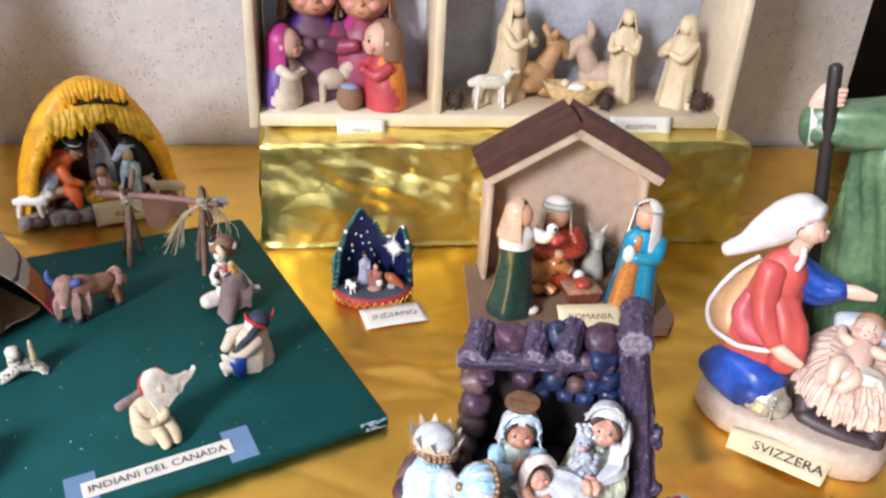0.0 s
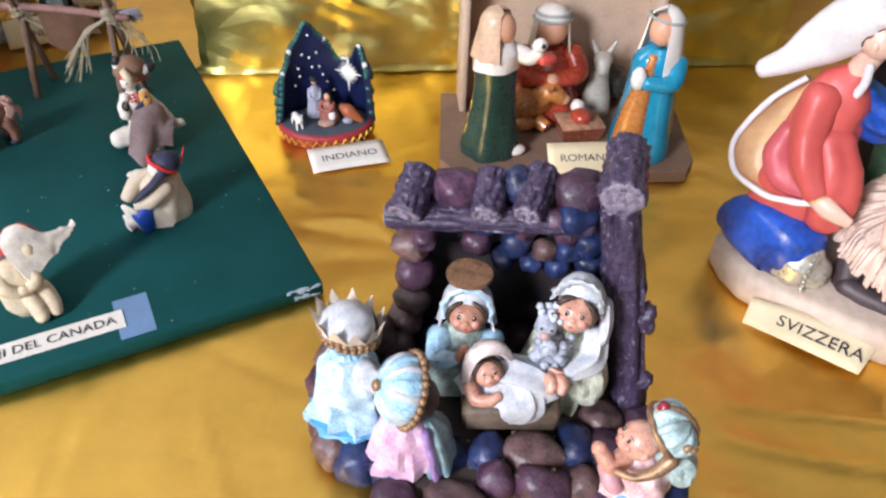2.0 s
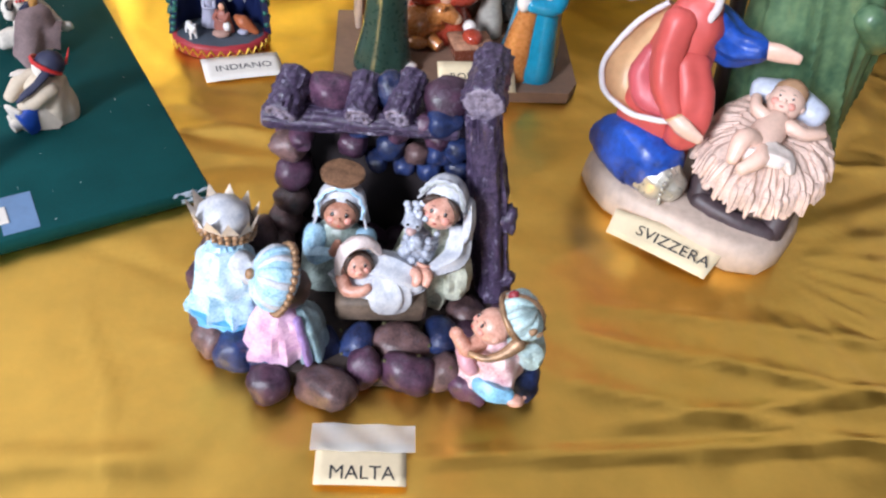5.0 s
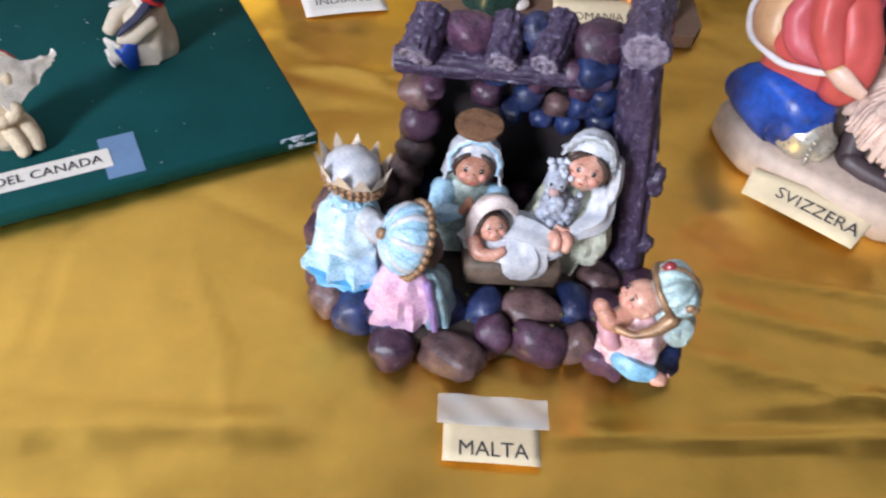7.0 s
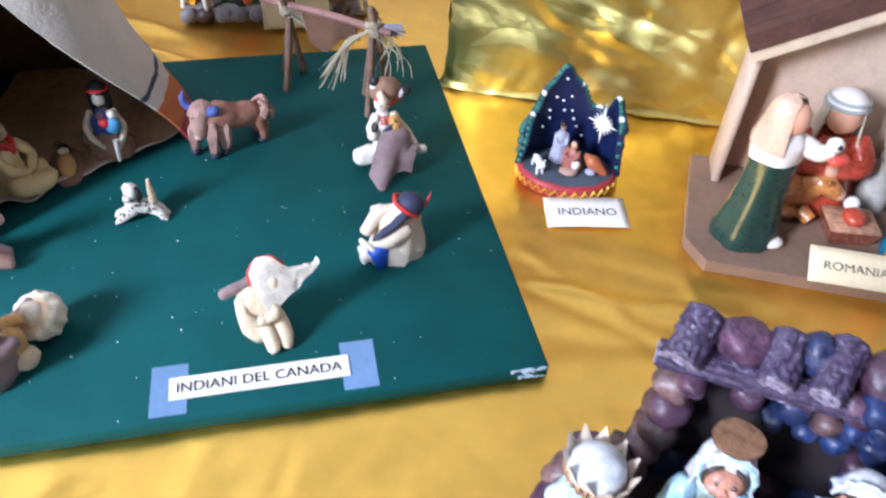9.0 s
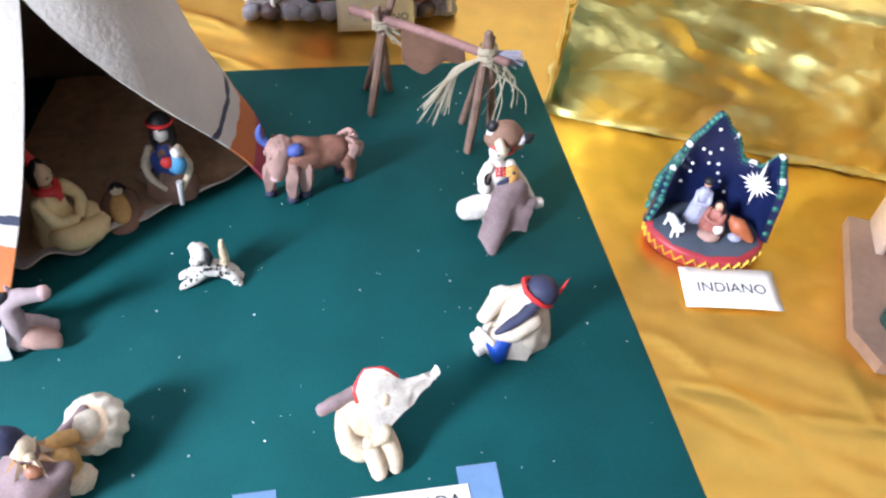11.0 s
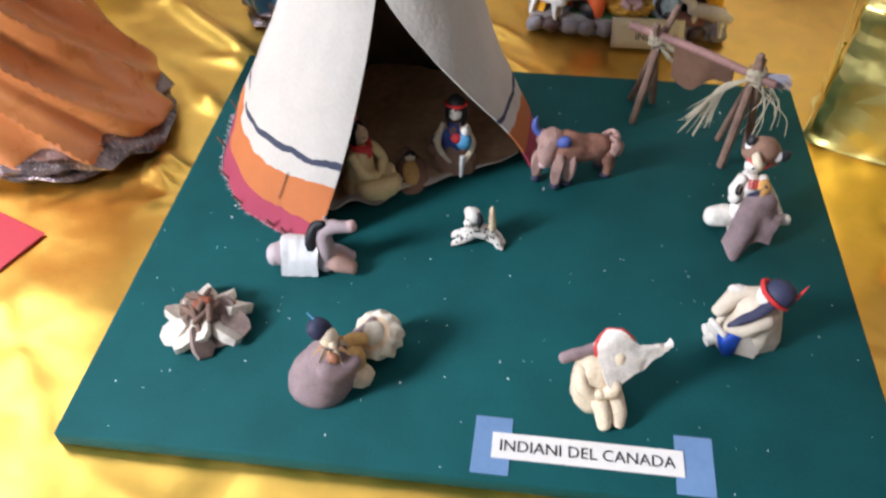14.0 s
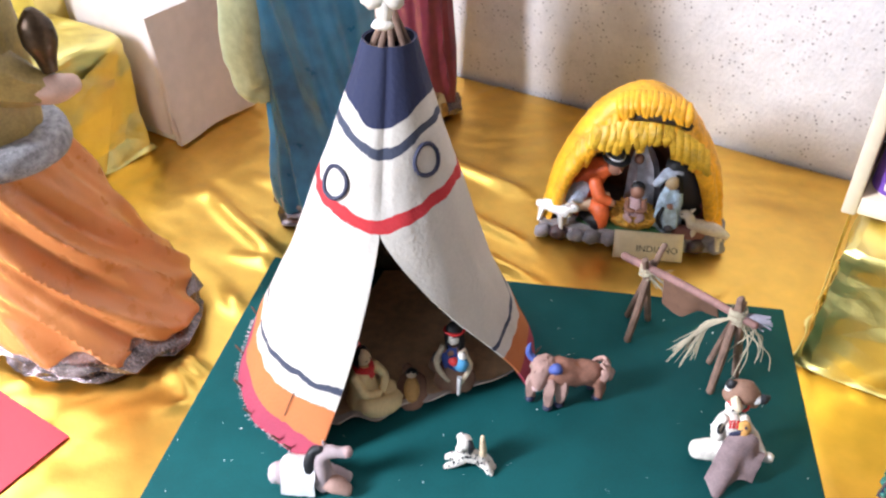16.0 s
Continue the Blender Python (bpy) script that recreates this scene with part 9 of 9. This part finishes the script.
for a, b in (((0.0465, 0.006, 0.018), (0.0420, 0.020, 0.050)), ((0.0990, 0.008, 0.016), (0.1000, 0.022, 0.050)), ((0.1060, 0.060, 0.018), (0.1000, 0.052, 0.055)), ((0.0400, 0.058, 0.018), (0.0430, 0.050, 0.055))):
    trough.loft([a, b], [0.0090, 0.0085], DARKTROUGH, 14, crumple=0.12, freq=150)
trough.ball((0.072, 0.032, 0.048), (0.036, 0.034, 0.018), DARKTROUGH)
part("manger", trough, [], sw, "dark log manger")
straw = Shape()


def heap(a, b):
    q = 2 * math.pi * a
    w = 1 + 0.025 * math.sin(17 * q) + 0.02 * math.sin(29 * q + 1)
    x, y = 0.0450 * b * w * math.cos(q), 0.0500 * b * w * math.sin(q)
    z = 0.086 - 0.062 * max(0.0, b - 0.5) ** 1.5 + 0.0022 * math.sin(q * 23) * b - 0.004 * (1 - b)
    return (0.073 + x, 0.031 + y, z + 0.22 * y)


straw.sheet(lambda a, b: heap(1 - a, b), 110, 14, STRAWPINK, 0.005)
for k in range(190):
    a = random.random()
    p, q = Vector(heap(a, random.uniform(0.50, 0.9))), Vector(heap(a + random.uniform(-0.015, 0.015), 1.0))
    straw.loft([p + Vector((0, 0, 0.001)), (p + q) / 2 + Vector((0, 0, 0.003)), q + Vector((0, 0, -0.004))], [0.0012, 0.0030, 0.0012], STRAWPINK, 6)
tagged(part("straw", straw, [], sw, "pinkish cream straw heap"), kind="stuff")
s = Shape()
BABYSKIN = C("baby_flesh_paint", (0.74, 0.50, 0.40), 0.4, vary=0.12)
SWADDLE = C("white_swaddle_paint", (0.72, 0.62, 0.57), 0.4)
s.loft([(0.066, 0.004, 0.089), (0.069, 0.018, 0.093), (0.071, 0.030, 0.097)], [(0.0105, 0.008), (0.0115, 0.009), (0.0095, 0.008)], BABYSKIN, 16)
s.loft([(0.062, -0.002, 0.088), (0.073, 0.001, 0.0895), (0.086, 0.004, 0.088), (0.092, 0.000, 0.083)], [(0.0085, 0.0060), (0.0120, 0.0065), (0.0100, 0.0050), (0.0040, 0.0025)], SWADDLE, 22, folds=6, depth=0.14)
features(s, (0.0715, 0.0440, 0.1045), 0.0122, BABYSKIN, -96, -42, eye=0.06)
s.ball((0.0720, 0.0500, 0.1080), (0.0118, 0.0100, 0.0112), C("sandy_hair_paint", (0.40, 0.23, 0.13), 0.5))
s.loft([(0.052, 0.062, 0.098), (0.072, 0.063, 0.099), (0.094, 0.056, 0.097)], [(0.010, 0.008), (0.013, 0.010), (0.010, 0.008)], C("pale_blue_pillow", (0.56, 0.60, 0.72), 0.45), 18)
s.loft([(0.063, 0.028, 0.099), (0.056, 0.030, 0.101), (0.053, 0.038, 0.104)], [0.0052, 0.0046, 0.0036], BABYSKIN, 12)
s.loft([(0.080, 0.026, 0.099), (0.090, 0.026, 0.097), (0.101, 0.034, 0.097)], [0.0052, 0.0046, 0.0032], BABYSKIN, 12)
s.loft([(0.064, 0.004, 0.091), (0.057, -0.004, 0.097), (0.056, -0.014, 0.086)], [0.0075, 0.0068, 0.0045], BABYSKIN, 12)
s.loft([(0.070, -0.001, 0.089), (0.071, -0.010, 0.090), (0.064, -0.018, 0.084)], [0.0070, 0.0060, 0.0045], BABYSKIN, 12)
part("baby_figure", lump(s, 0.0005, 120), [], sw, "painted baby figure lying on the straw").matrix_basis = pose(0, 0, -0.004)


def leaning_card(corners, text, tw, th, at, paper, label):
    """A card cut a little askew; corners: low left, low right, high right, high left."""
    bl, br, tr, tl = (Vector(p) for p in corners)
    o = (bl + br + tr + tl) / 4
    x = (br - bl).normalized()
    n_ = x.cross(((tl - bl) + (tr - br)) / 2).normalized()
    m = Matrix((x, n_.cross(x), n_)).transposed().to_4x4()
    m.translation = o
    inv = m.inverted()
    t = thing("name_card", label, "card", m, group="name cards")
    a0, a1, a2, a3 = (inv @ p for p in (bl, br, tr, tl))
    leaf = part("paper", Shape().sheet(lambda a, b: (a0.lerp(a1, a)).lerp(a3.lerp(a2, a), b) + Vector((0, 0, 0.0008 * math.sin(math.pi * a))), 10, 4, paper, 0.0004), [paper], t, sharp=180)
    writing(text, tw, th, leaf, pose(at[0], at[1], 0.0022), INK)
    return t


leaning_card(((0.4965, 0.3530, 0.0035), (0.5290, 0.2865, 0.0035), (0.5580, 0.2955, 0.0150), (0.5085, 0.3605, 0.0150)), "SVIZZERA", 0.054, 0.0080, (0.008, -0.0010), CREAM, "cream card printed SVIZZERA leaning on the statue base")

# ---- green-robed statue with a staff ----
OLIVEGREEN = C("muted_green_robe_paint", (0.10, 0.17, 0.085), 0.35, vary=0.5, scale=26, dark=(0.03, 0.085, 0.05))
s = Shape()
s.ball((0, 0, 0.008), (0.058, 0.052, 0.014), BASEPINK, rough=0.15, level=3)
s.drapery([(0.006, 0.052, 0.044), (0.03, 0.053, 0.045), (0.10, 0.047, 0.040), (0.17, 0.047, 0.040), (0.220, 0.050, 0.040), (0.250, 0.045, 0.036), (0.268, 0.032, 0.027), (0.278, 0.016, 0.015)], OLIVEGREEN, 0.20, 2.0, 1.6, 120, 60, seed=3)
s.loft([(-0.022, -0.010, 0.254), (-0.048, -0.006, 0.250), (-0.070, 0.001, 0.247), (-0.089, 0.010, 0.244)], [(0.022, 0.022), (0.020, 0.021), (0.018, 0.020), (0.0150, 0.0185)], OLIVEGREEN, 24, folds=5, depth=0.10)
s.loft([(-0.0880, 0.0095, 0.2442), (-0.0925, 0.0115, 0.2435)], [(0.0142, 0.0178), (0.0150, 0.0190)], CAPEWHITE, 24)
s.loft([(-0.0880, 0.0090, 0.2480), (-0.0905, 0.0085, 0.2620), (-0.0870, 0.0060, 0.2740), (-0.0835, 0.0040, 0.2800)], [(0.0068, 0.0078), (0.0070, 0.0085), (0.0062, 0.0078), (0.0036, 0.0048)], FLESH, 14)
for k in range(4):
    s.loft([(-0.0890, 0.0020, 0.2660 + 0.0038 * k), (-0.0880, -0.0060, 0.2668 + 0.0038 * k), (-0.0815, -0.0085, 0.2672 + 0.0038 * k)], [0.0022, 0.0021, 0.0017], FLESH, 8)
s.ball((0.0, -0.002, 0.305), (0.021, 0.021, 0.026), FLESH, level=3)
s.ball((0.002, 0.006, 0.312), (0.023, 0.021, 0.025), C("brown_hair_paint", (0.13, 0.055, 0.03), 0.5))
s.loft([(-0.0915, -0.0020, 0.2940), (-0.0775, -0.0105, 0.1865), (-0.0540, -0.0250, 0.002)], [0.0054, 0.0056, 0.0058], C("black_brown_staff", (0.02, 0.014, 0.013), 0.5), 10)
s.loft([(0.030, -0.032, 0.13), (0.018, -0.044, 0.14), (0.004, -0.048, 0.15)], [0.014, 0.012, 0.010], OLIVEGREEN, 12)
solid("robed_statue", s, [], pose(0.53, 0.37, 0, 0, 0, -60) @ pose(0.066, 0.132, 0, 0, 0, 35), "painted statue in muted green robe holding a dark staff", "statue")


# ---- tall statues and wrapped boxes beyond the board ----
APRICOT = C("apricot_robe_paint", (0.68, 0.26, 0.085), 0.30, vary=0.10, scale=9)
ROCKFOIL = C("dark_silvery_rock", (0.22, 0.17, 0.16), 0.24, vary=0.7, scale=60, bump=1.0, metal=0.75, dark=(0.05, 0.03, 0.025))
SILVER = C("grey_brocade_band", (0.32, 0.31, 0.32), 0.45, vary=0.6, scale=150, bump=0.6)
s = Shape()
s.ball((0.012, 0.0, 0.012), (0.106, 0.090, 0.022), ROCKFOIL, rough=0.17, freq=4.0, level=4)
rings = [(0.014, 0.093, 0.080, 0.010, 0.0), (0.022, 0.096, 0.083, 0.010, 0), (0.045, 0.089, 0.078, 0.004, 0), (0.085, 0.078, 0.072, -0.010, -0.004), (0.13, 0.070, 0.064, -0.018, -0.010), (0.190, 0.062, 0.056, -0.024, -0.014)]
s.drapery(rings, APRICOT, 0.20, 1.7, 1.5, 140, 60, seed=1.5)
s.robe([(0.187, 0.065, 0.058, -0.024, -0.014), (0.190, 0.0665, 0.0595, -0.024, -0.014), (0.204, 0.0655, 0.0585, -0.026, -0.014), (0.207, 0.062, 0.055, -0.026, -0.014)], SILVER, 40)
s.robe([(0.204, 0.050, 0.046, -0.034, -0.014), (0.26, 0.060, 0.054, -0.034, -0.016), (0.34, 0.066, 0.05, -0.036, -0.016), (0.39, 0.05, 0.04, -0.036, -0.016), (0.41, 0.02, 0.02, -0.036, -0.016)], C("old_gold_tunic_paint", (0.42, 0.30, 0.10), 0.4, vary=0.3), 40, folds=9, depth=0.04)
s.loft([(-0.030, -0.030, 0.300), (0.010, -0.020, 0.270), (0.030, -0.004, 0.255), (0.042, 0.008, 0.249)], [0.030, 0.024, 0.018, 0.012], C("old_gold_tunic_paint", (0.42, 0.30, 0.10), 0.4, vary=0.3), 20, folds=6, depth=0.1)
s.loft([(0.036, 0.004, 0.249), (0.046, 0.014, 0.2475), (0.054, 0.024, 0.249)], [(0.015, 0.013), (0.014, 0.012), (0.008, 0.008)], FLESH, 14)
s.robe([(0.262, 0.006, 0.006, 0.046, 0.014), (0.272, 0.008, 0.008, 0.046, 0.014), (0.286, 0.013, 0.013, 0.046, 0.014), (0.300, 0.012, 0.012, 0.046, 0.014), (0.308, 0.007, 0.007, 0.046, 0.014), (0.312, 0.003, 0.003, 0.046, 0.014)], C("dark_bronze_vessel", (0.09, 0.055, 0.03), 0.35, metal=0.6, vary=0.4), 24)
s.ball((-0.036, -0.016, 0.450), (0.032, 0.032, 0.04), FLESH, level=3)
s.ball((-0.036, -0.010, 0.465), (0.036, 0.034, 0.038), HAIR, level=3)
solid("robed_statue", s, [], pose(-0.376, 0.806, 0, 0, 0, -20) @ Matrix.Scale(0.96, 4), "tall painted statue in apricot robe on a dark silvery rock base", "statue")

TEAL = C("teal_blue_robe_paint", (0.035, 0.20, 0.36), 0.32, vary=0.4, scale=9, dark=(0.015, 0.09, 0.17))
OLIVE = C("olive_cloak_paint", (0.38, 0.40, 0.24), 0.4, vary=0.35, scale=18)
s = Shape()
s.ball((0, 0, 0.008), (0.072, 0.062, 0.016), ROCKFOIL, rough=0.3, freq=3, level=3)
s.drapery([(0.010, 0.060, 0.052), (0.02, 0.062, 0.054), (0.09, 0.053, 0.047), (0.16, 0.055, 0.048), (0.24, 0.060, 0.05), (0.32, 0.062, 0.05), (0.36, 0.045, 0.04), (0.38, 0.02, 0.02)], TEAL, 0.20, 1.7, 1.4, 120, 60, seed=5)
s.loft([(-0.042, -0.030, 0.138), (-0.050, -0.030, 0.150), (-0.054, -0.024, 0.20), (-0.048, -0.016, 0.27), (-0.036, -0.004, 0.33), (-0.01, 0.0, 0.365)], [(0.020, 0.012), (0.034, 0.024), (0.038, 0.030), (0.038, 0.034), (0.034, 0.034), (0.02, 0.02)], OLIVE, 40, folds=6, depth=0.10, crumple=0.12, freq=40)
s.robe([(0.010, 0.061, 0.053), (0.014, 0.0645, 0.0565), (0.022, 0.0635, 0.0555), (0.024, 0.060, 0.052)], SILVER, 60, folds=9, depth=0.12)
s.ball((0, -0.004, 0.41), (0.028, 0.028, 0.034), FLESH, level=3)
s.ball((0, 0.004, 0.42), (0.031, 0.03, 0.033), HAIR, level=3)
solid("robed_statue", s, [], pose(-0.204, 1.024, 0, 0, 0, -22), "tall painted statue in teal robe with olive cloak", "statue")

MAROON = C("maroon_robe_paint", (0.17, 0.022, 0.04), 0.45, vary=0.3, scale=20)
s = Shape()
s.ball((0.0, 0.0, 0.010), (0.056, 0.048, 0.016), ROCKFOIL, rough=0.3, level=3)
s.ball((0.036, -0.030, 0.022), (0.020, 0.018, 0.020), C("bronze_gilt_paint", (0.34, 0.22, 0.09), 0.35, metal=0.6, vary=0.5), rough=0.4, level=3)
s.drapery([(0.012, 0.044, 0.040), (0.045, 0.046, 0.042), (0.15, 0.042, 0.038), (0.26, 0.044, 0.036), (0.30, 0.02, 0.02)], MAROON, 0.14, 2.0, 0.4, seed=8)
s.ball((0, 0, 0.33), (0.025, 0.025, 0.03), FLESH)
solid("robed_statue", s, [], pose(-0.150, 1.262, 0, 0, 0, -22), "painted statue in maroon robe standing by the wall", "statue")

wrapped("wrapped_box", -1.025, 0.748, 0.355, 0.185, 0.150, "gold foil wrapped box beyond the statues", 4, 0.02)
wrapped("wrapped_box", -1.10, 0.900, 0.26, 0.16, 0.215, "taller gold foil wrapped box beside the wall", 6, 0.03)


def drape(a, b):
    """A pale cloth laid over a box, hanging at the end and front."""
    w, d, h = 0.30, 0.145, 0.165
    x = -w / 2 + w * 1.55 * a
    y = -d / 2 - 0.15 + (d + 0.15) * b
    z = h
    if x > w / 2:
        over = x - w / 2
        z, x = max(0.002, h - over), w / 2 + 0.004 + 0.06 * over + 0.004 * math.sin(b * 15) * over / h
    if y < -d / 2:
        over = -d / 2 - y
        z = min(z, max(0.002, h - over))
        y = -d / 2 - 0.003 - 0.004 * math.sin(a * 22) * over / h
    return (x, y, z + 0.002)


clothbox = thing("draped_box", "box covered with a plain pale pinkish-white cloth", "box", uv(-0.980, 0.935, 0))
part("box_body", Shape().box((0, 0, 0.0825), (0.298, 0.143, 0.163), bevel=0.003), PAPER, clothbox)
part("cloth", Shape().sheet(drape, 60, 40, material("pale_pinkish_cloth", (0.68, 0.585, 0.53), 0.85, vary=0.10, scale=12, bump=0.2), 0.0015), [], clothbox, "pale pinkish-white cloth", sharp=60)
s = Shape().loft([(0, 0, 0), (0, 0, 0.006), (0.0, 0, 0.02)], [0.06, 0.065, 0.03], C("grey_dish", (0.16, 0.17, 0.18), 0.5), 24)
solid("dark_dish", s, [], uv(-0.985, 0.94, 0.1675), "dark grey dish on the draped box", "dish")
s = Shape().sheet(lambda a, b: (-0.062 + 0.124 * a, -0.047 + 0.094 * b, 0.0012 + 0.0006 * math.sin(5 * a + 3 * b)), 8, 6, REDCARD, 0.0006)
solid("red_card", s, [], uv(-0.608, 0.447, 0.0005), "plain coral red card lying on the gold cloth", "card")
